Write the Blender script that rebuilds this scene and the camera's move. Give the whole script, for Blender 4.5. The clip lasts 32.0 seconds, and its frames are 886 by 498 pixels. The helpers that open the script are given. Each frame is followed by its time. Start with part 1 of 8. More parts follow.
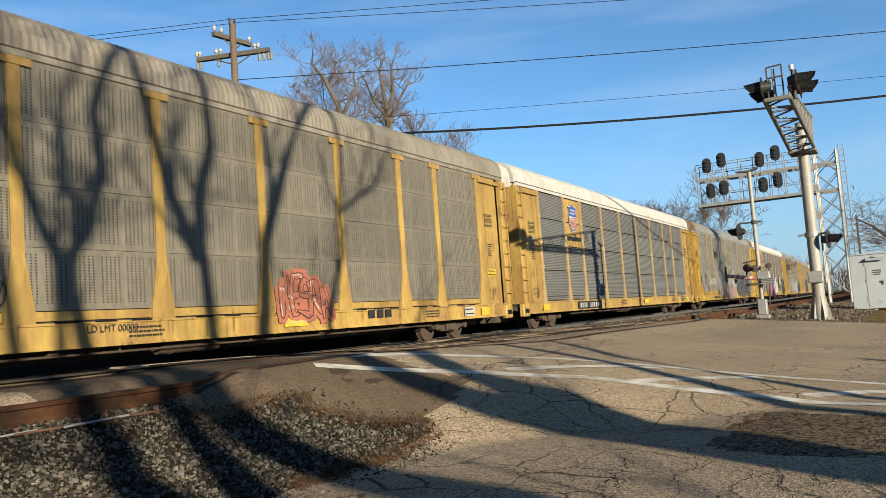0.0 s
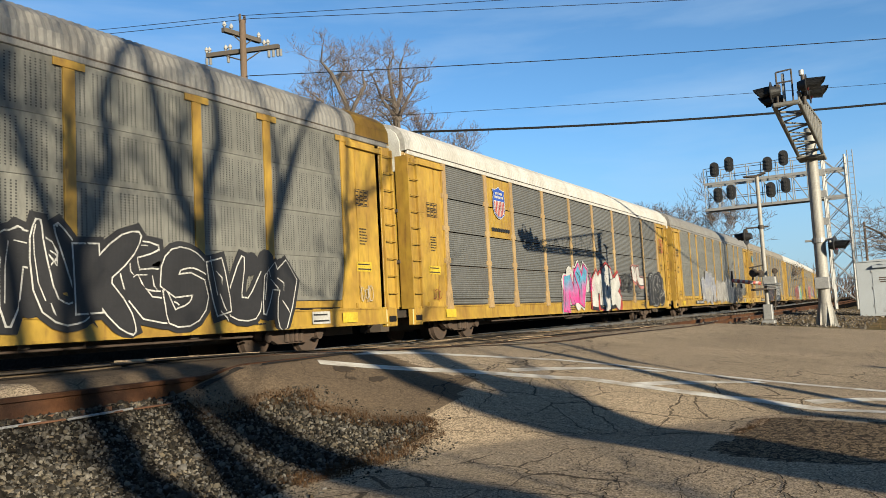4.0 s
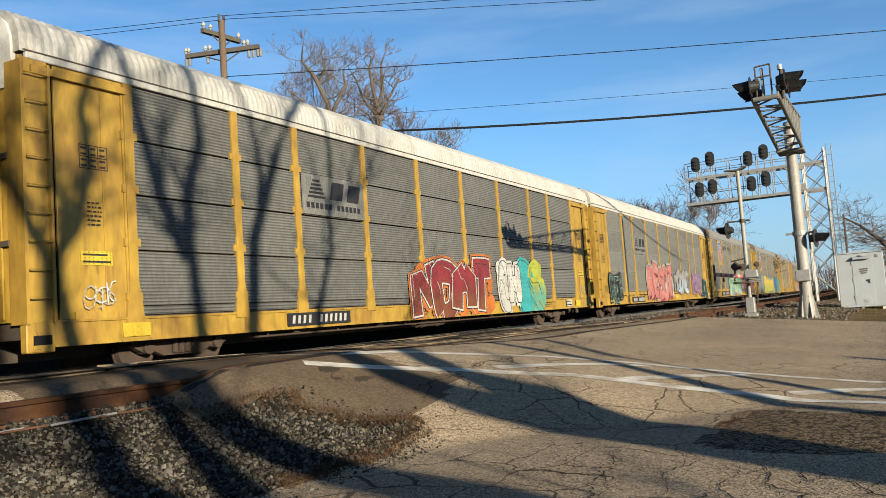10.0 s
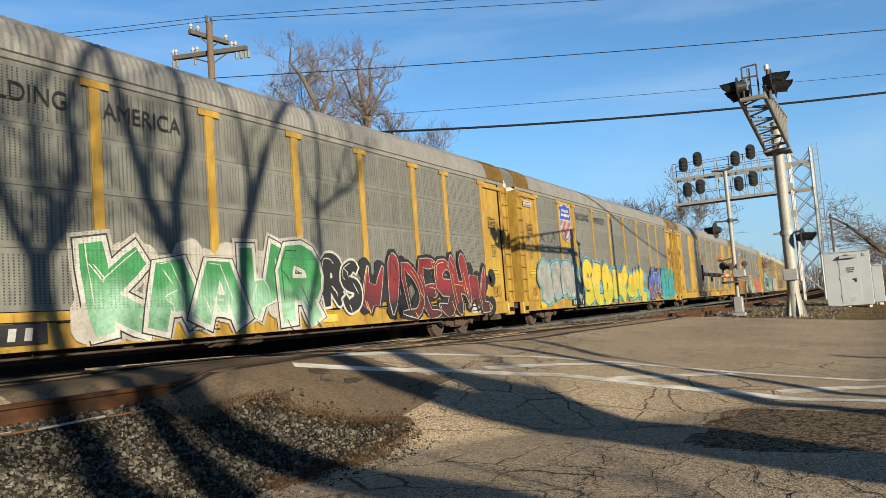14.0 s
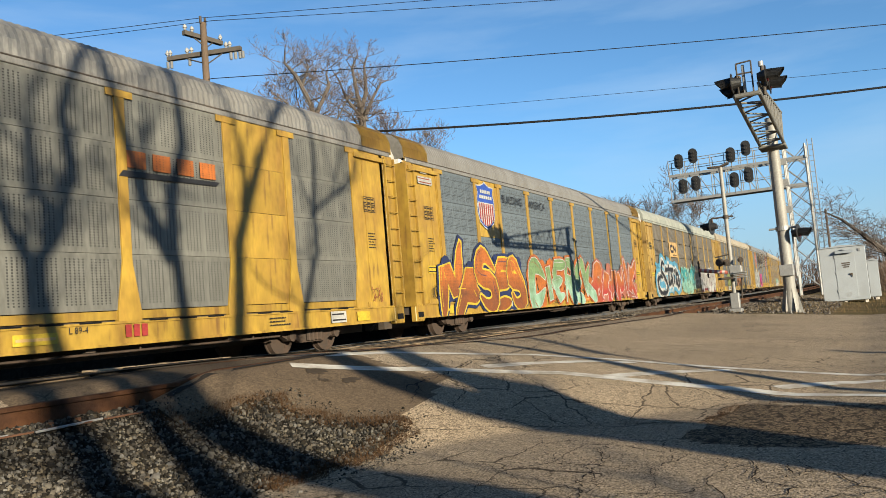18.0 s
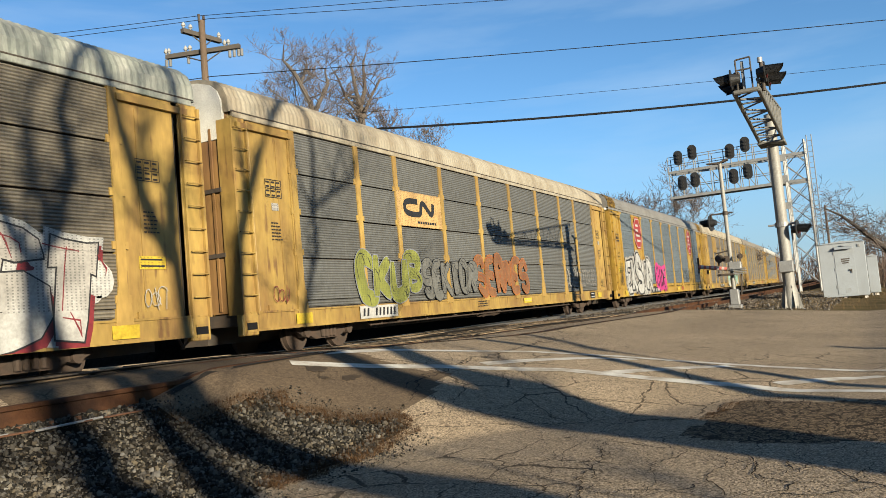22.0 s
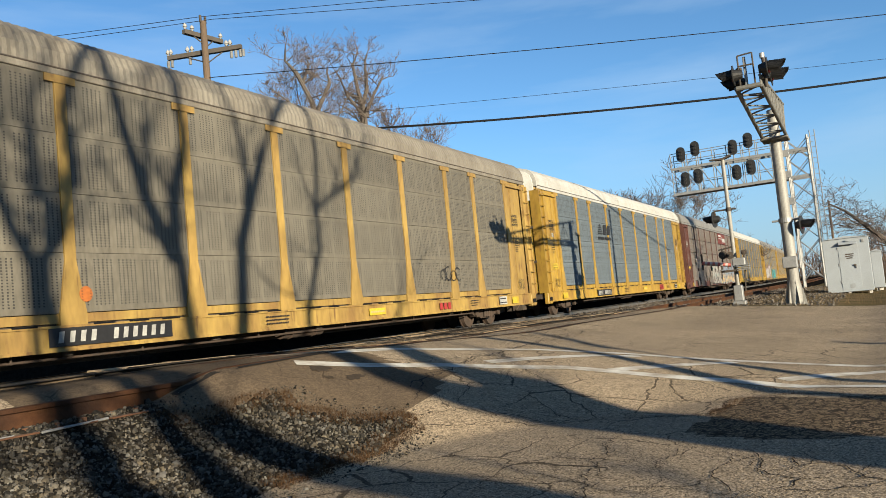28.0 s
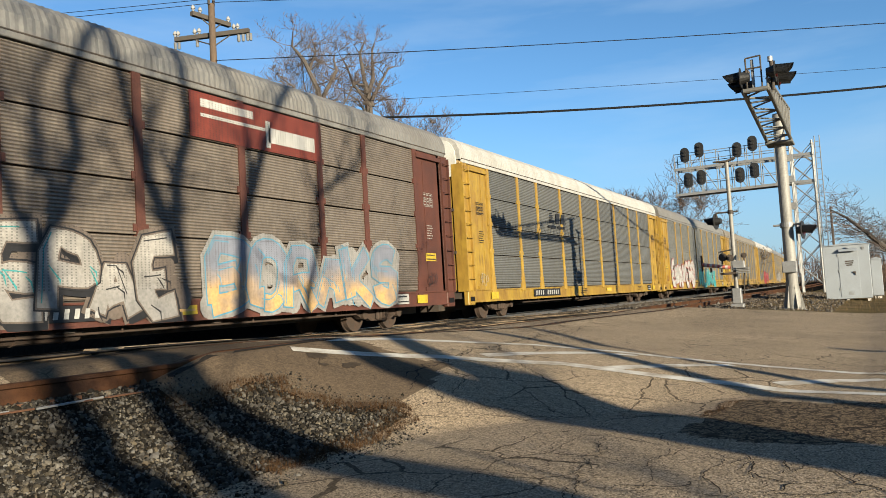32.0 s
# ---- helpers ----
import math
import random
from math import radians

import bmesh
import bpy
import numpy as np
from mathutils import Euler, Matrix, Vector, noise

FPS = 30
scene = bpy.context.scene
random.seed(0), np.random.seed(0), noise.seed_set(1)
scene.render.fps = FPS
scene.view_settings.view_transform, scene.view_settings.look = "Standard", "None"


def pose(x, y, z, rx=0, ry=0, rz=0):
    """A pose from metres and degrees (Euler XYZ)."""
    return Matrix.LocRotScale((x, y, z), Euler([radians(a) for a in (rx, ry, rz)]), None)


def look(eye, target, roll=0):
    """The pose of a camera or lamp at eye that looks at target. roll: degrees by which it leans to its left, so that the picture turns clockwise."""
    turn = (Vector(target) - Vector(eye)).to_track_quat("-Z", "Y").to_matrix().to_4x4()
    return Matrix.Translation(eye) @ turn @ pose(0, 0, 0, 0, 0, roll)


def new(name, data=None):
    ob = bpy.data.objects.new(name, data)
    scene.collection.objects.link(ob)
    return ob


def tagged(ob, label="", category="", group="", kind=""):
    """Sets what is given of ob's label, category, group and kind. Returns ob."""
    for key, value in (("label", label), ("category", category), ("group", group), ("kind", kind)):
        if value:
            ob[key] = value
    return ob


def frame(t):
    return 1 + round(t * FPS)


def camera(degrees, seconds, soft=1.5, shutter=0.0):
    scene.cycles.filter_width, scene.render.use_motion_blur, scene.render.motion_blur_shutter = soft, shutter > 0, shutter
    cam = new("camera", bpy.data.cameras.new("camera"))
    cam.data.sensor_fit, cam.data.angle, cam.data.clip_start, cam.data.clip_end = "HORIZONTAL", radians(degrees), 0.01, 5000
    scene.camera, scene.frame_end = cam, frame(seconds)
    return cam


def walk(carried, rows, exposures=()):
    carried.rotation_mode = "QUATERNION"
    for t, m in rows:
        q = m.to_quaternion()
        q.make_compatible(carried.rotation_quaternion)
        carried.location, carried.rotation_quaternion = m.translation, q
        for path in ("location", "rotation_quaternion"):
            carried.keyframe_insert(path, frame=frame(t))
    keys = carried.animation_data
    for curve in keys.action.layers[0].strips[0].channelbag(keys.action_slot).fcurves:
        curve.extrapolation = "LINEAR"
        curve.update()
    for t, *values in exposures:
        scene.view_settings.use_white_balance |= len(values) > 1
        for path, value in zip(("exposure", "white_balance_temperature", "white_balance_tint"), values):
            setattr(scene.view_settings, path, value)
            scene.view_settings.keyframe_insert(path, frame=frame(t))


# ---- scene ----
PATH = [  # seconds, tilt, roll and turn of the camera in degrees
    (0, 94.810, 4.088, -60.843),
    (0.5, 94.827, 4.010, -60.696),
    (1, 94.809, 3.669, -60.556),
    (1.5, 94.784, 3.039, -60.486),
    (2, 94.675, 2.586, -60.681),
    (2.5, 94.606, 2.604, -60.728),
    (3, 94.699, 2.793, -60.718),
    (3.5, 94.801, 3.056, -60.532),
    (5.5, 94.749, 3.040, -60.533),
    (6, 94.779, 3.010, -60.680),
    (6.5, 94.737, 3.144, -60.943),
    (7, 94.689, 3.370, -61.180),
    (7.5, 94.656, 3.645, -61.210),
    (8, 94.602, 3.798, -61.245),
    (8.5, 94.533, 3.833, -61.378),
    (9, 94.523, 3.833, -61.490),
    (9.5, 94.582, 3.891, -61.519),
    (10, 94.616, 4.024, -61.575),
    (10.5, 94.625, 4.199, -61.701),
    (11, 94.627, 4.353, -61.906),
    (11.5, 94.583, 4.340, -62.118),
    (12, 94.573, 4.263, -62.271),
    (12.5, 94.608, 4.199, -62.281),
    (13, 94.626, 4.212, -62.280),
    (13.5, 94.630, 4.262, -62.285),
    (14, 94.631, 4.351, -62.297),
    (14.5, 94.646, 4.508, -62.294),
    (16.5, 94.551, 4.638, -62.443),
    (17, 94.563, 4.776, -62.481),
    (17.5, 94.582, 4.852, -62.484),
    (18, 94.536, 4.897, -62.500),
    (18.5, 94.510, 4.869, -62.596),
    (19, 94.495, 4.789, -62.642),
    (19.5, 94.522, 4.845, -62.588),
    (20, 94.541, 4.990, -62.482),
    (20.5, 94.527, 5.131, -62.421),
    (21, 94.489, 5.236, -62.456),
    (21.5, 94.411, 5.136, -62.514),
    (22, 94.349, 5.092, -62.518),
    (22.5, 94.336, 5.156, -62.449),
    (23, 94.360, 5.260, -62.366),
    (23.5, 94.392, 5.378, -62.336),
    (24, 94.423, 5.381, -62.345),
    (24.5, 94.401, 5.413, -62.412),
    (25, 94.340, 5.522, -62.437),
    (25.5, 94.348, 5.648, -62.390),
    (27.5, 94.306, 5.638, -62.235),
    (28, 94.279, 5.563, -62.256),
    (28.5, 94.273, 5.532, -62.249),
    (29, 94.233, 5.134, -62.236),
    (29.5, 94.103, 4.178, -62.334),
    (30, 93.851, 3.023, -62.499),
    (30.5, 93.716, 2.432, -62.611),
    (31, 93.647, 2.472, -62.646),
    (31.5, 93.624, 2.890, -62.540),
    (32, 93.706, 3.442, -62.388),
]
# One fixed camera beside a level crossing: x runs along the track, y across it, z up from the far rail's head.
EYE_Z = 0.638
cam = camera(56.4, 32.0, soft=0.5)
walk(cam, [(t, pose(0, 0, EYE_Z, rx, ry, rz)) for t, rx, ry, rz in PATH])

# ---- sun and sky ----
SUN_TURN, SUN_RISE = radians(32.3), radians(11.4)   # shadows run to +y and +x
sun_way = Vector((math.sin(SUN_TURN) * math.cos(SUN_RISE), math.cos(SUN_TURN) * math.cos(SUN_RISE), -math.sin(SUN_RISE)))
sun = new("sun", bpy.data.lights.new("sun", "SUN"))
sun.data.energy, sun.data.angle, sun.data.color = 5.0, radians(0.55), (1.0, 0.875, 0.64)
sun.matrix_world = look((-30, -50, 40), Vector((-30, -50, 40)) + sun_way)

world = bpy.data.worlds.new("sky")
scene.world = world
world.use_nodes = True
nt = world.node_tree
nt.nodes.clear()
w_out, w_bg, w_sky = nt.nodes.new("ShaderNodeOutputWorld"), nt.nodes.new("ShaderNodeBackground"), nt.nodes.new("ShaderNodeTexSky")
w_sky.sky_type, w_sky.sun_disc = "NISHITA", False
w_sky.sun_elevation, w_sky.sun_rotation = radians(14), math.atan2(-sun_way.x, -sun_way.y)
w_sky.air_density, w_sky.dust_density, w_sky.ozone_density = 0.75, 0.05, 2.0
w_bg.inputs["Strength"].default_value = 0.056
w_hue = nt.nodes.new("ShaderNodeHueSaturation")
w_hue.inputs["Saturation"].default_value = 1.05
w_tint = nt.nodes.new("ShaderNodeMix")
w_tint.data_type, w_tint.blend_type = "RGBA", "MULTIPLY"
w_tint.inputs["Factor"].default_value, w_tint.inputs["B"].default_value = 1.0, (0.79, 0.99, 1.07, 1)
# thin wisps of high cloud
w_co, w_map, w_noise, w_ramp, w_cloud = (nt.nodes.new(k) for k in ("ShaderNodeTexCoord", "ShaderNodeMapping", "ShaderNodeTexNoise", "ShaderNodeValToRGB", "ShaderNodeMix"))
w_map.inputs["Scale"].default_value, w_map.inputs["Rotation"].default_value = (1.6, 1.6, 9.0), (0.12, -0.1, 0.4)
w_noise.inputs["Scale"].default_value, w_noise.inputs["Detail"].default_value, w_noise.inputs["Roughness"].default_value = 1.6, 6, 0.55
w_ramp.color_ramp.elements[0].position, w_ramp.color_ramp.elements[1].position = 0.46, 0.80
w_ramp.color_ramp.elements[1].color = (0.32, 0.32, 0.32, 1)
w_cloud.data_type = "RGBA"
w_cloud.inputs["B"].default_value = (4.0, 5.0, 5.9, 1)
nt.links.new(w_co.outputs["Generated"], w_map.inputs[0])
nt.links.new(w_map.outputs[0], w_noise.inputs[0])
nt.links.new(w_noise.outputs[0], w_ramp.inputs[0])
nt.links.new(w_ramp.outputs[0], w_cloud.inputs["Factor"])
nt.links.new(w_sky.outputs[0], w_tint.inputs["A"])
nt.links.new(w_tint.outputs["Result"], w_hue.inputs["Color"])
nt.links.new(w_hue.outputs[0], w_cloud.inputs["A"])
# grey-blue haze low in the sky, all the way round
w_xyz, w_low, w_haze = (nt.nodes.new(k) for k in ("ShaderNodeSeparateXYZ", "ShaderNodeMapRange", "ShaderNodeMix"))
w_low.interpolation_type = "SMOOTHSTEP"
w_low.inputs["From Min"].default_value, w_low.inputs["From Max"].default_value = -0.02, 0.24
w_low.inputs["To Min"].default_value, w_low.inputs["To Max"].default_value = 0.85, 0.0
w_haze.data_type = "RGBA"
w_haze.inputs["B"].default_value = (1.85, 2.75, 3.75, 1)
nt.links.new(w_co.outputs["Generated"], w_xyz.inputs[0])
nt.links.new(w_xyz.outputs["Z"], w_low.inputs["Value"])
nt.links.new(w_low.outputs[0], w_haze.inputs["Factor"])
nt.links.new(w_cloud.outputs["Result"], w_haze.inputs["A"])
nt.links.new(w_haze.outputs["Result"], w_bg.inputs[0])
nt.links.new(w_bg.outputs[0], w_out.inputs[0])
scene.view_settings.exposure = 1.6


# ---- materials ----
def mat(name, colour, rough=0.7, metal=0.0, mix=None, scale=3.0, amount=0.5, grain=40.0, bump=0.15, bump_scale=60.0, stretch=(1, 1, 1), spec=0.4, random_tone=0.0):
    """A surface of one paint or stone with stains at a large scale, grain at a small one, and fine relief."""
    m = bpy.data.materials.new(name)
    m.use_nodes = True
    n, l = m.node_tree.nodes, m.node_tree.links
    b = n["Principled BSDF"]
    b.inputs["Roughness"].default_value, b.inputs["Metallic"].default_value = rough, metal
    b.inputs["Specular IOR Level"].default_value = spec
    co = n.new("ShaderNodeTexCoord")
    mp = n.new("ShaderNodeMapping")
    mp.inputs["Scale"].default_value = stretch
    l.new(co.outputs["Object"], mp.inputs[0])
    big, small = n.new("ShaderNodeTexNoise"), n.new("ShaderNodeTexNoise")
    big.inputs["Scale"].default_value, small.inputs["Scale"].default_value = scale, grain
    big.inputs["Detail"].default_value, small.inputs["Detail"].default_value = 6, 4
    l.new(mp.outputs[0], big.inputs[0]), l.new(mp.outputs[0], small.inputs[0])
    ramp = n.new("ShaderNodeValToRGB")
    ramp.color_ramp.elements[0].position, ramp.color_ramp.elements[1].position = 0.38, 0.68
    l.new(big.outputs[0], ramp.inputs[0])
    c2 = mix or tuple(c * 0.6 for c in colour)
    mx = n.new("ShaderNodeMix")
    mx.data_type = "RGBA"
    mx.inputs["A"].default_value, mx.inputs["B"].default_value = (*colour, 1), (*c2, 1)
    k = n.new("ShaderNodeMath")
    k.operation = "MULTIPLY"
    k.inputs[1].default_value = amount
    l.new(ramp.outputs[0], k.inputs[0]), l.new(k.outputs[0], mx.inputs["Factor"])
    hsv = n.new("ShaderNodeHueSaturation")
    gr = n.new("ShaderNodeMapRange")
    gr.inputs["From Min"].default_value, gr.inputs["From Max"].default_value = 0.3, 0.7
    gr.inputs["To Min"].default_value, gr.inputs["To Max"].default_value = 0.82, 1.15
    l.new(small.outputs[0], gr.inputs[0])
    last = gr.outputs[0]
    if random_tone:
        oi, rr, mu = n.new("ShaderNodeObjectInfo"), n.new("ShaderNodeMapRange"), n.new("ShaderNodeMath")
        rr.inputs["To Min"].default_value, rr.inputs["To Max"].default_value = 1 - random_tone, 1 + random_tone
        mu.operation = "MULTIPLY"
        l.new(oi.outputs["Random"], rr.inputs[0]), l.new(rr.outputs[0], mu.inputs[0]), l.new(last, mu.inputs[1])
        last = mu.outputs[0]
    l.new(last, hsv.inputs["Value"]), l.new(mx.outputs["Result"], hsv.inputs["Color"])
    l.new(hsv.outputs[0], b.inputs["Base Color"])
    if bump:
        bn, bp = n.new("ShaderNodeTexNoise"), n.new("ShaderNodeBump")
        bn.inputs["Scale"].default_value, bn.inputs["Detail"].default_value = bump_scale, 5
        bp.inputs["Strength"].default_value, bp.inputs["Distance"].default_value = bump, 0.02
        l.new(mp.outputs[0], bn.inputs[0]), l.new(bn.outputs[0], bp.inputs["Height"]), l.new(bp.outputs[0], b.inputs["Normal"])
    return m
def screen(name, colour, mix, style):
    """Galvanised side screen: 'punched' has columns of small round holes, 'ribbed' fine level corrugations."""
    m = mat(name, colour, rough=0.62, metal=0.15, mix=mix, scale=0.9, amount=0.75, grain=14, bump=0, stretch=(1, 1, 0.35), random_tone=0.1)
    n, l = m.node_tree.nodes, m.node_tree.links
    b = n["Principled BSDF"]
    co, sep = n.new("ShaderNodeTexCoord"), n.new("ShaderNodeSeparateXYZ")
    l.new(co.outputs["Object"], sep.inputs[0])

    def op(kind, a, c=None):
        q = n.new("ShaderNodeMath")
        q.operation = kind
        for i, v in enumerate((a, c)):
            if v is None:
                continue
            if isinstance(v, (int, float)):
                q.inputs[i].default_value = v
            else:
                l.new(v, q.inputs[i])
        return q.outputs[0]

    bp = n.new("ShaderNodeBump")
    base = b.inputs["Base Color"].links[0].from_socket
    if style == "punched":
        fx = op("ABSOLUTE", op("SUBTRACT", op("FRACT", op("MULTIPLY", sep.outputs["X"], 11.5)), 0.5))
        fz = op("ABSOLUTE", op("SUBTRACT", op("FRACT", op("MULTIPLY", sep.outputs["Z"], 21.0)), 0.5))
        row = op("GREATER_THAN", op("ABSOLUTE", op("SUBTRACT", op("FRACT", op("MULTIPLY", sep.outputs["Z"], 1.0)), 0.5)), 0.40)
        hole = op("MULTIPLY", op("MULTIPLY", op("LESS_THAN", fx, 0.18), op("LESS_THAN", fz, 0.24)), op("SUBTRACT", 1.0, row))
        blank = op("GREATER_THAN", op("FRACT", op("MULTIPLY", sep.outputs["X"], 1.917)), 0.17)
        hole = op("MULTIPLY", hole, blank)
        if "clean" in name:
            hole = op("MAXIMUM", hole, op("MULTIPLY", op("LESS_THAN", op("FRACT", op("MULTIPLY", sep.outputs["Z"], 4.0)), 0.09), 0.5))
        mx = n.new("ShaderNodeMix")
        mx.data_type = "RGBA"
        l.new(op("MULTIPLY", hole, 0.9), mx.inputs["Factor"])
        l.new(base, mx.inputs["A"])
        mx.inputs["B"].default_value = (0.012, 0.012, 0.013, 1)
        l.new(mx.outputs["Result"], b.inputs["Base Color"])
        bp.inputs["Strength"].default_value, bp.inputs["Distance"].default_value = 0.7, 0.008
        l.new(op("SUBTRACT", 1.0, hole), bp.inputs["Height"])
    else:
        wave = op("SINE", op("MULTIPLY", sep.outputs["Z"], 2 * math.pi / 0.062))
        # The lowest band of each corrugation is coloured darker.
        trough = op("MULTIPLY", op("LESS_THAN", wave, -0.72), 0.62)
        mx = n.new("ShaderNodeMix")
        mx.data_type = "RGBA"
        l.new(trough, mx.inputs["Factor"])
        l.new(base, mx.inputs["A"])
        mx.inputs["B"].default_value = (0.03, 0.03, 0.032, 1)
        l.new(mx.outputs["Result"], b.inputs["Base Color"])
        bp.inputs["Strength"].default_value, bp.inputs["Distance"].default_value = 0.9, 0.016
        l.new(wave, bp.inputs["Height"])
    l.new(bp.outputs[0], b.inputs["Normal"])
    return m


YELLOW = mat("yellow_paint", (0.215, 0.138, 0.02), 0.5, mix=(0.135, 0.073, 0.016), scale=1.6, amount=0.75, grain=7, bump=0.04, stretch=(1.3, 1, 0.45), random_tone=0.12)
YELLOW_OLD = mat("weathered_yellow_paint", (0.215, 0.144, 0.038), 0.6, mix=(0.12, 0.067, 0.022), scale=1.1, amount=0.85, grain=7, bump=0.05, stretch=(1.3, 1, 0.4), random_tone=0.12)
def rust_runs(m, amount, width):
    """Rust that has run down the paint in narrow streaks, and scabs of it."""
    n, l = m.node_tree.nodes, m.node_tree.links
    b = n["Principled BSDF"]
    src = b.inputs["Base Color"].links[0].from_socket
    co, mp, run, scab, mul, lim, mx = (n.new(k) for k in ("ShaderNodeTexCoord", "ShaderNodeMapping", "ShaderNodeTexNoise", "ShaderNodeTexNoise", "ShaderNodeMath", "ShaderNodeMapRange", "ShaderNodeMix"))
    mp.inputs["Scale"].default_value = (width, width, 0.55)
    run.inputs["Scale"].default_value, run.inputs["Detail"].default_value = 1.0, 5
    scab.inputs["Scale"].default_value, scab.inputs["Detail"].default_value = 1.3, 7
    mul.operation = "MULTIPLY"
    lim.inputs["From Min"].default_value, lim.inputs["From Max"].default_value, lim.inputs["To Max"].default_value = 0.30, 0.40, amount
    mx.data_type = "RGBA"
    mx.inputs["B"].default_value = (0.06, 0.026, 0.012, 1)
    l.new(co.outputs["Object"], mp.inputs[0]), l.new(mp.outputs[0], run.inputs["Vector"]), l.new(co.outputs["Object"], scab.inputs["Vector"])
    l.new(run.outputs[0], mul.inputs[0]), l.new(scab.outputs[0], mul.inputs[1]), l.new(mul.outputs[0], lim.inputs[0])
    l.new(lim.outputs[0], mx.inputs["Factor"]), l.new(src, mx.inputs["A"]), l.new(mx.outputs["Result"], b.inputs["Base Color"])


rust_runs(YELLOW, 0.55, 9.0)
rust_runs(YELLOW_OLD, 0.75, 8.0)
CREAM = mat("faded_cream_paint", (0.198, 0.138, 0.0657), 0.65, mix=(0.112, 0.0689, 0.0328), scale=1.2, amount=0.7, grain=26, bump=0.1, stretch=(1, 1, 0.4), random_tone=0.1)
BROWN = mat("boxcar_brown_paint", (0.0605, 0.0197, 0.0125), 0.65, mix=(0.0321, 0.0125, 0.00893), scale=1.2, amount=0.8, grain=30, bump=0.12, random_tone=0.1)
SCREENS = {
    ("punched", "grey"): screen("punched_screen", (0.101, 0.101, 0.092), (0.068, 0.067, 0.058), "punched"),
    ("punched", "tan"): screen("grimy_punched_screen", (0.1, 0.091, 0.073), (0.066, 0.057, 0.044), "punched"),
    ("punched", "blue"): screen("clean_punched_screen", (0.0792, 0.0972, 0.113), (0.0576, 0.0702, 0.081), "punched"),
    ("ribbed", "grey"): screen("ribbed_screen", (0.109, 0.112, 0.109), (0.0725, 0.0725, 0.0687), "ribbed"),
    ("ribbed", "tan"): screen("grimy_ribbed_screen", (0.142, 0.125, 0.098), (0.088, 0.072, 0.052), "ribbed"),
    ("ribbed", "brown"): screen("sooty_ribbed_screen", (0.148, 0.126, 0.106), (0.095, 0.07, 0.054), "ribbed"),
}
ROOF = {
    "white": mat("white_roof", (0.275, 0.272, 0.262), 0.5, mix=(0.19, 0.181, 0.16), scale=0.8, amount=0.6, grain=10, bump=0.05, stretch=(2.5, 1, 1)),
    "grey": mat("galvanised_roof", (0.145, 0.142, 0.135), 0.5, 0.2, mix=(0.104, 0.0965, 0.0864), scale=0.8, amount=0.7, grain=10, bump=0.05, stretch=(2.5, 1, 1)),
    "tan": mat("grimy_roof", (0.138, 0.125, 0.104), 0.6, 0.05, mix=(0.0864, 0.0742, 0.0588), scale=0.8, amount=0.8, grain=10, bump=0.05, stretch=(2.5, 1, 1)),
    "cream": mat("cream_roof", (0.215, 0.194, 0.152), 0.6, mix=(0.125, 0.1, 0.0691), scale=0.8, amount=0.8, grain=10, bump=0.05, stretch=(2.5, 1, 1)),
    "mossy": mat("stained_pale_roof", (0.2, 0.205, 0.185), 0.6, mix=(0.1, 0.118, 0.105), scale=0.7, amount=0.9, grain=10, bump=0.05, stretch=(2.5, 1, 1)),
}
RUSTY_END = mat("rust_stained_end_paint", (0.15, 0.082, 0.026), 0.75, mix=(0.075, 0.036, 0.016), scale=2, amount=0.9, grain=8, bump=0.08, stretch=(2, 2, 0.4))
DARK = mat("dark_steel", (0.035, 0.03, 0.026), 0.75, 0.2, mix=(0.07, 0.045, 0.03), scale=4)
RUST = mat("rusty_steel", (0.10, 0.045, 0.022), 0.85, 0.05, mix=(0.05, 0.026, 0.016), scale=5, bump=0.3)
BOGIE = mat("grimy_cast_steel", (0.03, 0.021, 0.016), 0.85, 0.1, mix=(0.055, 0.031, 0.02), scale=5, bump=0.3)
TREAD = mat("worn_steel", (0.40, 0.38, 0.36), 0.35, 0.9, mix=(0.2, 0.16, 0.13), scale=6)


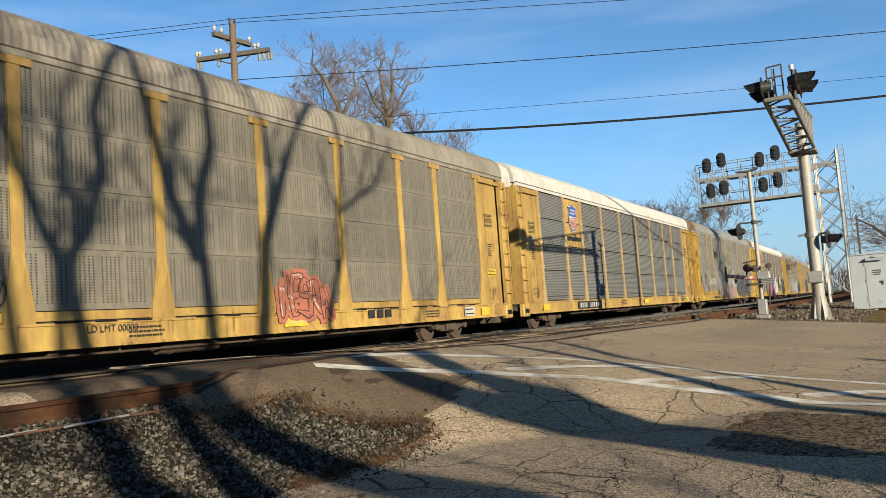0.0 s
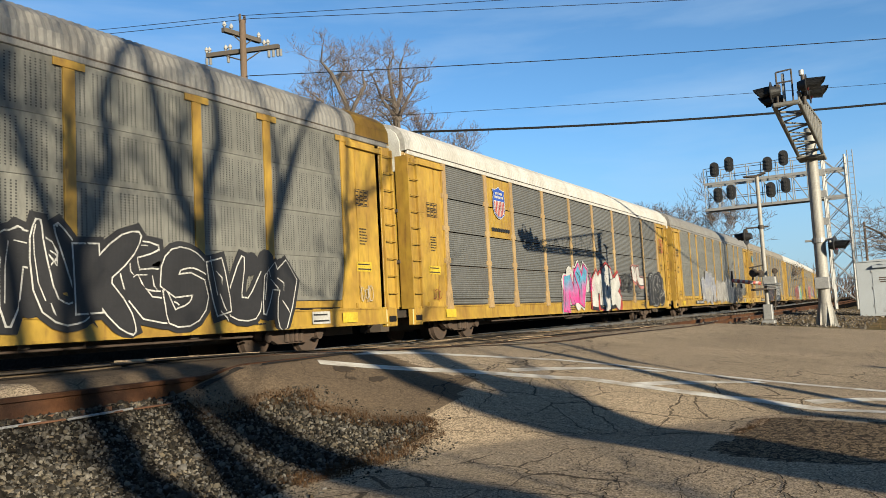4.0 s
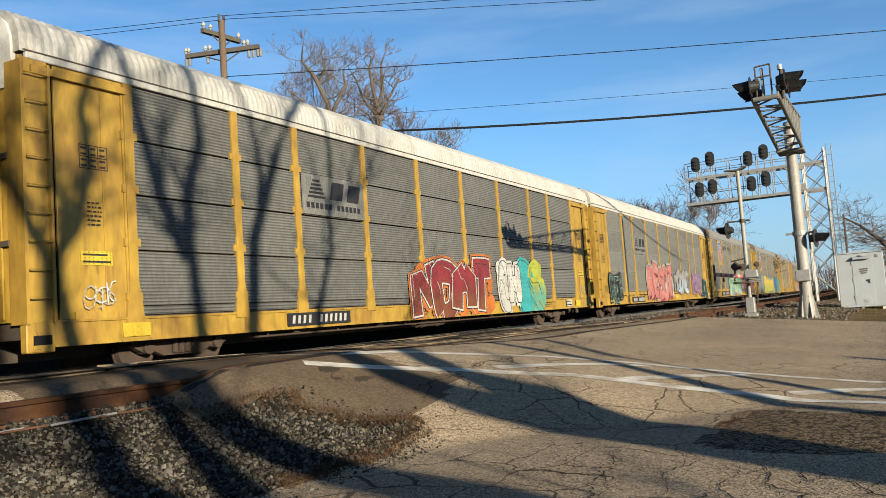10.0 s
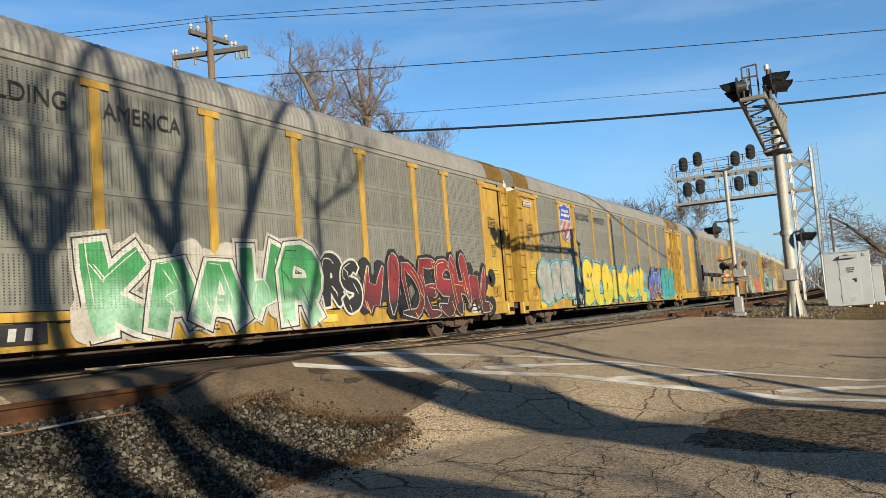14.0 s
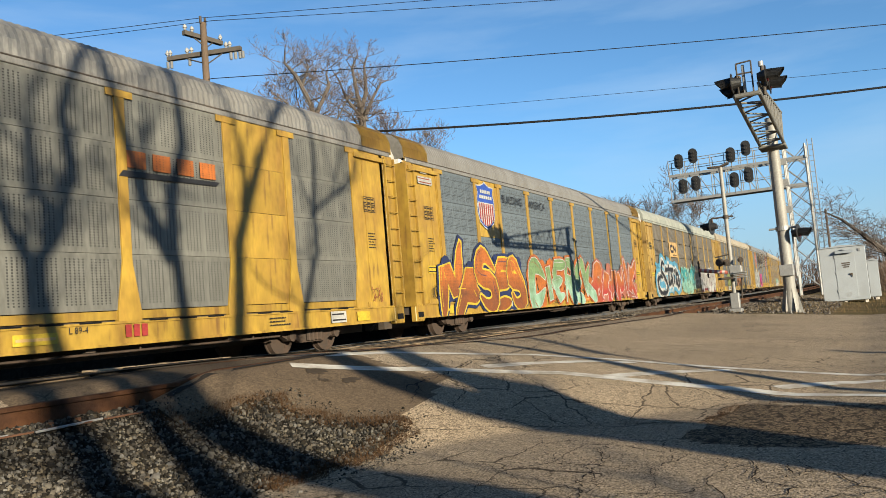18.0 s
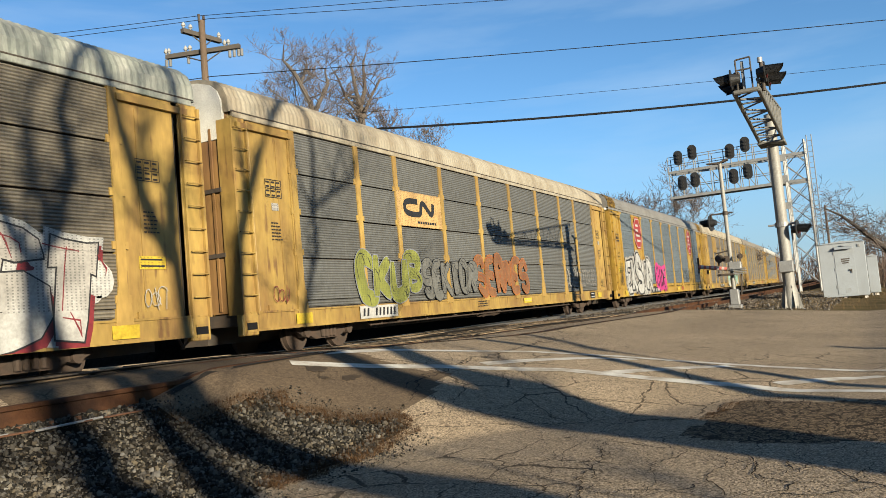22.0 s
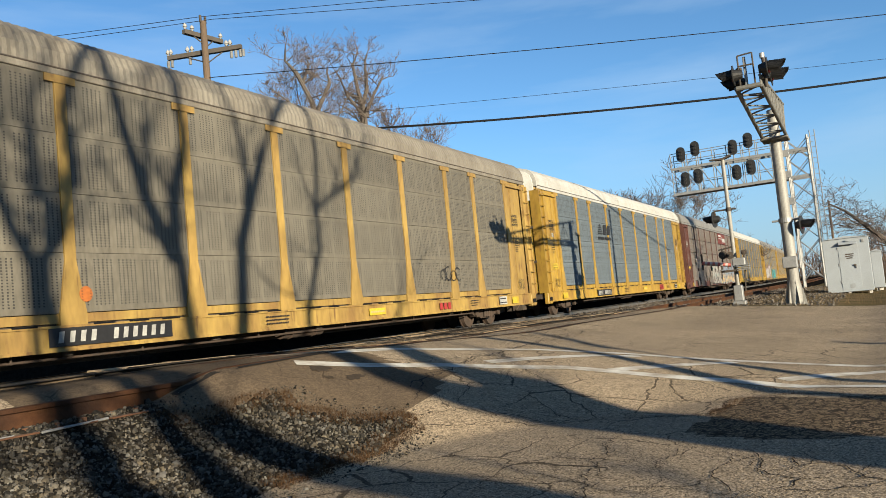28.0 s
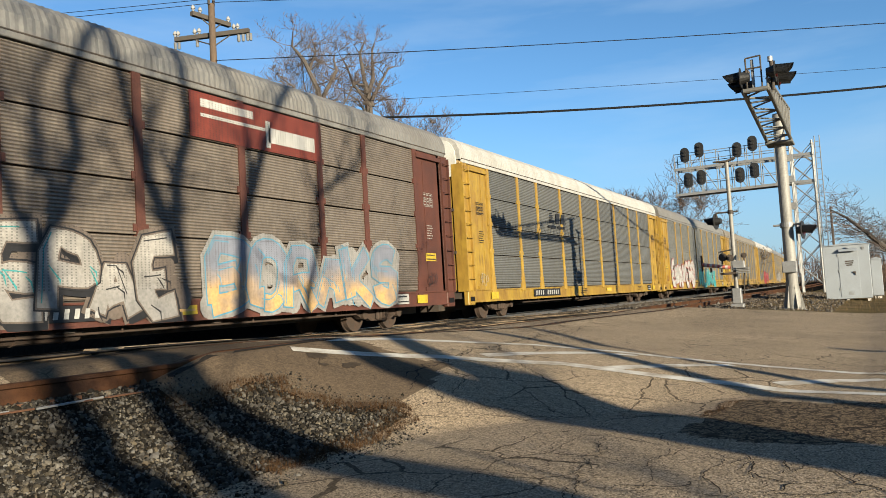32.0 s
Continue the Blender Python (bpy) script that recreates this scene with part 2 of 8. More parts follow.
def asphalt(name, colour, mix, crack=0.75, speck=0.75, net_scale=1.5, wide=0.014, low=0.42):
    """Worn asphalt: pale and dark aggregate, broad stains, and a net of fine cracks."""
    m = mat(name, colour, 0.92, mix=mix, scale=0.5, amount=0.8, grain=26, bump=0, spec=0.03)
    n, l = m.node_tree.nodes, m.node_tree.links
    b = n["Principled BSDF"]
    src = b.inputs["Base Color"].links[0].from_socket
    co = n.new("ShaderNodeTexCoord")
    stone = n.new("ShaderNodeTexVoronoi")
    stone.inputs["Scale"].default_value = 105
    tone = n.new("ShaderNodeSeparateColor")
    rr, hs = n.new("ShaderNodeMapRange"), n.new("ShaderNodeHueSaturation")
    rr.inputs["To Min"].default_value, rr.inputs["To Max"].default_value = 1 - speck, 1 + speck
    warp, add, net = n.new("ShaderNodeTexNoise"), n.new("ShaderNodeVectorMath"), n.new("ShaderNodeTexVoronoi")
    warp.inputs["Scale"].default_value, warp.inputs["Detail"].default_value = 2.5, 4
    add.operation = "MULTIPLY_ADD"
    add.inputs[1].default_value = (0.35, 0.35, 0.0)
    net.feature = "DISTANCE_TO_EDGE"
    net.inputs["Scale"].default_value = net_scale
    area, thr, gate = n.new("ShaderNodeTexNoise"), n.new("ShaderNodeMapRange"), n.new("ShaderNodeMath")
    area.inputs["Scale"].default_value = 0.45
    thr.inputs["From Min"].default_value, thr.inputs["From Max"].default_value = low, low + 0.18
    thr.inputs["To Min"].default_value, thr.inputs["To Max"].default_value = 0.0, wide
    gate.operation = "LESS_THAN"
    mx = n.new("ShaderNodeMix")
    mx.data_type = "RGBA"
    mx.inputs["B"].default_value = (0.02, 0.016, 0.012, 1)
    amount = n.new("ShaderNodeMath")
    amount.operation = "MULTIPLY"
    amount.inputs[1].default_value = crack
    bp, bn = n.new("ShaderNodeBump"), n.new("ShaderNodeTexNoise")
    bn.inputs["Scale"].default_value, bn.inputs["Detail"].default_value = 60, 4
    bp.inputs["Strength"].default_value, bp.inputs["Distance"].default_value = 0.55, 0.012
    for a in (stone, warp, area, bn):
        l.new(co.outputs["Object"], a.inputs["Vector"])
    l.new(stone.outputs["Color"], tone.inputs[0]), l.new(tone.outputs[0], rr.inputs[0])
    l.new(rr.outputs[0], hs.inputs["Value"]), l.new(src, hs.inputs["Color"])
    l.new(warp.outputs["Color"], add.inputs[0]), l.new(co.outputs["Object"], add.inputs[2]), l.new(add.outputs[0], net.inputs["Vector"])
    l.new(area.outputs[0], thr.inputs[0]), l.new(net.outputs["Distance"], gate.inputs[0]), l.new(thr.outputs[0], gate.inputs[1])
    l.new(gate.outputs[0], amount.inputs[0]), l.new(amount.outputs[0], mx.inputs["Factor"])
    l.new(hs.outputs[0], mx.inputs["A"]), l.new(mx.outputs["Result"], b.inputs["Base Color"])
    l.new(bn.outputs[0], bp.inputs["Height"]), l.new(bp.outputs[0], b.inputs["Normal"])
    return m


ASPHALT = asphalt("old_asphalt", (0.238, 0.187, 0.131), (0.172, 0.135, 0.096), speck=0.65)
PATCH = asphalt("smooth_asphalt_patch", (0.1, 0.074, 0.05), (0.07, 0.053, 0.038), 0.5, 0.3)
ROUGH = asphalt("crazed_asphalt", (0.13, 0.097, 0.063), (0.078, 0.057, 0.037), 0.9, 0.9, 11.0, 0.07, 0.1)
# Stone bed, near-black to paint shade between stones and behind the train.
BED_AND_SHADE = mat("ballast_bed_and_shade", (0.0132, 0.012, 0.0106), 0.95, mix=(0.006, 0.0054, 0.0048), scale=9, amount=0.9, grain=40, bump=1.0, bump_scale=22, spec=0.0)
STONE = mat("ballast_stone", (0.0295, 0.0261, 0.0208), 0.9, mix=(0.0156, 0.0125, 0.00936), scale=6, amount=0.9, grain=50, bump=0.3, spec=0.05)
DIRT = mat("winter_dirt_and_grass", (0.113, 0.0831, 0.0492), 0.95, mix=(0.0642, 0.0567, 0.0264), scale=0.6, amount=0.9, grain=12, bump=0.8, bump_scale=14, spec=0.0)
WHITE_LINE = mat("worn_road_paint", (0.42, 0.405, 0.37), 0.8, mix=(0.2, 0.17, 0.13), scale=4, amount=0.95, grain=60, bump=0.3)
TAR = mat("crack_filler", (0.018, 0.016, 0.014), 0.9, spec=0.05, mix=(0.035, 0.03, 0.026), scale=6)
ALU = mat("aluminium_mast", (0.175, 0.172, 0.162), 0.6, 0.1, mix=(0.125, 0.119, 0.108), scale=2, amount=0.6, grain=20, bump=0.04)
# Mast aluminium again, darkened to paint the shade under the arm.
ARM_ALU = mat("shaded_arm_aluminium", (0.115, 0.113, 0.105), 0.6, 0.2, mix=(0.075, 0.072, 0.066), scale=3, amount=0.6, grain=20, bump=0.04)
GALV = mat("galvanised_steel", (0.18, 0.183, 0.185), 0.5, 0.3, mix=(0.122, 0.122, 0.122), scale=3, amount=0.5, grain=20, bump=0.04)
BLACK = mat("black_paint", (0.007, 0.007, 0.0075), 0.55, mix=(0.015, 0.015, 0.015), scale=4)
WHITE = mat("white_enamel", (0.25, 0.25, 0.248), 0.5, mix=(0.2, 0.197, 0.19), scale=1.4, amount=0.5, bump=0.03)
BARK = mat("bark", (0.066, 0.055, 0.047), 0.95, mix=(0.04, 0.033, 0.028), scale=5, amount=0.8, grain=30, bump=0.6, bump_scale=20, stretch=(1, 1, 0.3))
TWIG = mat("twigs", (0.085, 0.066, 0.056), 0.95, mix=(0.048, 0.0372, 0.03), scale=2, bump=0)
POLE_WOOD = mat("pole_wood", (0.0784, 0.0539, 0.0367), 0.9, mix=(0.0441, 0.0318, 0.0221), scale=3, grain=40, bump=0.4, stretch=(1, 1, 0.15))
CERAMIC = mat("white_porcelain", (0.22, 0.22, 0.22), 0.3, mix=(0.165, 0.165, 0.165), scale=5, bump=0)
CONCRETE = mat("concrete", (0.42, 0.39, 0.35), 0.9, mix=(0.28, 0.26, 0.23), scale=3, bump=0.3)
ARM_WOOD = mat("creosoted_arm", (0.05, 0.043, 0.037), 0.9, mix=(0.03, 0.026, 0.023), scale=3, grain=40, bump=0.3)
CABLE = mat("black_cable", (0.006, 0.006, 0.007), 0.8, spec=0.1, bump=0)
DRY = mat("dry_grass", (0.11, 0.075, 0.035), 0.95, mix=(0.055, 0.036, 0.018), scale=2, bump=0, spec=0.1)
END_WHITE = mat("white_end_paint", (0.4, 0.4, 0.385), 0.6, mix=(0.26, 0.25, 0.22), scale=1.5, amount=0.7, bump=0.03)
STRIPE_RED = mat("faded_red_stripe", (0.3, 0.07, 0.055), 0.6, mix=(0.36, 0.15, 0.12), scale=5, bump=0)
STRIPE_WHITE = mat("faded_white_stripe", (0.34, 0.31, 0.29), 0.6, mix=(0.26, 0.22, 0.2), scale=5, bump=0)
CABINET_WHITE = mat("cool_white_enamel", (0.21, 0.232, 0.255), 0.5, mix=(0.165, 0.178, 0.19), scale=0.9, amount=0.6, bump=0.02)
LENS = mat("unlit_red_lens", (0.08, 0.006, 0.006), 0.2, mix=(0.05, 0.004, 0.004), scale=6, bump=0)


# ---- building blocks ----
def box(bm, x0, y0, z0, x1, y1, z1, bevel=0.0):
    r = bmesh.ops.create_cube(bm, size=1.0, matrix=Matrix.Translation(((x0 + x1) / 2, (y0 + y1) / 2, (z0 + z1) / 2)) @ Matrix.Diagonal((abs(x1 - x0), abs(y1 - y0), abs(z1 - z0), 1)))
    if bevel:
        es = list({e for v in r["verts"] for e in v.link_edges})
        bmesh.ops.bevel(bm, geom=es, offset=bevel, segments=1, affect="EDGES")


def rod(bm, p0, p1, r0, r1=None, n=8):
    p0, p1 = Vector(p0), Vector(p1)
    d = p1 - p0
    bmesh.ops.create_cone(bm, cap_ends=True, segments=n, radius1=r0, radius2=r0 if r1 is None else r1, depth=d.length, matrix=Matrix.Translation((p0 + p1) / 2) @ d.to_track_quat("Z", "Y").to_matrix().to_4x4())


def prism(bm, pts, axis, a0, a1):
    """A flat outline pulled along one axis ('x', 'y' or 'z') from a0 to a1."""
    def at(p, a):
        return {"x": (a, p[0], p[1]), "y": (p[0], a, p[1]), "z": (p[0], p[1], a)}[axis]
    f0, f1 = [bm.verts.new(at(p, a0)) for p in pts], [bm.verts.new(at(p, a1)) for p in pts]
    bm.faces.new(f0), bm.faces.new(f1[::-1])
    for i in range(len(pts)):
        j = (i + 1) % len(pts)
        bm.faces.new((f0[j], f0[i], f1[i], f1[j]))
    bmesh.ops.recalc_face_normals(bm, faces=bm.faces[:])


def tube(bm, pts, radii, n=6):
    """A bent, tapering limb through points."""
    rings, up = [], Vector((0.31, 0.17, 0.94))
    for i, p in enumerate(pts):
        d = (Vector(pts[min(i + 1, len(pts) - 1)]) - Vector(pts[max(i - 1, 0)])).normalized()
        s = d.cross(up if abs(d.dot(up)) < 0.95 else Vector((1, 0, 0))).normalized()
        u = s.cross(d)
        rings.append([bm.verts.new(Vector(p) + (s * math.cos(a) + u * math.sin(a)) * radii[i]) for a in [2 * math.pi * k / n for k in range(n)]])
    for a, b in zip(rings, rings[1:]):
        for k in range(n):
            bm.faces.new((a[k], a[(k + 1) % n], b[(k + 1) % n], b[k]))


def mesh(name, bm, material=None, smooth=False):
    me = bpy.data.meshes.new(name)
    bm.to_mesh(me)
    bm.free()
    me.materials.append(material)
    if smooth:
        for f in me.polygons:
            f.use_smooth = True
    return me


def put(name, me, parent=None, m=None, label="", material=None):
    """One object on a mesh that others may share."""
    ob = new(name, me)
    ob.parent = parent
    if m is not None:
        ob.matrix_basis = m
    if material is not None:
        ob.material_slots[0].link = "OBJECT"
        ob.material_slots[0].material = material
    if label:
        tagged(ob, label)
    return ob


def part(name, bm, material, parent, label="", smooth=False, m=None):
    return put(name, mesh(name, bm, material, smooth), parent, m, label)


def thing(name, m, label, category, group="", kind=""):
    ob = new(name)
    ob.matrix_basis = m
    return tagged(ob, label, category, group, kind)


def bmn():
    return bmesh.new()
# ---- the ground ----
def ease(a, b, x):
    k = min(1, max(0, (x - a) / (b - a)))
    return k * k * (3 - 2 * k)


def ground_z(x, y):
    """Height of the ground: low by the camera, a ramp up to the near track, level with the far rails, then a bank added
    to shade the view under the train.
    """
    hump = 0.30 - 0.20 * ease(7, 15, x) - 0.08 * ease(15, 26, x)
    low = -0.45 + 0.03 * ease(-1, 2.6, y)
    y0 = 3.4 - 3.2 * ease(5.3, 10, x)
    rise = min(1, max(0, (y - y0) / (5.5 - y0))) ** (1.15 + 0.8 * (1 - ease(4.5, 6.5, x)))
    z = low + (hump - low) * rise
    z += (-0.02 - hump) * ease(8.6, 12.0, y)
    off = 2.2 * (1 - ease(4.9, 6.0, x)) * ease(3.9, 5.2, y) * (1 - ease(5.75, 6.3, y)) + ease(27.4, 28.4, x) * ease(3.4, 4.6, y) * (1 - ease(15, 17, y))
    # Last term: a bank added behind the train to block light under it.
    return z - 0.10 * off - 0.12 * ease(15.5, 17, y) + 0.85 * ease(15.3, 16.1, y) * ease(14.4, 15.0, x) * (1 - ease(70, 110, x))


def surface_z(x, y):
    """The ground with its small unevenness."""
    return ground_z(x, y) + 0.012 * noise.noise((x * 0.7, y * 0.7, 0)) + 0.0015 * noise.noise((x * 4, y * 4, 3))


def spread(fine_a, fine_b, step, far):
    near = list(np.arange(fine_a, fine_b + 1e-6, step))
    out, s = [], step
    while (out[-1] if out else fine_b) < far:
        s *= 1.35
        out.append((out[-1] if out else fine_b) + s)
    back, s = [], step
    while (back[-1] if back else fine_a) > -far:
        s *= 1.35
        back.append((back[-1] if back else fine_a) - s)
    return back[::-1] + near + out


def is_road(x, y):
    """The asphalt: the road over the crossing and the lot beside it; outside it lies ballast or winter dirt, and past y
    12.2 a bed coloured dark for the train's shade.
    """
    w = 0.25 * noise.noise((x * 0.9, y * 0.9, 0.3)) + 0.10 * noise.noise((x * 3.1, y * 3.1, 1.7))
    # Under and behind the train the dark bed colour paints the shade.
    if y > 12.2:
        return False
    if x + w > 27.6 + 0.05 * y:
        return False
    if 5.95 < y < 12.2:
        return x > -6
    edge = np.interp(y, (3.6, 3.8, 4.0, 4.27, 4.55, 4.84, 4.98, 5.14, 5.3), (6.15, 6.2, 6.02, 5.9, 5.8, 5.86, 5.6, 5.15, 5.05))
    ragged = 0.07 * noise.noise((x * 3.1, y * 3.1, 1.7)) + 0.05 * noise.noise((x * 8.3, y * 8.3, 0.7))
    return x + ragged > edge or y + ragged < 3.63


def make_ground():
    xs, ys = spread(-2, 32, 0.09, 2600), spread(-5, 16, 0.09, 2600)
    nx = len(xs)
    verts, faces, which = [], [], []
    for y in ys:
        for x in xs:
            near = -3 < x < 33 and -6 < y < 17
            verts.append((x, y, surface_z(x, y) if near else ground_z(x, y)))
    for j in range(len(ys) - 1):
        for i in range(nx - 1):
            a = j * nx + i
            faces.append((a, a + 1, a + nx + 1, a + nx))
            x, y = (xs[i] + xs[i + 1]) / 2, (ys[j] + ys[j + 1]) / 2
            if -40 < y < 60 and is_road(x, y):
                rough = 6.05 < x + 0.3 * noise.noise((x * 1.3, y * 1.3, 5)) < 8.05 and -2 < y + 0.3 * noise.noise((x * 1.6, y * 1.6, 2)) < 1.3
                smooth = 4.2 < x < 7.9 + 0.35 * noise.noise((x, y, 9)) and 3.72 + 0.22 * max(0, x - 6.3) + 0.12 * noise.noise((x * 1.5, 0, 4)) < y < 9
                which.append(4 if rough else 3 if smooth else 0)
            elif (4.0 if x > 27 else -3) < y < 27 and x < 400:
                # Ballast, and from the train to y 27 shade painted in the bed colour.
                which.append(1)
            else:
                which.append(2)
    me = bpy.data.meshes.new("ground")
    me.from_pydata(verts, [], faces)
    for m in (ASPHALT, BED_AND_SHADE, DIRT, PATCH, ROUGH):
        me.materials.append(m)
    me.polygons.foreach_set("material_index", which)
    me.polygons.foreach_set("use_smooth", [True] * len(faces))
    tagged(new("ground", me), "cracked grey asphalt, crushed-stone ballast and dry winter dirt, coloured shade-dark behind the train", "ground", kind="structure")


make_ground()


def ribbon(bm, pts, width, lift=0.005, step=0.15):
    """A painted or filled strip that lies on the ground along a line of points."""
    line = []
    for (x0, y0), (x1, y1) in zip(pts, pts[1:]):
        k = max(1, int(math.hypot(x1 - x0, y1 - y0) / step))
        line += [(x0 + (x1 - x0) * i / k, y0 + (y1 - y0) * i / k) for i in range(k)]
    line.append(pts[-1])
    prev = None
    for i, (x, y) in enumerate(line):
        a, b = line[max(i - 1, 0)], line[min(i + 1, len(line) - 1)]
        d = Vector((b[0] - a[0], b[1] - a[1])).normalized()
        s = Vector((-d.y, d.x)) * width / 2
        now = [bm.verts.new((x + k * s.x, y + k * s.y, surface_z(x + k * s.x, y + k * s.y) + lift)) for k in (-1, 1)]
        if prev:
            bm.faces.new((prev[0], prev[1], now[1], now[0]))
        prev = now


bm = bmn()
for line in ([(6.82, 5.35), (8.04, 4.27), (8.69, 3.11), (8.8, 1.37), (8.61, 0.02), (7.82, -2.51)], [(7.6, 5.5), (8.65, 5.24), (10.03, 3.95), (10.29, 2.92), (10.32, 1.58), (10.42, -0.0), (9.2, -2.5)],
             [(8.5, 3.97), (9.15, 3.61), (9.81, 3.13), (10.11, 2.66)], [(8.78, 2.64), (9.52, 2.06), (10.12, 1.55)], [(9.01, 0.96), (9.53, 0.47), (9.86, 0.01)]):
    ribbon(bm, line, 0.18)
tagged(part("road_marking", bm, WHITE_LINE, None), "worn white hatched road marking on asphalt", "road marking", kind="structure")
# ---- the train ----
PITCH, SPEED, SIDE_Y = 28.6, 16.2, 11.76
TRACK_Y = SIDE_Y + 1.57
BEND_FROM, BEND = 31.0, 0.00036
HALF = 13.88
POSTS = (-11.75, -9.0, -7.0, -4.2, -1.4, 1.4, 4.2, 7.0, 9.0, 11.75)
SILL0, SILL1, PAN0, EAVE = 0.575, 1.0, 1.2, 5.3


def along(s):
    """Where the far track runs: straight past the camera, then bending gently to the left."""
    e = max(0.0, s - BEND_FROM)
    return (s if e == 0 else BEND_FROM + math.sin(BEND * e) / BEND, TRACK_Y + (1 - math.cos(BEND * e)) / BEND, math.degrees(BEND * e))


def make_roof():
    prof = [(-1.60, 5.30), (-1.58, 5.62), (-1.47, 5.86), (-1.25, 6.03), (-0.9, 6.14), (-0.45, 6.2), (0, 6.22)]
    prof += [(-y, z) for y, z in prof[-2::-1]]
    n = 360
    verts, faces, w = [], [], len(prof)
    for i in range(n + 1):
        x = -HALF + 0.05 + (2 * HALF - 0.1) * i / n
        k = 0.014 if i % 2 else 0.0
        for y, z in prof:
            r = Vector((y, z - 4.7)).normalized() * k
            verts.append((x, y + r.x, z + r.y))
    for i in range(n):
        for j in range(w - 1):
            a = i * w + j
            faces.append((a, a + 1, a + w + 1, a + w))
    for i in (0, n):
        f = [i * w + j for j in range(w)]
        faces.append(f if i else f[::-1])
    me = bpy.data.meshes.new("roof")
    me.from_pydata(verts, [], faces)
    me.materials.append(ROOF["white"])
    return me


def make_shapes():
    s = {}
    s["roof"] = make_roof()
    bm = bmn()
    box(bm, -HALF + 0.3, -0.02, SILL0, HALF - 0.3, 0.05, SILL1, 0.01)
    box(bm, -HALF + 0.3, -0.06, SILL0, HALF - 0.3, 0.0, SILL0 + 0.05)
    box(bm, -HALF + 0.3, -0.05, SILL1 - 0.04, HALF - 0.3, 0.0, SILL1)
    s["side_sill"] = mesh("side_sill", bm, YELLOW)
    bm = bmn()
    box(bm, -HALF + 2.1, -0.01, SILL1 + 0.035, HALF - 2.1, 0.05, PAN0 - 0.015)
    s["lower_strip"] = mesh("lower_strip", bm, DARK)
    bm = bmn()
    box(bm, -HALF + 0.15, -0.05, 5.2, HALF - 0.15, 0.04, EAVE + 0.02, 0.012)
    s["eave_rail"] = mesh("eave_rail", bm, YELLOW)
    bm = bmn()
    box(bm, -HALF + 0.1, -0.06, 5.315, HALF - 0.1, -0.035, 5.338)
    s["roof_seam"] = mesh("roof_seam", bm, DARK)
    bm = bmn()
    box(bm, 0.08, -0.078, 0.62, 0.40, -0.07, 0.77)
    s["sill_pocket"] = mesh("sill_pocket", bm, CABLE)
    bm = bmn()     # air pipe and hangers under the sill
    rod(bm, (-8.6, -1.38, 0.47), (8.6, -1.38, 0.47), 0.022, n=6)
    for x in (-8, -5.4, -2.2, 1.1, 4.6, 7.7):
        rod(bm, (x, -1.38, 0.45), (x, -1.38, 0.72), 0.02, n=6)
    s["brake_pipe"] = mesh("brake_pipe", bm, BOGIE)
    bm = bmn()     # air tank with straps
    rod(bm, (-1.2, -1.15, 0.52), (0.3, -1.15, 0.52), 0.17, 0.17, 12)
    for x in (-0.9, 0.0):
        rod(bm, (x - 0.03, -1.15, 0.52), (x + 0.03, -1.15, 0.52), 0.185, 0.185, 12)
    s["air_tank"] = mesh("air_tank", bm, BOGIE)
    bm = bmn()     # open slots along the top of the sill
    for k in range(30):
        x = -10.9 + 0.75 * k
        if min(abs(x - p) for p in POSTS) > 0.4:
            box(bm, x - 0.22, -0.056, 0.985, x + 0.22, -0.045, 1.015)
    s["slot_strip"] = mesh("slot_strip", bm, CABLE)
    bm = bmn()     # plain post with a flared foot and a tee head
    prism(bm, [(-0.11, 5.2), (-0.11, 2.05), (-0.26, 1.18), (-0.26, 1.0), (0.26, 1.0), (0.26, 1.18), (0.11, 2.05), (0.11, 5.2)], "y", -0.055, 0.06)
    box(bm, -0.30, -0.07, 5.06, 0.30, -0.05, 5.19)
    s["post_flared"] = mesh("post", bm, YELLOW)
    bm = bmn()
    prism(bm, [(-0.10, 5.2), (-0.10, 1.6), (-0.17, 1.18), (-0.20, 0.9), (0.20, 0.9), (0.17, 1.18), (0.10, 1.6), (0.10, 5.2)], "y", -0.055, 0.06)
    for z in (1.36, 2.32, 3.28, 4.24):
        for x in (-0.14, 0.14):
            box(bm, x - 0.035, -0.05, z - 0.07, x + 0.035, 0.0, z + 0.07)
    s["post_slim"] = mesh("post", bm, YELLOW)
    for w in (2.0, 2.75, 2.8):
        for ribbed in (False, True):
            bm = bmn()     # one sheet of a side screen; four stand above one another
            box(bm, -w / 2, -0.025, 0.0, w / 2, 0.0, 0.962 if ribbed else 0.992)
            s["sheet", w, ribbed] = mesh("screen_sheet", bm, DARK)
    bm = bmn()
    box(bm, -HALF + 2.1, 0.052, 0.98, HALF - 2.1, 0.075, 5.2)
    s["backing"] = mesh("screen_backing", bm, DARK)
    bm = bmn()     # closed end bay: plate, door seam, track beam
    box(bm, 0.0, 0.0, 1.0, 1.45, 0.05, 5.2, 0.008)
    box(bm, 0.02, -0.03, 1.0, 0.12, 0.0, 5.0)
    box(bm, 0.5, -0.015, 1.05, 0.56, 0.0, 4.9)
    box(bm, 0.05, -0.09, 4.98, 1.9, 0.0, 5.1)
    box(bm, 0.3, -0.05, 1.0, 1.2, 0.0, 1.12)
    s["end_bay"] = mesh("end_bay", bm, YELLOW)
    bm = bmn()
    box(bm, 1.45, 0.12, 1.0, 1.6, 0.16, 5.1)
    s["door_slot"] = mesh("door_slot", bm, DARK)
    bm = bmn()     # corner post that the ladder stands on
    box(bm, 1.58, -0.03, 0.95, 2.1, 0.02, 5.22, 0.012)
    box(bm, 1.58, -0.1, 0.95, 1.63, -0.03, 5.15)
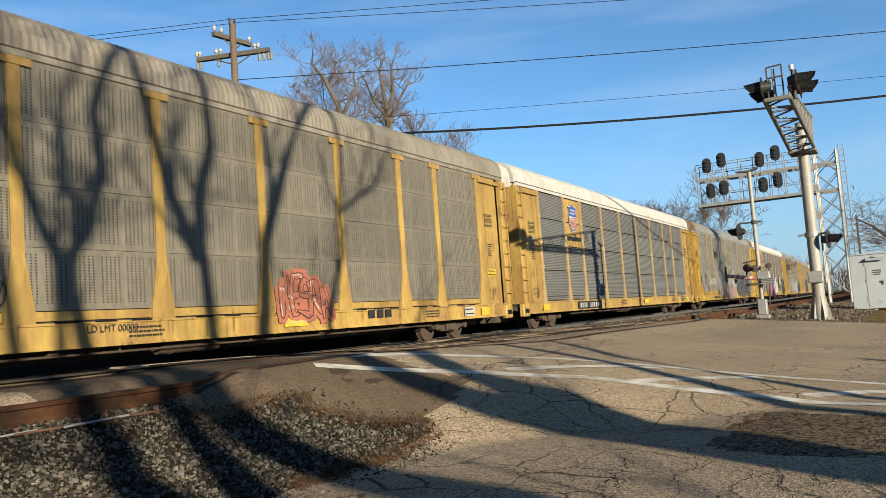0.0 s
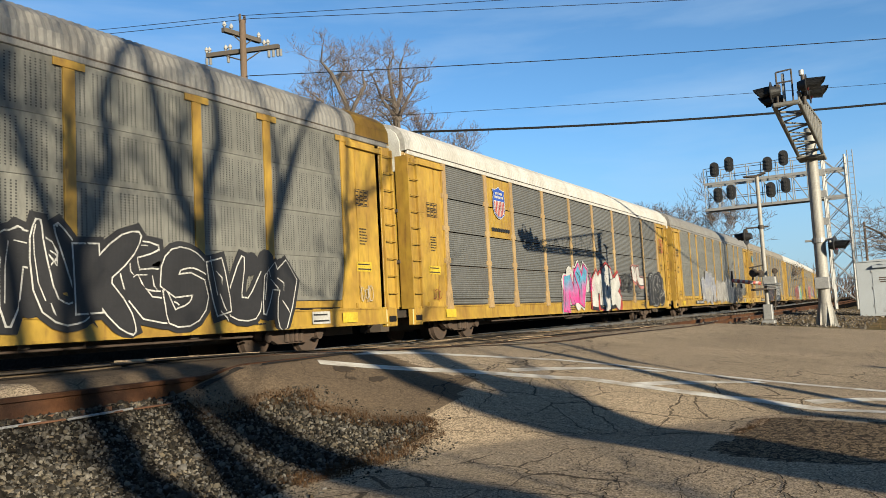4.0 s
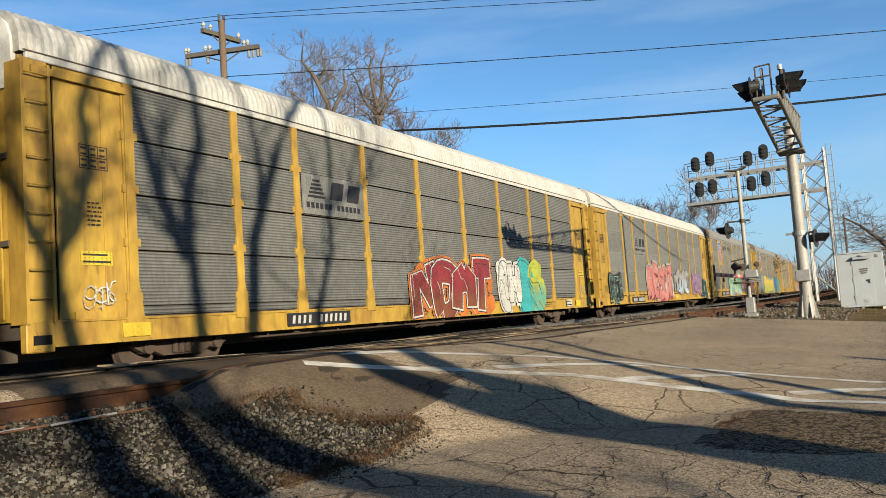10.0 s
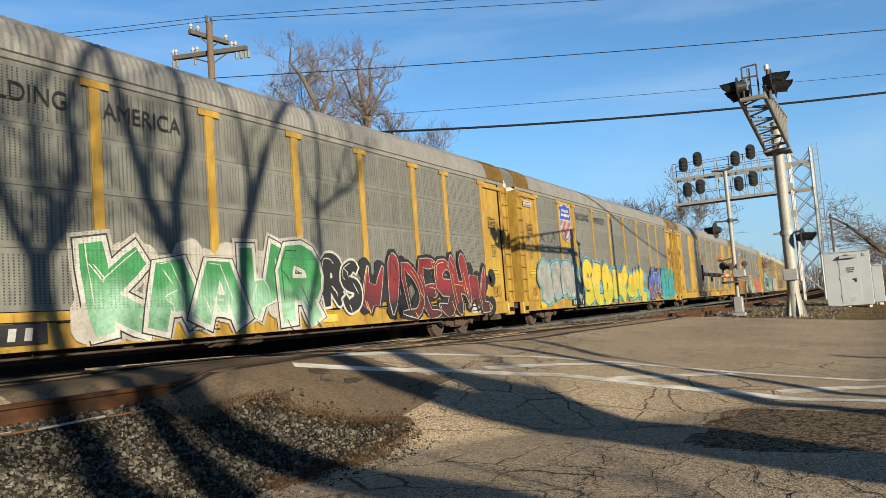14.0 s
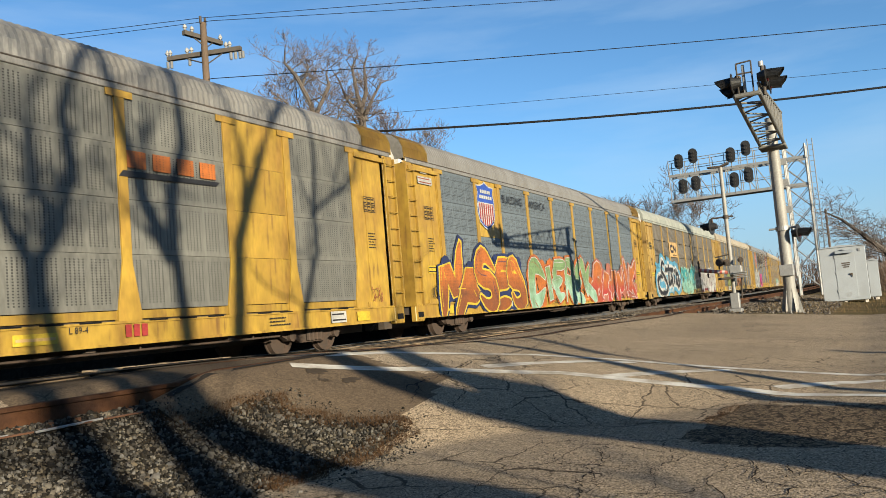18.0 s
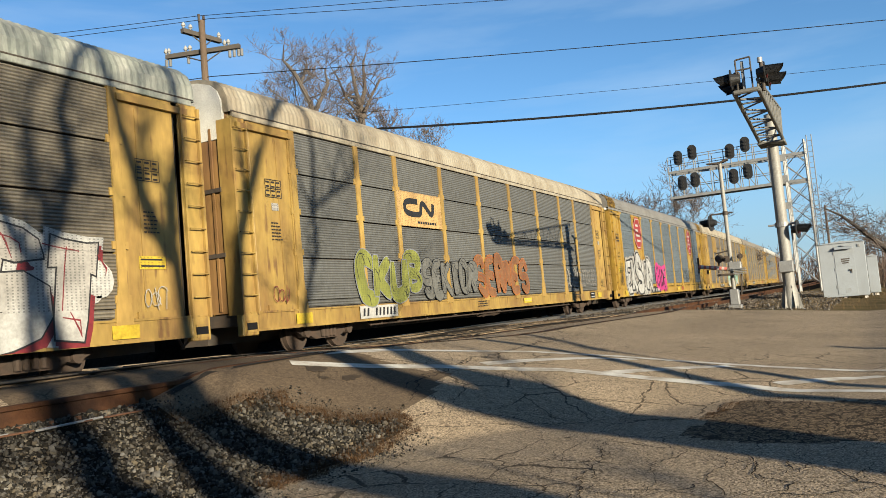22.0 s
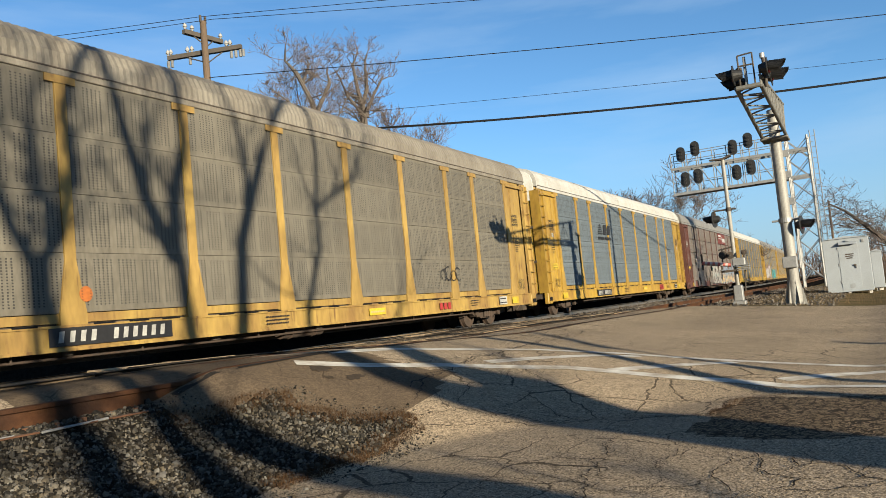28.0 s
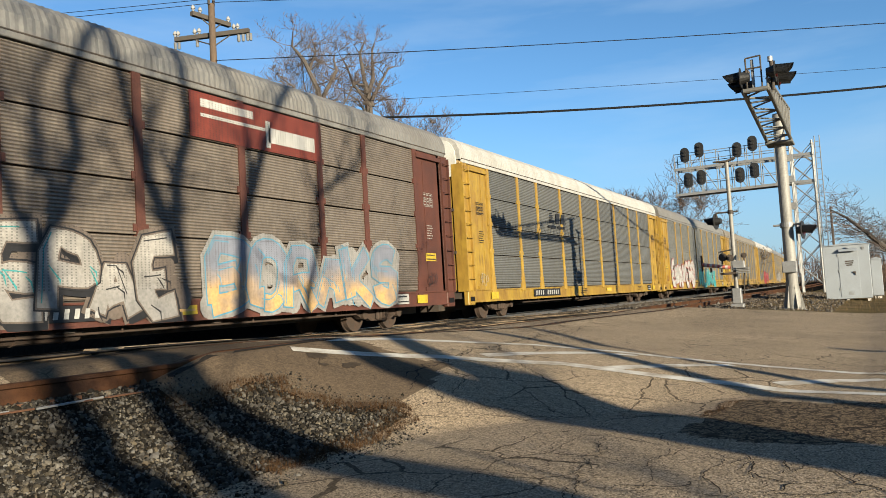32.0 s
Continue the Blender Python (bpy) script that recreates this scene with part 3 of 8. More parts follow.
    box(bm, 2.05, -0.1, 0.95, 2.11, 0.3, 5.15)
    s["corner_post"] = mesh("corner_post", bm, YELLOW)
    bm = bmn()
    rod(bm, (1.63, -0.13, 0), (2.06, -0.13, 0), 0.013, n=6)
    for x in (1.66, 2.03):
        rod(bm, (x, -0.13, 0), (x, -0.03, 0), 0.012, n=6)
    s["rung"] = mesh("rung", bm, YELLOW)
    bm = bmn()
    prof = [(-1.5, 1.0), (1.5, 1.0), (1.52, 5.3), (1.5, 5.62), (1.4, 5.84), (1.2, 6.0), (0.85, 6.1), (0, 6.18), (-0.85, 6.1), (-1.2, 6.0), (-1.4, 5.84), (-1.5, 5.62), (-1.52, 5.3)]
    rings = []
    for x, k in ((0.0, 0.985), (-0.10, 0.94), (-0.14, 0.6)):       # the doors bulge outwards
        rings.append([bm.verts.new((x, y * k, z if z < 2 else 1.0 + (z - 1.0) * (1 - (1 - k) * 0.35))) for y, z in prof])
    for p, q in zip(rings, rings[1:]):
        for i in range(len(prof)):
            j = (i + 1) % len(prof)
            bm.faces.new((p[i], p[j], q[j], q[i]))
    bm.faces.new(rings[-1])
    bmesh.ops.recalc_face_normals(bm, faces=bm.faces[:])
    s["end_door"] = mesh("end_door", bm, YELLOW)
    bm = bmn()
    box(bm, -0.03, 0, 1.05, 0.0, 0.06, 5.0)
    s["door_rib"] = mesh("door_rib", bm, YELLOW)
    bm = bmn()
    box(bm, -0.05, -1.3, 0, 0.0, -0.2, 0.09)
    s["door_bracket"] = mesh("door_bracket", bm, DARK)
    bm = bmn()     # painted cap over the end of the roof
    cap = [(-1.612, 5.28), (-1.60, 5.63), (-1.485, 5.875), (-1.262, 6.05), (-0.905, 6.16), (-0.45, 6.22), (0, 6.24)]
    cap += [(-y, z) for y, z in cap[-2::-1]]
    rings = [[bm.verts.new((x, y, z)) for y, z in cap] for x in (-0.75, 0.75)]
    for i in range(len(cap) - 1):
        bm.faces.new((rings[0][i], rings[0][i + 1], rings[1][i + 1], rings[1][i]))
    bmesh.ops.solidify(bm, geom=bm.faces[:], thickness=0.012)
    s["roof_cap"] = mesh("roof_cap", bm, YELLOW)
    bm = bmn()
    prism(bm, [(y * 0.95, z - 0.04) for y, z in prof if z > 5.0] + [(-1.43, 4.75), (1.43, 4.75)], "x", -0.155, -0.06)
    s["end_gable"] = mesh("end_gable", bm, WHITE)
    bm = bmn()
    box(bm, -HALF + 0.1, -1.5, 0.72, HALF - 0.1, 1.5, 0.98)
    box(bm, -HALF + 0.3, -0.35, 0.35, HALF - 0.3, 0.35, 0.72)
    for x in (-7, -3.5, 0, 3.5, 7):
        box(bm, x - 0.1, -1.4, 0.5, x + 0.1, 1.4, 0.72)
    s["underframe"] = mesh("underframe", bm, DARK)
    bm = bmn()     # the side turned away: plates, posts and rail in one
    box(bm, -HALF + 0.1, 1.5, 0.98, HALF - 0.1, 1.55, 5.28)
    for x in POSTS:
        box(bm, x - 0.1, 1.55, 1.0, x + 0.1, 1.6, 5.2)
    box(bm, -HALF + 0.3, 1.52, SILL0, HALF - 0.3, 1.58, 0.98)
    s["far_side"] = mesh("far_side", bm, YELLOW)
    bm = bmn()
    box(bm, 0.0, -0.14, 0.62, 0.62, 0.14, 0.86, 0.02)
    box(bm, 0.5, -0.19, 0.58, 0.75, 0.19, 0.9, 0.05)
    rod(bm, (0.3, -0.5, 0.7), (0.7, -0.35, 0.35), 0.03)
    s["coupler"] = mesh("coupler", bm, BOGIE)
    bm = bmn()     # step and sill end at the corner
    box(bm, 0.0, -0.05, 0.50, 0.5, 0.12, 0.98, 0.02)
    box(bm, 0.1, -0.07, 0.56, 0.4, -0.04, 0.82)
    s["sill_end"] = mesh("sill_end", bm, YELLOW)
    bm = bmn()     # bogie side frame
    prism(bm, [(-1.25, 0.48), (-1.2, 0.66), (-0.75, 0.68), (-0.3, 0.78), (0.3, 0.78), (0.75, 0.68), (1.2, 0.66), (1.25, 0.48), (1.0, 0.36), (0.72, 0.36), (0.5, 0.26), (-0.5, 0.26), (-0.72, 0.36), (-1.0, 0.36)], "y", -1.12, -0.98)
    for x in (-0.24, -0.08, 0.08, 0.24):
        rod(bm, (x, -1.16, 0.3), (x, -1.16, 0.56), 0.06, n=8)
    for x in (-0.89, 0.89):
        rod(bm, (x, -1.2, 0.43), (x, -0.95, 0.43), 0.12, n=10)
    s["side_frame"] = mesh("side_frame", bm, BOGIE)
    bm = bmn()
    box(bm, -0.2, -0.95, 0.4, 0.2, 0.95, 0.7)
    s["bolster"] = mesh("bolster", bm, DARK)
    bm = bmn()     # wheelset about its own axle
    for k in (-1, 1):
        rod(bm, (0, k * 0.715, 0), (0, k * 0.85, 0), 0.42, 0.42, 28)
        rod(bm, (0, k * 0.69, 0), (0, k * 0.72, 0), 0.45, 0.45, 28)
        for a in range(3):
            c = math.radians(120 * a)
            box(bm, 0.25 * math.cos(c) - 0.03, k * 0.85 - 0.005, 0.25 * math.sin(c) - 0.03, 0.25 * math.cos(c) + 0.03, k * 0.862, 0.25 * math.sin(c) + 0.03)
    rod(bm, (0, -0.95, 0), (0, 0.95, 0), 0.08, n=10)
    s["wheelset"] = mesh("wheelset", bm, BOGIE)
    return s


SHAPE = make_shapes()
WHEELSETS = []


def autorack(label, roof="grey", style="punched", tone="grey", paint=None, posts=None, yellow_bays=(), yellow_tops=(), gable=None, door=None, cap=False):
    """A covered car carrier; local x runs along it, its near side is at y = -1.57, the rail head at z = 0."""
    paint = paint or YELLOW
    posts = posts or paint
    car = thing("autorack_car", pose(0, TRACK_Y, 0), label, "railway car", "cars of the train")
    side = Matrix.Translation((0, -1.57, 0))
    put("underframe", SHAPE["underframe"], car)
    put("side_sill", SHAPE["side_sill"], car, side, material=paint)
    put("lower_strip", SHAPE["lower_strip"], car, side, material=paint if style == "punched" else SCREENS["ribbed", tone])
    put("eave_rail", SHAPE["eave_rail"], car, side, material=ROOF[roof])
    put("roof", SHAPE["roof"], car, material=ROOF[roof])
    put("roof_seam", SHAPE["roof_seam"], car, side)
    put("brake_pipe", SHAPE["brake_pipe"], car)
    put("air_tank", SHAPE["air_tank"], car)
    if style == "punched":
        tagged(put("slot_strip", SHAPE["slot_strip"], car, side), "row of dark drain slots", kind="stuff")
    put("far_side", SHAPE["far_side"], car, material=paint)
    for x in POSTS:
        put("post", SHAPE["post_slim" if style == "ribbed" else "post_flared"], car, side @ Matrix.Translation((x, 0, 0)), material=posts)
    for i, (a, b) in enumerate(zip(POSTS, POSTS[1:])):
        w = round(b - a, 2)
        for k in range(4):
            put("screen_sheet", SHAPE["sheet", w, style == "ribbed"], car, side @ Matrix.Translation(((a + b) / 2, 0.004 * (k % 2), PAN0 + k)), material=paint if i in yellow_bays or (k > 1 and i in yellow_tops) else SCREENS[style, tone])
    put("screen_backing", SHAPE["backing"], car, side)
    for k in (-1, 1):
        m = Matrix.Translation((k * 11.77, -1.57, 0)) @ Matrix.Diagonal((k, 1, 1, 1))
        put("end_bay", SHAPE["end_bay"], car, m, material=paint)
        put("door_slot", SHAPE["door_slot"], car, m)
        put("corner_post", SHAPE["corner_post"], car, m, material=paint)
        for r in range(9):
            put("rung", SHAPE["rung"], car, m @ Matrix.Translation((0, 0, 1.35 + 0.45 * r)), material=paint)
        put("end_door", SHAPE["end_door"], car, Matrix.Translation((k * (HALF - 0.16), 0, 0)) @ Matrix.Diagonal((-k, 1, 1, 1)), material=door or paint)
        for y in (-1.1, -0.35, 0.02, 0.75):
            put("door_rib", SHAPE["door_rib"], car, Matrix.Translation((k * (HALF - 0.02), y, 0)) @ Matrix.Diagonal((-k, 1, 1, 1)), material=door or paint)
        for z in (2.2, 3.6):
            put("door_bracket", SHAPE["door_bracket"], car, Matrix.Translation((k * (HALF - 0.02), 0, z)) @ Matrix.Diagonal((-k, 1, 1, 1)))
        if cap:
            put("roof_cap", SHAPE["roof_cap"], car, Matrix.Translation((k * (HALF - 0.8), 0, 0)), material=paint)
        if gable:
            put("end_gable", SHAPE["end_gable"], car, Matrix.Translation((k * (HALF - 0.16), 0, 0)) @ Matrix.Diagonal((-k, 1, 1, 1)), material=gable)
        put("sill_end", SHAPE["sill_end"], car, Matrix.Translation((k * (HALF - 0.52) , -1.57, 0)) @ Matrix.Diagonal((k, 1, 1, 1)), material=paint)
        put("sill_pocket", SHAPE["sill_pocket"], car, Matrix.Translation((k * (HALF - 0.52), -1.57, 0)) @ Matrix.Diagonal((k, 1, 1, 1)))
        put("coupler", SHAPE["coupler"], car, Matrix.Translation((k * (HALF - 0.2), 0, 0)) @ Matrix.Diagonal((k, 1, 1, 1)))
        bogie = put("bogie", SHAPE["bolster"], car, Matrix.Translation((k * 10.2, 0, 0)))
        put("side_frame", SHAPE["side_frame"], bogie)
        put("side_frame", SHAPE["side_frame"], bogie, Matrix.Rotation(math.pi, 4, "Z"))
        for x in (-0.89, 0.89):
            WHEELSETS.append((put("wheelset", SHAPE["wheelset"], bogie, Matrix.Translation((x, 0, 0.42))), x))
    return car
G, T, B = "grey", "tan", "blue"
CARS = [
    autorack("grimy yellow autorack with punched grey side screens and a tan roof", "tan", "punched", T, YELLOW_OLD),
    autorack("yellow autorack with ribbed grey screens, a shield emblem and white roof", "white", "ribbed", G, YELLOW_OLD, CREAM, yellow_tops=(1,), gable=END_WHITE),
    autorack("yellow autorack with grey punched screens and white spray-painted letters", "grey", "punched", G, YELLOW, cap=True),
    autorack("cream-posted autorack with colourful graffiti and a white roof", "white", "ribbed", G, YELLOW, CREAM, yellow_tops=(1,), gable=END_WHITE),
    autorack("yellow autorack with grey screens and pale block graffiti", "grey", "punched", G, YELLOW, gable=END_WHITE),
    autorack("grimy yellow autorack with black and red graffiti below", "tan", "punched", T, YELLOW_OLD, gable=END_WHITE),
    autorack("yellow autorack with ribbed grey screens, dark red graffiti and white roof", "white", "ribbed", G, YELLOW, gable=END_WHITE),
    autorack("yellow autorack with grey screens, pink and purple graffiti, white roof", "white", "punched", G, YELLOW, gable=END_WHITE),
    autorack("bright yellow autorack with a shield emblem and green graffiti", "grey", "punched", G, YELLOW, door=END_WHITE, cap=True, yellow_tops=(1,)),
    autorack("bright yellow autorack with teal and yellow graffiti", "grey", "punched", G, YELLOW, door=END_WHITE, cap=True, yellow_tops=(1,)),
    autorack("plain yellow autorack with weathered grey screens", "grey", "punched", G, YELLOW, yellow_bays=(1, 7), door=END_WHITE, cap=True),
    autorack("yellow autorack with a shield emblem and flame-orange graffiti", "grey", "punched", B, YELLOW, door=END_WHITE, cap=True, yellow_tops=(1,)),
    autorack("weathered yellow autorack with ribbed tan screens and blue graffiti", "mossy", "ribbed", T, YELLOW_OLD, gable=END_WHITE, door=RUSTY_END),
    autorack("weathered yellow autorack with ribbed grey screens, faded orange graffiti", "cream", "ribbed", G, YELLOW_OLD, gable=END_WHITE, door=RUSTY_END),
    autorack("yellow autorack with two red emblem panels and white graffiti", "grey", "punched", B, YELLOW, yellow_bays=(1, 7), door=END_WHITE, cap=True),
    autorack("rusty yellow autorack with tan ribbed screens", "cream", "ribbed", T, YELLOW_OLD, door=RUSTY_END),
    autorack("grimy yellow autorack with plain tan screens", "tan", "punched", T, YELLOW_OLD, gable=END_WHITE),
    autorack("clean yellow autorack with blue-grey screens and a white roof", "white", "punched", B, YELLOW, gable=END_WHITE),
    autorack("brown autorack with sooty ribbed screens and pale graffiti", "grey", "ribbed", "brown", BROWN, gable=END_WHITE),
    autorack("yellow autorack with grey screens and a white roof", "white", "ribbed", G, YELLOW, gable=END_WHITE),
    autorack("yellow autorack with grey screens and a grey roof, white graffiti", "grey", "punched", G, YELLOW),
    autorack("grimy yellow autorack with tan screens", "tan", "punched", T, YELLOW_OLD),
    autorack("yellow autorack with ribbed grey screens and a white roof", "white", "ribbed", G, YELLOW),
    autorack("grimy yellow autorack with grey screens", "grey", "punched", G, YELLOW_OLD),
    autorack("yellow autorack with grey screens", "grey", "punched", G, YELLOW),
    autorack("grimy yellow autorack with tan ribbed screens", "cream", "ribbed", T, YELLOW_OLD),
]
SLACK = (-0.1, -0.1, -0.1, -0.2, 0.15, 0.42, 0.28, 0.1, -0.1, -0.12, -0.25, -0.5, -0.32, -0.25, -0.25, -0.12, 0.1, 0.45, 0.8, 0.85, 0.8, 0.8, 0.8, 0.8, 0.8, 0.8)     # play in the couplings
FIRST_GAP = 10.26     # the coupling behind the first car, at one second


def motions():
    """The train runs past at a steady speed; its wheels turn with it."""
    for n, car in enumerate(CARS):
        rows = []
        for i in range(17):
            t = i * 2.0
            x, y, turn = along(FIRST_GAP + SLACK[n] + PITCH * (n - 0.5) - SPEED * (t - 1))
            rows.append((t, pose(x, y, 0, 0, 0, turn)))
        walk(car, rows)
    spin = -math.degrees(SPEED / 0.42)
    lead = {}
    for ob, x in WHEELSETS:
        if x not in lead:
            lead[x] = ob
            walk(ob, [(i / 30, pose(x, 0, 0.42, 0, spin * i / 30, 0)) for i in range(961)])
        else:
            ob.rotation_mode = "QUATERNION"
            ob.animation_data_create()
            ob.animation_data.action = lead[x].animation_data.action
            ob.animation_data.action_slot = lead[x].animation_data.action_slot
# ---- tracks ----
def rail_bm(line, top, n_head=True):
    """A flat-bottomed rail along a line of (x, y); top gives the height of its head."""
    prof = [(-0.075, -0.186), (0.075, -0.186), (0.075, -0.165), (0.012, -0.15), (0.012, -0.045), (0.037, -0.035), (0.037, -0.006), (0.028, 0), (-0.028, 0), (-0.037, -0.006), (-0.037, -0.035), (-0.012, -0.045), (-0.012, -0.15), (-0.075, -0.165)]
    bm = bmn()
    prev = None
    for x, y in line:
        ring = [bm.verts.new((x, y + py, top(x) + pz)) for py, pz in prof]
        if prev:
            for i in range(len(prof)):
                j = (i + 1) % len(prof)
                bm.faces.new((prev[i], ring[i], ring[j], prev[j]))
        prev = ring
    return bm


def near_top(x):
    return ground_z(max(x, 5.6) if x < 15 else min(x, 27), 5.6) + 0.008 + 0.002 * (1 - ease(4.6, 5.2, x)) + 0.045 * ease(27.4, 28.4, x)


CONDUIT = mat("pale_cable", (0.2, 0.2, 0.2), 0.6, mix=(0.18, 0.17, 0.16), scale=6, bump=0)
RAIL_RUST = mat("dark_rusty_rail", (0.055, 0.024, 0.011), 0.9, mix=(0.02, 0.011, 0.008), scale=2.2, amount=0.95, grain=20, bump=0.4, spec=0.1)
far_track = thing("far_track", pose(0, 0, 0), "railway track in dark crushed stone ballast", "railway track", kind="structure")
near_track = thing("near_track", pose(0, 0, 0), "rusty railway track sunk in the crossing asphalt", "railway track", kind="structure")
for off in (-0.7525, 0.7525):
    pts = [along(s) for s in list(range(-60, 40, 10)) + list(range(40, 420, 12))]
    part("rail", rail_bm([(x, y + off) for x, y, _ in pts], lambda x: 0.0), TREAD, far_track)
for y in (5.6, 7.1):
    part("rail", rail_bm([(x, y + max(0, x - 60) ** 2 * 0.00018) for x in list(np.arange(-20, 34, 0.5)) + list(range(36, 300, 8))], near_top), RAIL_RUST, near_track)
bm = bmn()
box(bm, -0.115, -1.3, -0.36, 0.115, 1.3, -0.186, 0.01)
TIE = mesh("tie", bm, POLE_WOOD)
for i in range(60):
    put("tie", TIE, near_track, Matrix.Translation((29.2 + 0.52 * i, 6.35, near_top(30) + 0.01)))
    x, y, turn = along(28.5 + 0.52 * i)
    put("tie", TIE, far_track, Matrix.Translation((x, y, 0)))
bm = bmn()
box(bm, -0.18, -0.2, -0.197, 0.18, 0.2, -0.184, 0.004)
for sx in (-0.12, 0.12):
    for sy in (-0.11, 0.11):
        box(bm, sx - 0.015, sy - 0.015, -0.186, sx + 0.015, sy + 0.015, -0.15)
PLATE = mesh("tie_plate", bm, RUST)
for i in range(14):
    x = 4.75 - 0.5 * i
    put("tie_plate", PLATE, near_track, Matrix.Translation((x, 5.6, near_top(x))))

# timber and rubber strips of the crossing, lying along the rails
PLANK = mat("crossing_plank", (0.25, 0.19, 0.125), 0.85, mix=(0.1, 0.074, 0.052), scale=1.5, amount=0.9, grain=30, bump=0.4, stretch=(0.25, 3, 1), random_tone=0.8, spec=0.05)
bm = bmn()
box(bm, -1.2, -0.125, -0.09, 1.2, 0.125, 0.02, 0.012)
STRIP = mesh("crossing_plank", bm, PLANK)
rng = random.Random(5)
for row, y in enumerate((7.5, 7.85, 8.2, 8.55, 8.9, 9.2, 9.5, 9.8, 10.1, 10.4, 10.75, 11.1, 11.45, 11.8, 12.1, 12.95, 13.25, 13.55)):
    for i in range(15):
        x = -7.3 + 2.43 * i + (row % 2) * 0.9
        if -6.0 < x + 1.2 and x < 27.5:
            slope = math.degrees(math.atan((ground_z(x + 1, y) - ground_z(x - 1, y)) / 2))
            tilt = math.degrees(math.atan((ground_z(x, y + 0.2) - ground_z(x, y - 0.2)) / 0.4))
            put("crossing_plank", STRIP, far_track, pose(x, y, ground_z(x, y) - 0.004 + rng.uniform(-0.006, 0.012), tilt, -slope, 0), material=TAR if rng.random() < 0.4 else PLANK)


bm = bmn()
for y, w in ((5.5, 0.07), (5.71, 0.09), (6.98, 0.09), (7.2, 0.07), (7.36, 0.1), (8.05, 0.06), (8.75, 0.09), (9.35, 0.05), (9.95, 0.1), (10.6, 0.07), (11.3, 0.09), (12.35, 0.1), (12.75, 0.08)):
    ribbon(bm, [(5.3 if y < 5.8 else -6, y), (27.3, y)], w, 0.03 if y > 7.3 else 0.006, 0.5)
tagged(part("flangeway", bm, TAR, None), "dark open grooves along the crossing rails", "groove", kind="structure")
for k, (xa, xb) in enumerate(((-1.0, 2.55), (2.7, 3.75), (3.9, 4.55))):
    bm = bmn()
    zs = [ground_z(x, 5.42) + 0.03 for x in (xa, xb)]
    rod(bm, (xa, 5.40 - 0.03 * k, zs[0]), (xb, 5.44, zs[1]), 0.009, n=6)
    tagged(part("loose_conduit", bm, CONDUIT, None), "pale loose cable lying along the rail foot", "cable", "loose cables")


# ---- loose stones ----
def scatter(name, label, count, area, size, material, seed, keep=None, sink=0.3):
    rng = random.Random(seed)
    bm = bmesh.new()
    bmesh.ops.create_icosphere(bm, subdivisions=1, radius=1.0)
    base = [v.co.copy() for v in bm.verts]
    tri = [[v.index for v in f.verts] for f in bm.faces]
    bm.free()
    forms = []
    for k in range(14):
        forms.append([p * rng.uniform(0.62, 1.2) for p in base])
    verts, faces = [], []
    made = 0
    while made < count:
        x, y = rng.uniform(area[0], area[1]), rng.uniform(area[2], area[3])
        if keep and not keep(x, y, rng):
            made += 0.25
            continue
        r = size * rng.lognormvariate(0, 0.33)
        m = Euler((rng.uniform(0, 6.3), rng.uniform(0, 6.3), rng.uniform(0, 6.3))).to_matrix() @ Matrix.Diagonal((1, rng.uniform(0.6, 1), rng.uniform(0.5, 0.9)))
        o = len(verts)
        c = Vector((x, y, ground_z(x, y) + r * rng.uniform(-sink, 0.55)))
        verts += [c + m @ p * r for p in rng.choice(forms)]
        faces += [[o + i for i in t] for t in tri]
        made += 1
    me = bpy.data.meshes.new(name)
    me.from_pydata(verts, [], faces)
    me.materials.append(material)
    return tagged(new(name, me), label, "ballast", kind="stuff")


def island_tone(m, lo, hi):
    """Lets each loose piece of a joined mesh have its own tone."""
    n, l = m.node_tree.nodes, m.node_tree.links
    b = n["Principled BSDF"]
    src = b.inputs["Base Color"].links[0].from_socket
    geo, rr, hs = n.new("ShaderNodeNewGeometry"), n.new("ShaderNodeMapRange"), n.new("ShaderNodeHueSaturation")
    rr.inputs["To Min"].default_value, rr.inputs["To Max"].default_value = lo, hi
    pw, tint = n.new("ShaderNodeMath"), n.new("ShaderNodeMapRange")
    pw.operation = "POWER"
    pw.inputs[1].default_value = 2.2
    tint.inputs["To Min"].default_value, tint.inputs["To Max"].default_value = 1.25, 0.3
    l.new(geo.outputs["Random Per Island"], pw.inputs[0]), l.new(pw.outputs[0], rr.inputs[0])
    wn = n.new("ShaderNodeTexWhiteNoise")
    wn.noise_dimensions = "1D"
    l.new(geo.outputs["Random Per Island"], wn.inputs["W"]), l.new(wn.outputs["Value"], tint.inputs[0]), l.new(tint.outputs[0], hs.inputs["Saturation"])
    l.new(rr.outputs[0], hs.inputs["Value"]), l.new(src, hs.inputs["Color"]), l.new(hs.outputs[0], b.inputs["Base Color"])


island_tone(STONE, 0.35, 4.2)


def in_bed(x, y, rng):
    return not is_road(x, y)


def on_edge(x, y, rng):
    return is_road(x, y) and (not is_road(x - 0.35, y) or not is_road(x, y + 0.35)) and rng.random() < 0.8


PALE_STONE = mat("pale_ballast_stone", (0.085, 0.071, 0.056), 0.9, mix=(0.05, 0.04, 0.03), scale=6, amount=0.9, grain=50, bump=0.3, spec=0.05)
island_tone(PALE_STONE, 0.5, 2.0)
scatter("near_ballast", "loose grey and brown crushed stone ballast", 50000, (0.8, 6.4, 3.5, 6.2), 0.0138, STONE, 3, in_bed)
scatter("scattered_gravel", "small stones strewn along the asphalt edge", 5000, (3.0, 7.0, 3.0, 5.5), 0.008, STONE, 4, on_edge, 0.2)
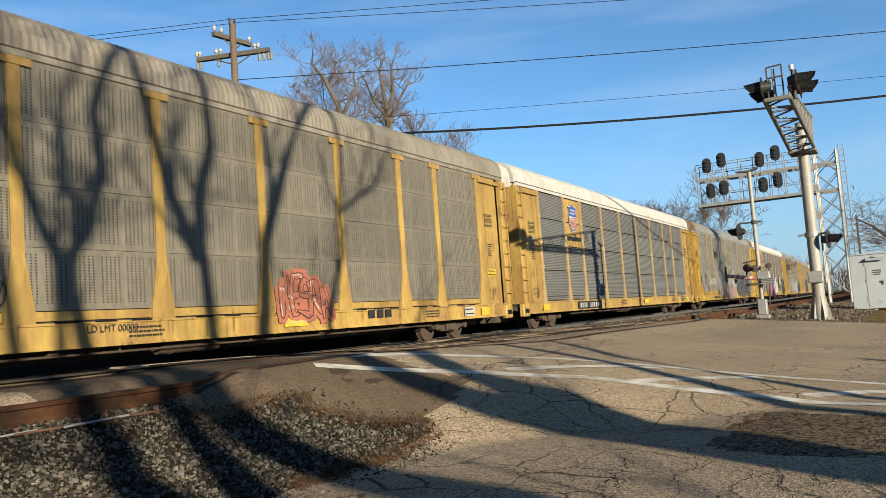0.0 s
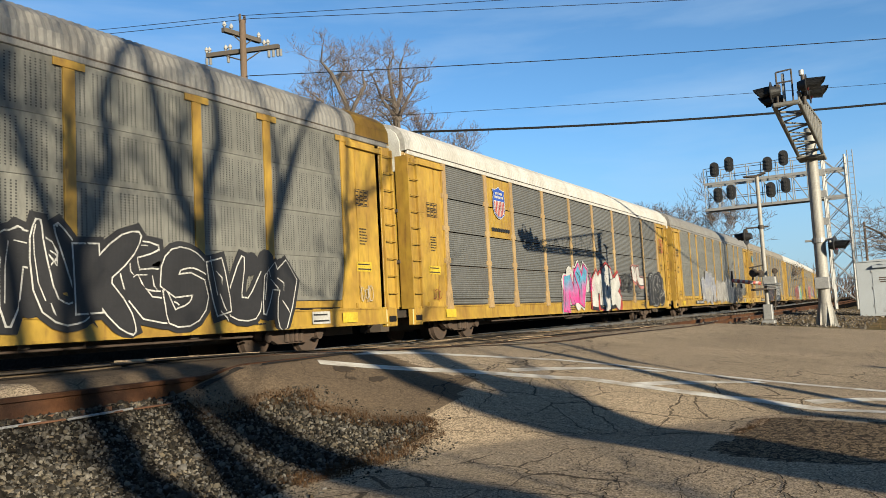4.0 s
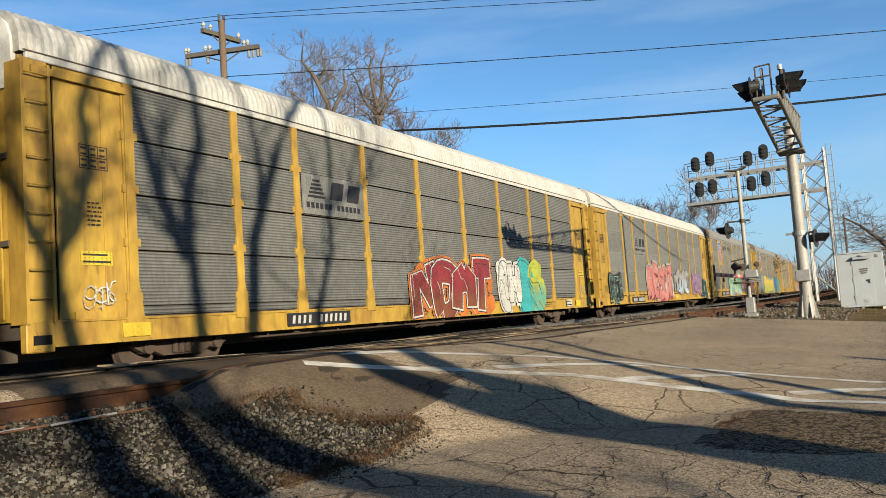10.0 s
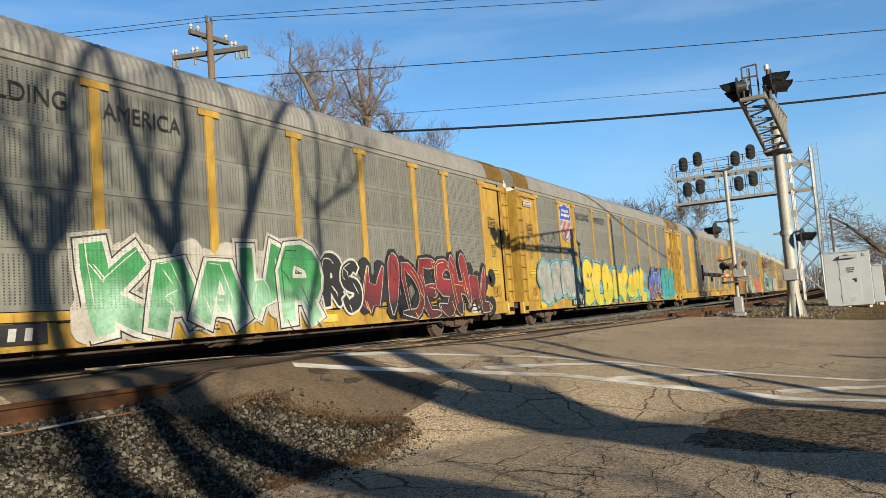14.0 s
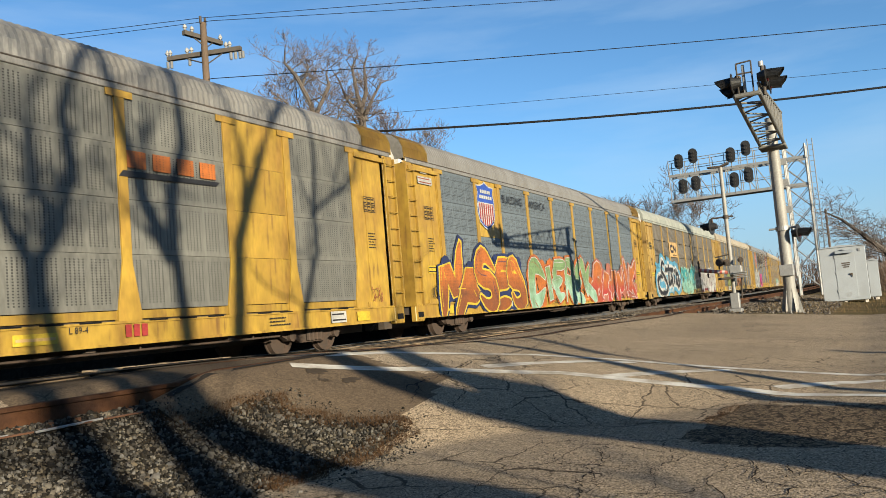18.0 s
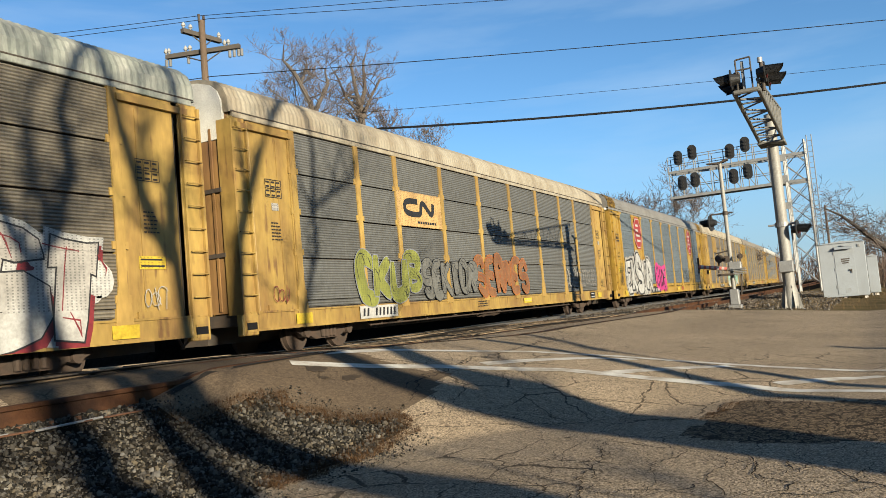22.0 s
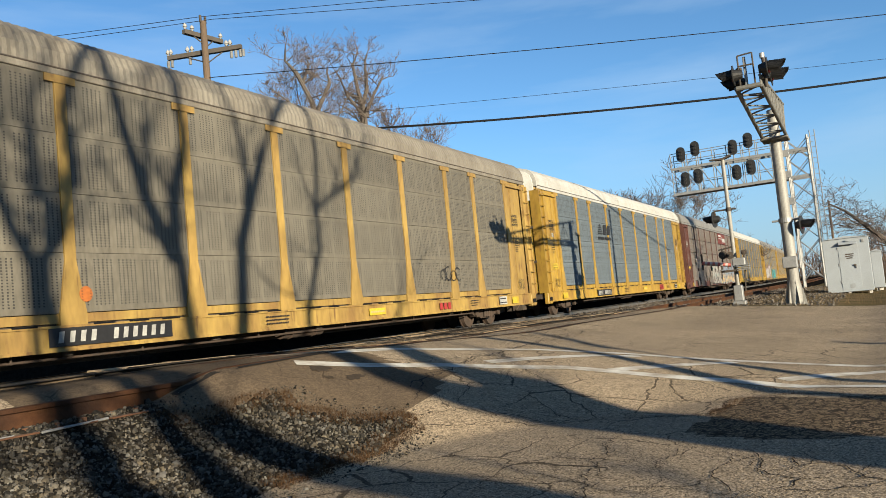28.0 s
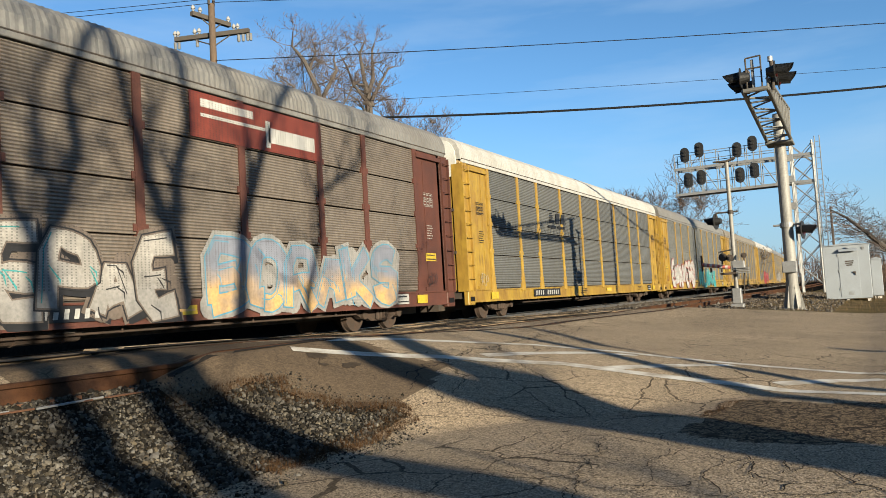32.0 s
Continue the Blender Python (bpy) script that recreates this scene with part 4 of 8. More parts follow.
scatter("side_ballast", "grey crushed stone beside the crossing", 9000, (-9, 0.8, 3.2, 5.9), 0.02, STONE, 8, in_bed)
scatter("trackside_ballast", "grey crushed stone between the tracks", 14000, (27.6, 60, 1.2, 12.4), 0.032, PALE_STONE, 6, in_bed)

# ---- cracks and seams in the asphalt ----
def crack(bm, pts, width, seed):
    """A jagged open crack: a line broken again and again, of uneven width."""
    rng = random.Random(seed)
    line = [Vector(p) for p in pts]
    while max((b - a).length for a, b in zip(line, line[1:])) > 0.05:
        nxt = [line[0]]
        for a, b in zip(line, line[1:]):
            d = b - a
            if d.length > 0.05:
                nxt.append((a + b) / 2 + Vector((-d.y, d.x)).normalized() * rng.gauss(0, 0.12) * min(d.length, 0.5))
            nxt.append(b)
        line = nxt
    prev = None
    for i, p in enumerate(line):
        d = (line[min(i + 1, len(line) - 1)] - line[max(i - 1, 0)]).normalized()
        w = width * rng.uniform(0.25, 1.0) * (0.4 + 0.6 * min(1, i / 4, (len(line) - 1 - i) / 4))
        s = Vector((-d.y, d.x)) * w / 2
        now = [bm.verts.new((*(p + k * s), surface_z(*(p + k * s)) + 0.0045)) for k in (-1, 1)]
        if prev:
            bm.faces.new((prev[0], prev[1], now[1], now[0]))
        prev = now


bm = bmn()
for i, (line, w) in enumerate((
    ([(6.96, 4.09), (7.3, 4.15), (7.8, 4.12), (8.91, 4.23), (11.17, 4.39), (14.66, 4.86)], 0.05),
    ([(6.28, 3.78), (6.84, 3.01), (7.07, 2.06), (7.03, 1.34)], 0.03),
    ([(7.03, 1.34), (7.54, 1.29), (8.01, 1.26), (8.23, 0.79), (8.12, 0.41), (7.6, 0.03), (7.34, -0.6)], 0.05),
    ([(6.11, 1.88), (5.12, 1.7), (4.51, 1.58), (3.84, 1.44)], 0.022),
    ([(5.85, 3.18), (4.96, 2.22), (4.8, 1.93), (4.53, 1.59), (4.54, 1.06), (4.33, 0.41)], 0.016),
    ([(4.99, 1.35), (5.43, 1.27), (5.95, 1.38)], 0.02), ([(5.19, 1.3), (4.71, 1.2), (4.35, 1.27)], 0.016),
    ([(5.66, 1.1), (5.42, 0.92), (5.09, 0.8), (4.96, 0.7), (4.68, 0.63)], 0.02),
    ([(5.14, 0.54), (5.08, 0.48), (5.31, 0.43), (5.9, 0.52)], 0.022), ([(4.77, 0.27), (5.21, 0.13), (5.09, 0.06), (4.75, -0.3)], 0.024),
    ([(3.88, 2.51), (4.34, 2.28), (4.94, 2.22)], 0.014), ([(4.77, 1.9), (5.48, 2.08), (6.38, 2.51)], 0.012), ([(5.46, 0.94), (5.85, 0.78), (6.48, 0.84)], 0.016),
    ([(3.46, 0.94), (4.07, 0.78), (4.68, 0.62)], 0.016), ([(5.31, 0.43), (5.46, 0.94)], 0.012), ([(4.88, 0.67), (4.87, 0.31)], 0.014),
    (([(6.1, 3.72), (6.26, 3.48), (6.41, 3.23), (6.59, 3.1), (6.68, 2.83), (6.84, 2.47), (7.07, 1.57), (7.16, 1.35)]), 0.03),
    ([(6.67, 3.9), (6.96, 3.96), (7.48, 4.12), (7.96, 4.16), (9.5, 4.24), (11.69, 4.55), (13.76, 4.83)], 0.04),
    ([(5.98, 1.83), (5.45, 1.74), (5.02, 1.68), (4.59, 1.6), (4.2, 1.5)], 0.028), ([(4.59, 1.6), (4.69, 1.98), (4.74, 2.27), (4.89, 3.02)], 0.022),
    ([(4.6, -0.1), (4.78, 0.06), (5.02, 0.24), (5.24, 0.36), (5.14, 0.52), (5.45, 0.56)], 0.034), ([(5.6, 0.85), (5.44, 0.77), (4.98, 0.68), (4.56, 0.59)], 0.036), ([(5.42, 1.03), (5.22, 0.9), (4.8, 0.91), (4.5, 0.8)], 0.03), ([(4.4, 1.5), (4.55, 1.25), (4.8, 0.91)], 0.03), ([(4.98, 0.68), (5.14, 0.52)], 0.03), ([(5.22, 0.9), (5.44, 0.77)], 0.024), ([(4.56, 0.59), (4.6, 0.3), (4.78, 0.06)], 0.03),
)):
    crack(bm, line, w * 0.42, i + 1)
tagged(part("asphalt_crack", bm, TAR, None), "dark open crack across worn asphalt", "crack", kind="structure")


STAIN = mat("oil_stain", (0.04, 0.031, 0.023), 0.85, mix=(0.06, 0.046, 0.034), scale=6, amount=0.9, spec=0.05, bump=0.3)
for cx, cy, rx, ry in ((6.85, 5.05, 0.13, 0.1), (6.87, 4.66, 0.14, 0.07), (6.64, 4.82, 0.05, 0.04)):
    bm = bmn()
    ring = []
    for k in range(22):
        a = 2 * math.pi * k / 22
        r = 1 + 0.9 * noise.noise((math.cos(a) * 2.2 + cx * 7, math.sin(a) * 2.2, 2))
        x, y = cx + rx * r * math.cos(a), cy + ry * r * math.sin(a)
        ring.append(bm.verts.new((x, y, surface_z(x, y) + 0.006)))
    mid = bm.verts.new((cx, cy, surface_z(cx, cy) + 0.006))
    for k in range(22):
        bm.faces.new((mid, ring[k], ring[(k + 1) % 22]))
    tagged(part("oil_stain", bm, STAIN, None), "dark oily stain on the asphalt patch", "stain", kind="structure")


def tufts(name, label, count, place, h, seed, material=None):
    """Thin dry blades, in one joined mesh."""
    rng = random.Random(seed)
    verts, faces = [], []
    for k in range(count):
        x, y = place(rng)
        z, hh, a, ln = surface_z(x, y), h * rng.lognormvariate(0, 0.4), rng.uniform(0, 6.3), rng.uniform(0.2, 1.2)
        c, s_, w = math.cos(a), math.sin(a), h * 0.07
        o = len(verts)
        verts += [(x - s_ * w, y + c * w, z - 0.01), (x + s_ * w, y - c * w, z - 0.01), (x + c * hh * ln, y + s_ * hh * ln, z + hh)]
        faces.append((o, o + 1, o + 2))
    me = bpy.data.meshes.new(name)
    me.from_pydata(verts, [], faces)
    me.materials.append(material or DRY)
    return tagged(new(name, me), label, "grass", kind="stuff")


WEED = mat("dead_weeds", (0.055, 0.031, 0.016), 0.95, mix=(0.025, 0.015, 0.009), scale=4, bump=0, spec=0.0)
SEAM = [(6.03, 3.98), (6.34, 3.71), (6.84, 3.01), (7.07, 2.06), (7.03, 1.34), (7.52, 1.27), (7.99, 1.24), (8.23, 0.79), (8.08, 0.31)]


def on_seam(rng):
    i = rng.choice((0, 0, 1, 3, 4, 4, 5, 5, 6, 7))
    a, b, k = SEAM[i], SEAM[i + 1], rng.random()
    return a[0] + (b[0] - a[0]) * k + rng.gauss(0, 0.035), a[1] + (b[1] - a[1]) * k + rng.gauss(0, 0.035)


def by_bed(rng):
    while True:
        x, y = rng.uniform(4.3, 6.5), rng.uniform(3.4, 5.4)
        near = [is_road(x + dx, y + dy) for dx, dy in ((0.13, 0), (-0.13, 0), (0, 0.13), (0, -0.13))]
        if any(near) and not all(near):
            return x, y


tufts("seam_weeds", "low dry weeds in the seams of the asphalt", 2600, on_seam, 0.016, 5, WEED)
tufts("edge_weeds", "dry brown weeds at the edge of the ballast", 11000, by_bed, 0.028, 6, WEED)
tufts("dry_grass", "dead brown grass beside the crossing", 9000, lambda r: (r.uniform(28.2, 60), r.uniform(-14, 4.6)), 0.09, 7)


# ---- signals at the crossing ----
def disc(bm, c, r, depth, axis="x", n=24):
    e = {"x": Vector((1, 0, 0)), "y": Vector((0, 1, 0)), "z": Vector((0, 0, 1))}[axis]
    rod(bm, Vector(c) - e * depth / 2, Vector(c) + e * depth / 2, r, r, n)


def flasher(parent, c, face, r=0.25, turn=0.0):
    """A round black target with a hooded lamp; face +1 looks along +y, -1 along -y, turned about the upright."""
    def aimed(bm):
        bmesh.ops.rotate(bm, verts=bm.verts[:], cent=c, matrix=Matrix.Rotation(math.radians(turn), 3, "Z"))
        return bm
    bm = bmn()
    disc(bm, c, r, 0.02, "y", 24)
    rod(bm, (c[0], c[1] - face * 0.2, c[2]), c, 0.10, 0.16, 14)
    lamp = part("target", aimed(bm), BLACK, parent, "round black lamp target")
    bm = bmn()
    disc(bm, (c[0], c[1] + face * 0.02, c[2]), 0.15, 0.03, "y")
    part("lens", aimed(bm), LENS, lamp)
    bm = bmn()
    prev = None
    for k in range(13):
        a = math.radians(-35 + 250 * k / 12)
        x, z = c[0] + 0.16 * math.cos(a), c[2] + 0.16 * math.sin(a)
        ln = 0.42 * (0.62 + 0.38 * max(0, math.sin(a)) ** 0.5)
        now = [bm.verts.new((x, c[1] + face * 0.01, z)), bm.verts.new((x, c[1] + face * ln, z - 0.03))]
        if prev:
            bm.faces.new((prev[0], prev[1], now[1], now[0]))
        prev = now
    bmesh.ops.solidify(bm, geom=bm.faces[:], thickness=0.01)
    part("hood", aimed(bm), BLACK, lamp)


MX, MY, MZ = 29.3, 2.4, -0.33
mast = thing("cantilever_signal", pose(0, 0, 0), "silver crossing signal mast with a lattice arm over the road", "crossing signal")
bm = bmn()
rod(bm, (MX, MY, MZ + 0.3), (MX, MY, 6.2), 0.19, 0.17, 28)
part("mast", bm, ALU, mast, smooth=False)
bm = bmn()
box(bm, MX - 0.4, MY - 0.4, MZ - 0.1, MX + 0.4, MY + 0.4, MZ + 0.04, 0.01)
rod(bm, (MX, MY, MZ + 0.05), (MX, MY, MZ + 0.72), 0.225, 0.215, 24)
base = part("base", bm, ALU, mast, "base with flared fins and anchor bolts")
for k in range(6):
    turn = Matrix.Translation((MX, MY, MZ)) @ Matrix.Rotation(math.radians(25 + 60 * k), 4, "Z")
    bm = bmn()
    vs = [bm.verts.new(turn @ Vector((r, side, z))) for side in (-0.012, 0.012) for r, z in ((0.2, 0.04), (0.34, 0.04), (0.32, 0.2), (0.19, 0.85))]
    for q in ((3, 2, 1, 0), (4, 5, 6, 7), (0, 1, 5, 4), (1, 2, 6, 5), (2, 3, 7, 6), (3, 0, 4, 7)):
        bm.faces.new([vs[m] for m in q])
    part("fin", bm, ALU, base)
    bm = bmn()
    a = math.radians(60 * k + 55)
    rod(bm, (MX + 0.3 * math.cos(a), MY + 0.3 * math.sin(a), MZ), (MX + 0.3 * math.cos(a), MY + 0.3 * math.sin(a), MZ + 0.14), 0.025)
    part("anchor_bolt", bm, ALU, base)
arm = part("arm_seat", (lambda b: (box(b, MX - 0.5, MY - 0.42, 5.16, MX + 0.45, MY + 0.42, 5.24, 0.02), b)[1])(bmn()), ARM_ALU, mast)
X0, X1, ZA = 20.9, 29.55, 5.27


def arm_at(k, side, up):
    """A point of the tapering arm: k from tip to mast, side 0 towards the road and 1 towards the track, up 0 low and 1 high."""
    ya, yb, zb = 1.87 + 0.18 * k, 2.43 + 0.35 * k, 5.5 + 0.87 * k
    return (X0 + (X1 - X0) * k, ya + (yb - ya) * side, ZA + (zb - ZA) * up)


for side, up, r in ((0, 0, 0.055), (1, 0, 0.055), (0, 1, 0.04)):
    bm = bmn()
    rod(bm, arm_at(0, side, up), arm_at(1, side, up), r, n=12)
    part("chord", bm, ARM_ALU, arm)
n = 12
for k in range(n):
    a, b = k / n, (k + 1) / n
    bars = [("stud", arm_at(a, 0, 0), arm_at(a, 0, 1)), ("brace", arm_at(a, 0, 1 - k % 2), arm_at(b, 0, k % 2))]
    if k % 2 == 0:
        bars += [("strut", arm_at(a, 0, 0), arm_at(a, 1, 0))]
    bars += [("brace", arm_at(a, k % 2, 0), arm_at(b, 1 - k % 2, 0))]
    for name, p, q in bars:
        bm = bmn()
        rod(bm, p, q, 0.024, n=6)
        part(name, bm, ARM_ALU, arm)
bm = bmn()      # end plate that ties the chords at the tip
rod(bm, arm_at(0, 0, 0), arm_at(0, 1, 0), 0.06, n=10)
part("end_tie", bm, ARM_ALU, arm)
bm = bmn()      # hoop gate at the tip
for a, b in (((X0, 2.33, ZA), (X0, 2.33, 6.06)), ((X0, 1.99, ZA), (X0, 1.99, 6.08)), ((X0, 2.33, 6.06), (X0, 1.99, 6.08)), ((X0, 2.33, 5.8), (X0, 1.99, 5.8))):
    rod(bm, a, b, 0.02, n=6)
part("tip_gate", bm, DARK, arm)
bm = bmn()
box(bm, X0 + 0.1, 2.16, ZA, X0 + 0.16, 2.23, 6.04, 0.01)
part("gate_post", bm, GALV, arm, "pale galvanised upright")
for y, top in ((2.36, 5.85), (1.78, 6.0)):
    bm = bmn()
    rod(bm, (X0 + 0.35, y, ZA), (X0 + 0.35, y, top), 0.045, n=10)
    rod(bm, (X0, y, 5.58), (X0 + 0.8, y, 5.58), 0.03, n=8)
    box(bm, X0 + 0.26, y - 0.07, 5.66, X0 + 0.44, y + 0.07, 5.84, 0.02)
    part("lamp_post", bm, DARK, arm)
for c, f in (((X0, 2.46, 5.6), 1), ((X0 + 0.75, 2.46, 5.56), 1), ((X0, 1.68, 5.64), -1), ((X0 + 0.75, 1.68, 5.6), -1)):
    flasher(arm, c, f)
bm = bmn()
disc(bm, (X0 + 0.35, 1.8, 6.04), 0.06, 0.12, "z", 14)
part("bell", bm, CERAMIC, arm, "pale round bell on top")
bm = bmn()
rod(bm, (MX - 0.1, 1.96, 2.5), (MX - 0.1, 2.82, 2.5), 0.035, n=8)
rod(bm, (MX - 0.1, 1.98, 2.5), (MX - 0.1, 1.98, 2.28), 0.03, n=8)
disc(bm, (MX, MY, 2.5), 0.225, 0.15, "z", 20)
part("crossarm", bm, GALV, mast)
flasher(mast, (MX - 0.12, 1.93, 2.29), -1, 0.3, -11)
bm = bmn()
box(bm, MX - 0.3, MY - 0.2, 0.93, MX + 0.2, MY + 0.24, 1.3, 0.02)
part("junction_box", bm, GALV, mast, "grey steel junction box")
bm = bmn()
for z in (3.0, 3.9, 4.6):
    box(bm, MX + 0.05, MY - 0.34, z, MX + 0.16, MY - 0.16, z + 0.22)
rod(bm, (MX + 0.1, MY - 0.26, 0.9), (MX + 0.1, MY - 0.26, 5.1), 0.025, n=8)
part("conduit", bm, GALV, mast)

# gate with a red and white arm
GX, GY, GZ = 31.5, 4.45, -0.1
gate = thing("crossing_gate", pose(0, 0, 0), "silver crossing gate post with striped arm pointing away", "crossing gate")
bm = bmn()
rod(bm, (GX, GY, GZ + 0.4), (GX, GY, 5.15), 0.075, 0.07, 18)
part("post", bm, ALU, gate)
bm = bmn()
box(bm, GX - 0.22, GY - 0.22, GZ - 0.1, GX + 0.22, GY + 0.22, GZ + 0.05, 0.02)
box(bm, GX - 0.16, GY - 0.16, GZ + 0.05, GX + 0.16, GY + 0.16, GZ + 0.62, 0.03)
part("base", bm, GALV, gate)
bm = bmn()
prism(bm, [(GY - 0.3, 5.22), (GY, 5.12), (GY + 0.46, 5.16), (GY + 0.46, 5.2), (GY, 5.19), (GY - 0.3, 5.28)], "x", GX - 0.12, GX + 0.12)
part("cap_fitting", bm, DARK, gate)
bm = bmn()
rod(bm, (GX, GY - 0.26, 3.3), (GX, GY + 0.52, 3.3), 0.03, n=8)
rod(bm, (GX, GY + 0.5, 3.3), (GX, GY + 0.5, 3.05), 0.03, n=8)
disc(bm, (GX, GY, 3.3), 0.1, 0.14, "z", 16)
part("crossarm", bm, DARK, gate)
flasher(gate, (GX, GY + 0.54, 3.0), 1, 0.3, -11)
bm = bmn()
box(bm, GX - 0.34, GY - 0.38, 1.16, GX - 0.06, GY + 0.06, 1.5, 0.03)
mech = part("mechanism", bm, GALV, gate, "grey gate motor housing")
bm = bmn()
for z in (1.04, 1.1, 1.16, 1.22):
    box(bm, GX - 0.42, GY - 0.52, z, GX - 0.1, GY - 0.08, z + 0.035, 0.008)
part("counterweight", bm, GALV, gate)
bm = bmn()
box(bm, GX - 0.4, GY - 0.1, 1.02, GX - 0.08, GY + 0.46, 1.1, 0.01)
rod(bm, (GX - 0.2, GY - 0.34, 1.06), (GX - 0.1, GY - 0.26, 0.3), 0.025, n=6)
part("bracket", bm, DARK, gate)
for y, z, r in ((0.36, 1.66, 0.15), (0.13, 1.62, 0.13), (-0.36, 1.68, 0.1)):
    bm = bmn()
    disc(bm, (GX - 0.2, GY + y, z), r, 0.06, "x", 18)
    disc(bm, (GX - 0.26, GY + y, z), r * 0.4, 0.1, "x", 10)
    part("gear", bm, DARK, gate)
bm = bmn()
rod(bm, (GX - 0.2, GY + 0.5, 1.85), (GX - 0.2, GY + 0.02, 1.92), 0.025, n=6)
rod(bm, (GX - 0.2, GY + 0.36, 1.9), (GX - 0.2, GY + 0.4, 1.4), 0.03, n=6)
rod(bm, (GX - 0.2, GY - 0.36, 1.7), (GX - 0.2, GY - 0.36, 1.4), 0.03, n=6)
part("linkage", bm, DARK, gate)
root, tip = Vector((GX - 0.25, GY + 0.12, 1.27)), Vector((GX - 0.25, GY + 1.1, 1.44))
for k in range(11):
    bm = bmn()
    rod(bm, root.lerp(tip, k / 11), root.lerp(tip, (k + 1) / 11), 0.068, 0.068, 8)
    part("arm_stripe", bm, STRIPE_WHITE if k % 2 else STRIPE_RED, mech)
bm = bmn()
box(bm, tip.x - 0.04, tip.y - 0.03, 1.2, tip.x + 0.04, tip.y + 0.03, 1.78, 0.01)
for y in (0.42, 0.8):
    rod(bm, (tip.x, GY + y, 1.3), (tip.x, GY + y, 1.14), 0.035, n=8)
part("arm_lamp", bm, DARK, mech, "small dark lamps on the arm")


# ---- railway signal gantry ----
SX = 60.0
gantry = thing("signal_gantry", pose(0, 0, 0), "galvanised lattice gantry carrying black railway signal heads", "railway signal")
for y in (2.95, 4.25):
    for dx in (-0.55, 0.55):
        bm = bmn()
        rod(bm, (SX + dx, y, -0.4), (SX + dx, y, 9.9), 0.075, n=8)
        leg = part("leg", bm, GALV, gantry)
for y, nm in ((2.95, 0), (4.25, 1)):
    for k in range(7):
        z0 = 0.3 + 1.35 * k
        bm = bmn()
        rod(bm, (SX - 0.55, y, z0), (SX + 0.55, y, z0 + 1.35), 0.03, n=6)
        part("brace", bm, GALV, gantry)
for dx in (-0.55, 0.55):
    for k in range(7):
        z0 = 0.3 + 1.35 * k
        for ya, yb in ((2.95, 4.25), (4.25, 2.95)):
            bm = bmn()
            rod(bm, (SX + dx, ya, z0), (SX + dx, yb, z0 + 1.35), 0.028, n=6)
            part("brace", bm, GALV, gantry)
for z in (7.2, 9.0):
    for dx in (-0.55, 0.55):
        bm = bmn()
        box(bm, SX + dx - 0.06, 2.9, z - 0.09, SX + dx + 0.06, 11.95, z + 0.09)
        part("beam", bm, GALV, gantry)
bm = bmn()
box(bm, SX - 0.55, 4.3, 7.18, SX + 0.55, 11.9, 7.24)
part("walkway", bm, DARK, gantry, "dark grated walkway")
for k in range(9):
    y = 4.3 + 0.95 * k
    for dx in (-0.55, 0.55):
        bm = bmn()
        rod(bm, (SX + dx, y, 7.2), (SX + dx, y, 10.1), 0.03, n=6)
        part("upright", bm, GALV, gantry)
    if k < 8:
        bm = bmn()
        rod(bm, (SX - 0.55, y, 7.25), (SX - 0.55, y + 0.95, 8.95), 0.03, n=6)
        part("brace", bm, GALV, gantry)
for z in (8.0, 9.55, 10.1):
    for dx in (-0.55, 0.55):
        bm = bmn()
        rod(bm, (SX + dx, 4.3, z), (SX + dx, 11.9, z), 0.024, n=6)
        part("handrail", bm, GALV, gantry)
for y in (2.45, 2.75):
    bm = bmn()
    rod(bm, (SX - 0.8, y, 0.4), (SX - 0.8, y, 10.1), 0.03, n=6)
    part("ladder_rail", bm, GALV, gantry)
for k in range(26):
    bm = bmn()
    rod(bm, (SX - 0.8, 2.45, 0.7 + 0.36 * k), (SX - 0.8, 2.75, 0.7 + 0.36 * k), 0.017, n=5)
    part("ladder_rung", bm, GALV, gantry)
for i, (y, z) in enumerate(((11.12, 9.95), (10.12, 10.2), (7.62, 9.85), (6.6, 10.15), (11.0, 8.15), (10.12, 8.25), (7.55, 8.1), (6.6, 8.3))):
    bm = bmn()
    side = [(0.31 * math.cos(a), 0.31 * math.sin(a) + (0.22 if math.sin(a) > 0 else -0.22)) for a in [2 * math.pi * k / 20 for k in range(20)]]
    prism(bm, [(y + p, z + q) for p, q in side], "x", SX - 0.75, SX - 0.70)
    box(bm, SX - 0.7, y - 0.12, z - 0.35, SX - 0.5, y + 0.12, z + 0.35, 0.03)
    head = part("signal_head", bm, BLACK, gantry, "black oval signal head")
    for dz in (-0.24, 0, 0.24):
        bm = bmn()
        rod(bm, (SX - 0.98, y, z + dz), (SX - 0.75, y, z + dz), 0.10, 0.10, 12)
        part("lamp_hood", bm, BLACK, head)
    bm = bmn()
    rod(bm, (SX - 0.6, y, 7.2 if i > 3 else 9.0), (SX - 0.6, y, z), 0.035, n=6)
    part("signal_post", bm, GALV, gantry)


# ---- a house beyond the tracks, seen between the wheels ----
HX0, HX1, HY0, HY1, HZ, HT = 8.0, 29.0, 32.0, 41.0, -0.3, 3.6
SIDING = mat("white_clapboard", (0.62, 0.62, 0.6), 0.6, mix=(0.5, 0.49, 0.46), scale=1.2, amount=0.6, bump=0.05)
house = thing("white_house", pose(0, 0, 0), "low white clapboard house with dark basement vents beyond the tracks", "house")
bm = bmn()
box(bm, HX0, HY0, HZ - 0.3, HX1, HY1, HT)
wall = part("wall", bm, SIDING, house)
bm = bmn()
box(bm, HX0, HY0 - 0.012, 0.32, HX1, HY0, 0.345)
LAP = mesh("clapboard", bm, SIDING)
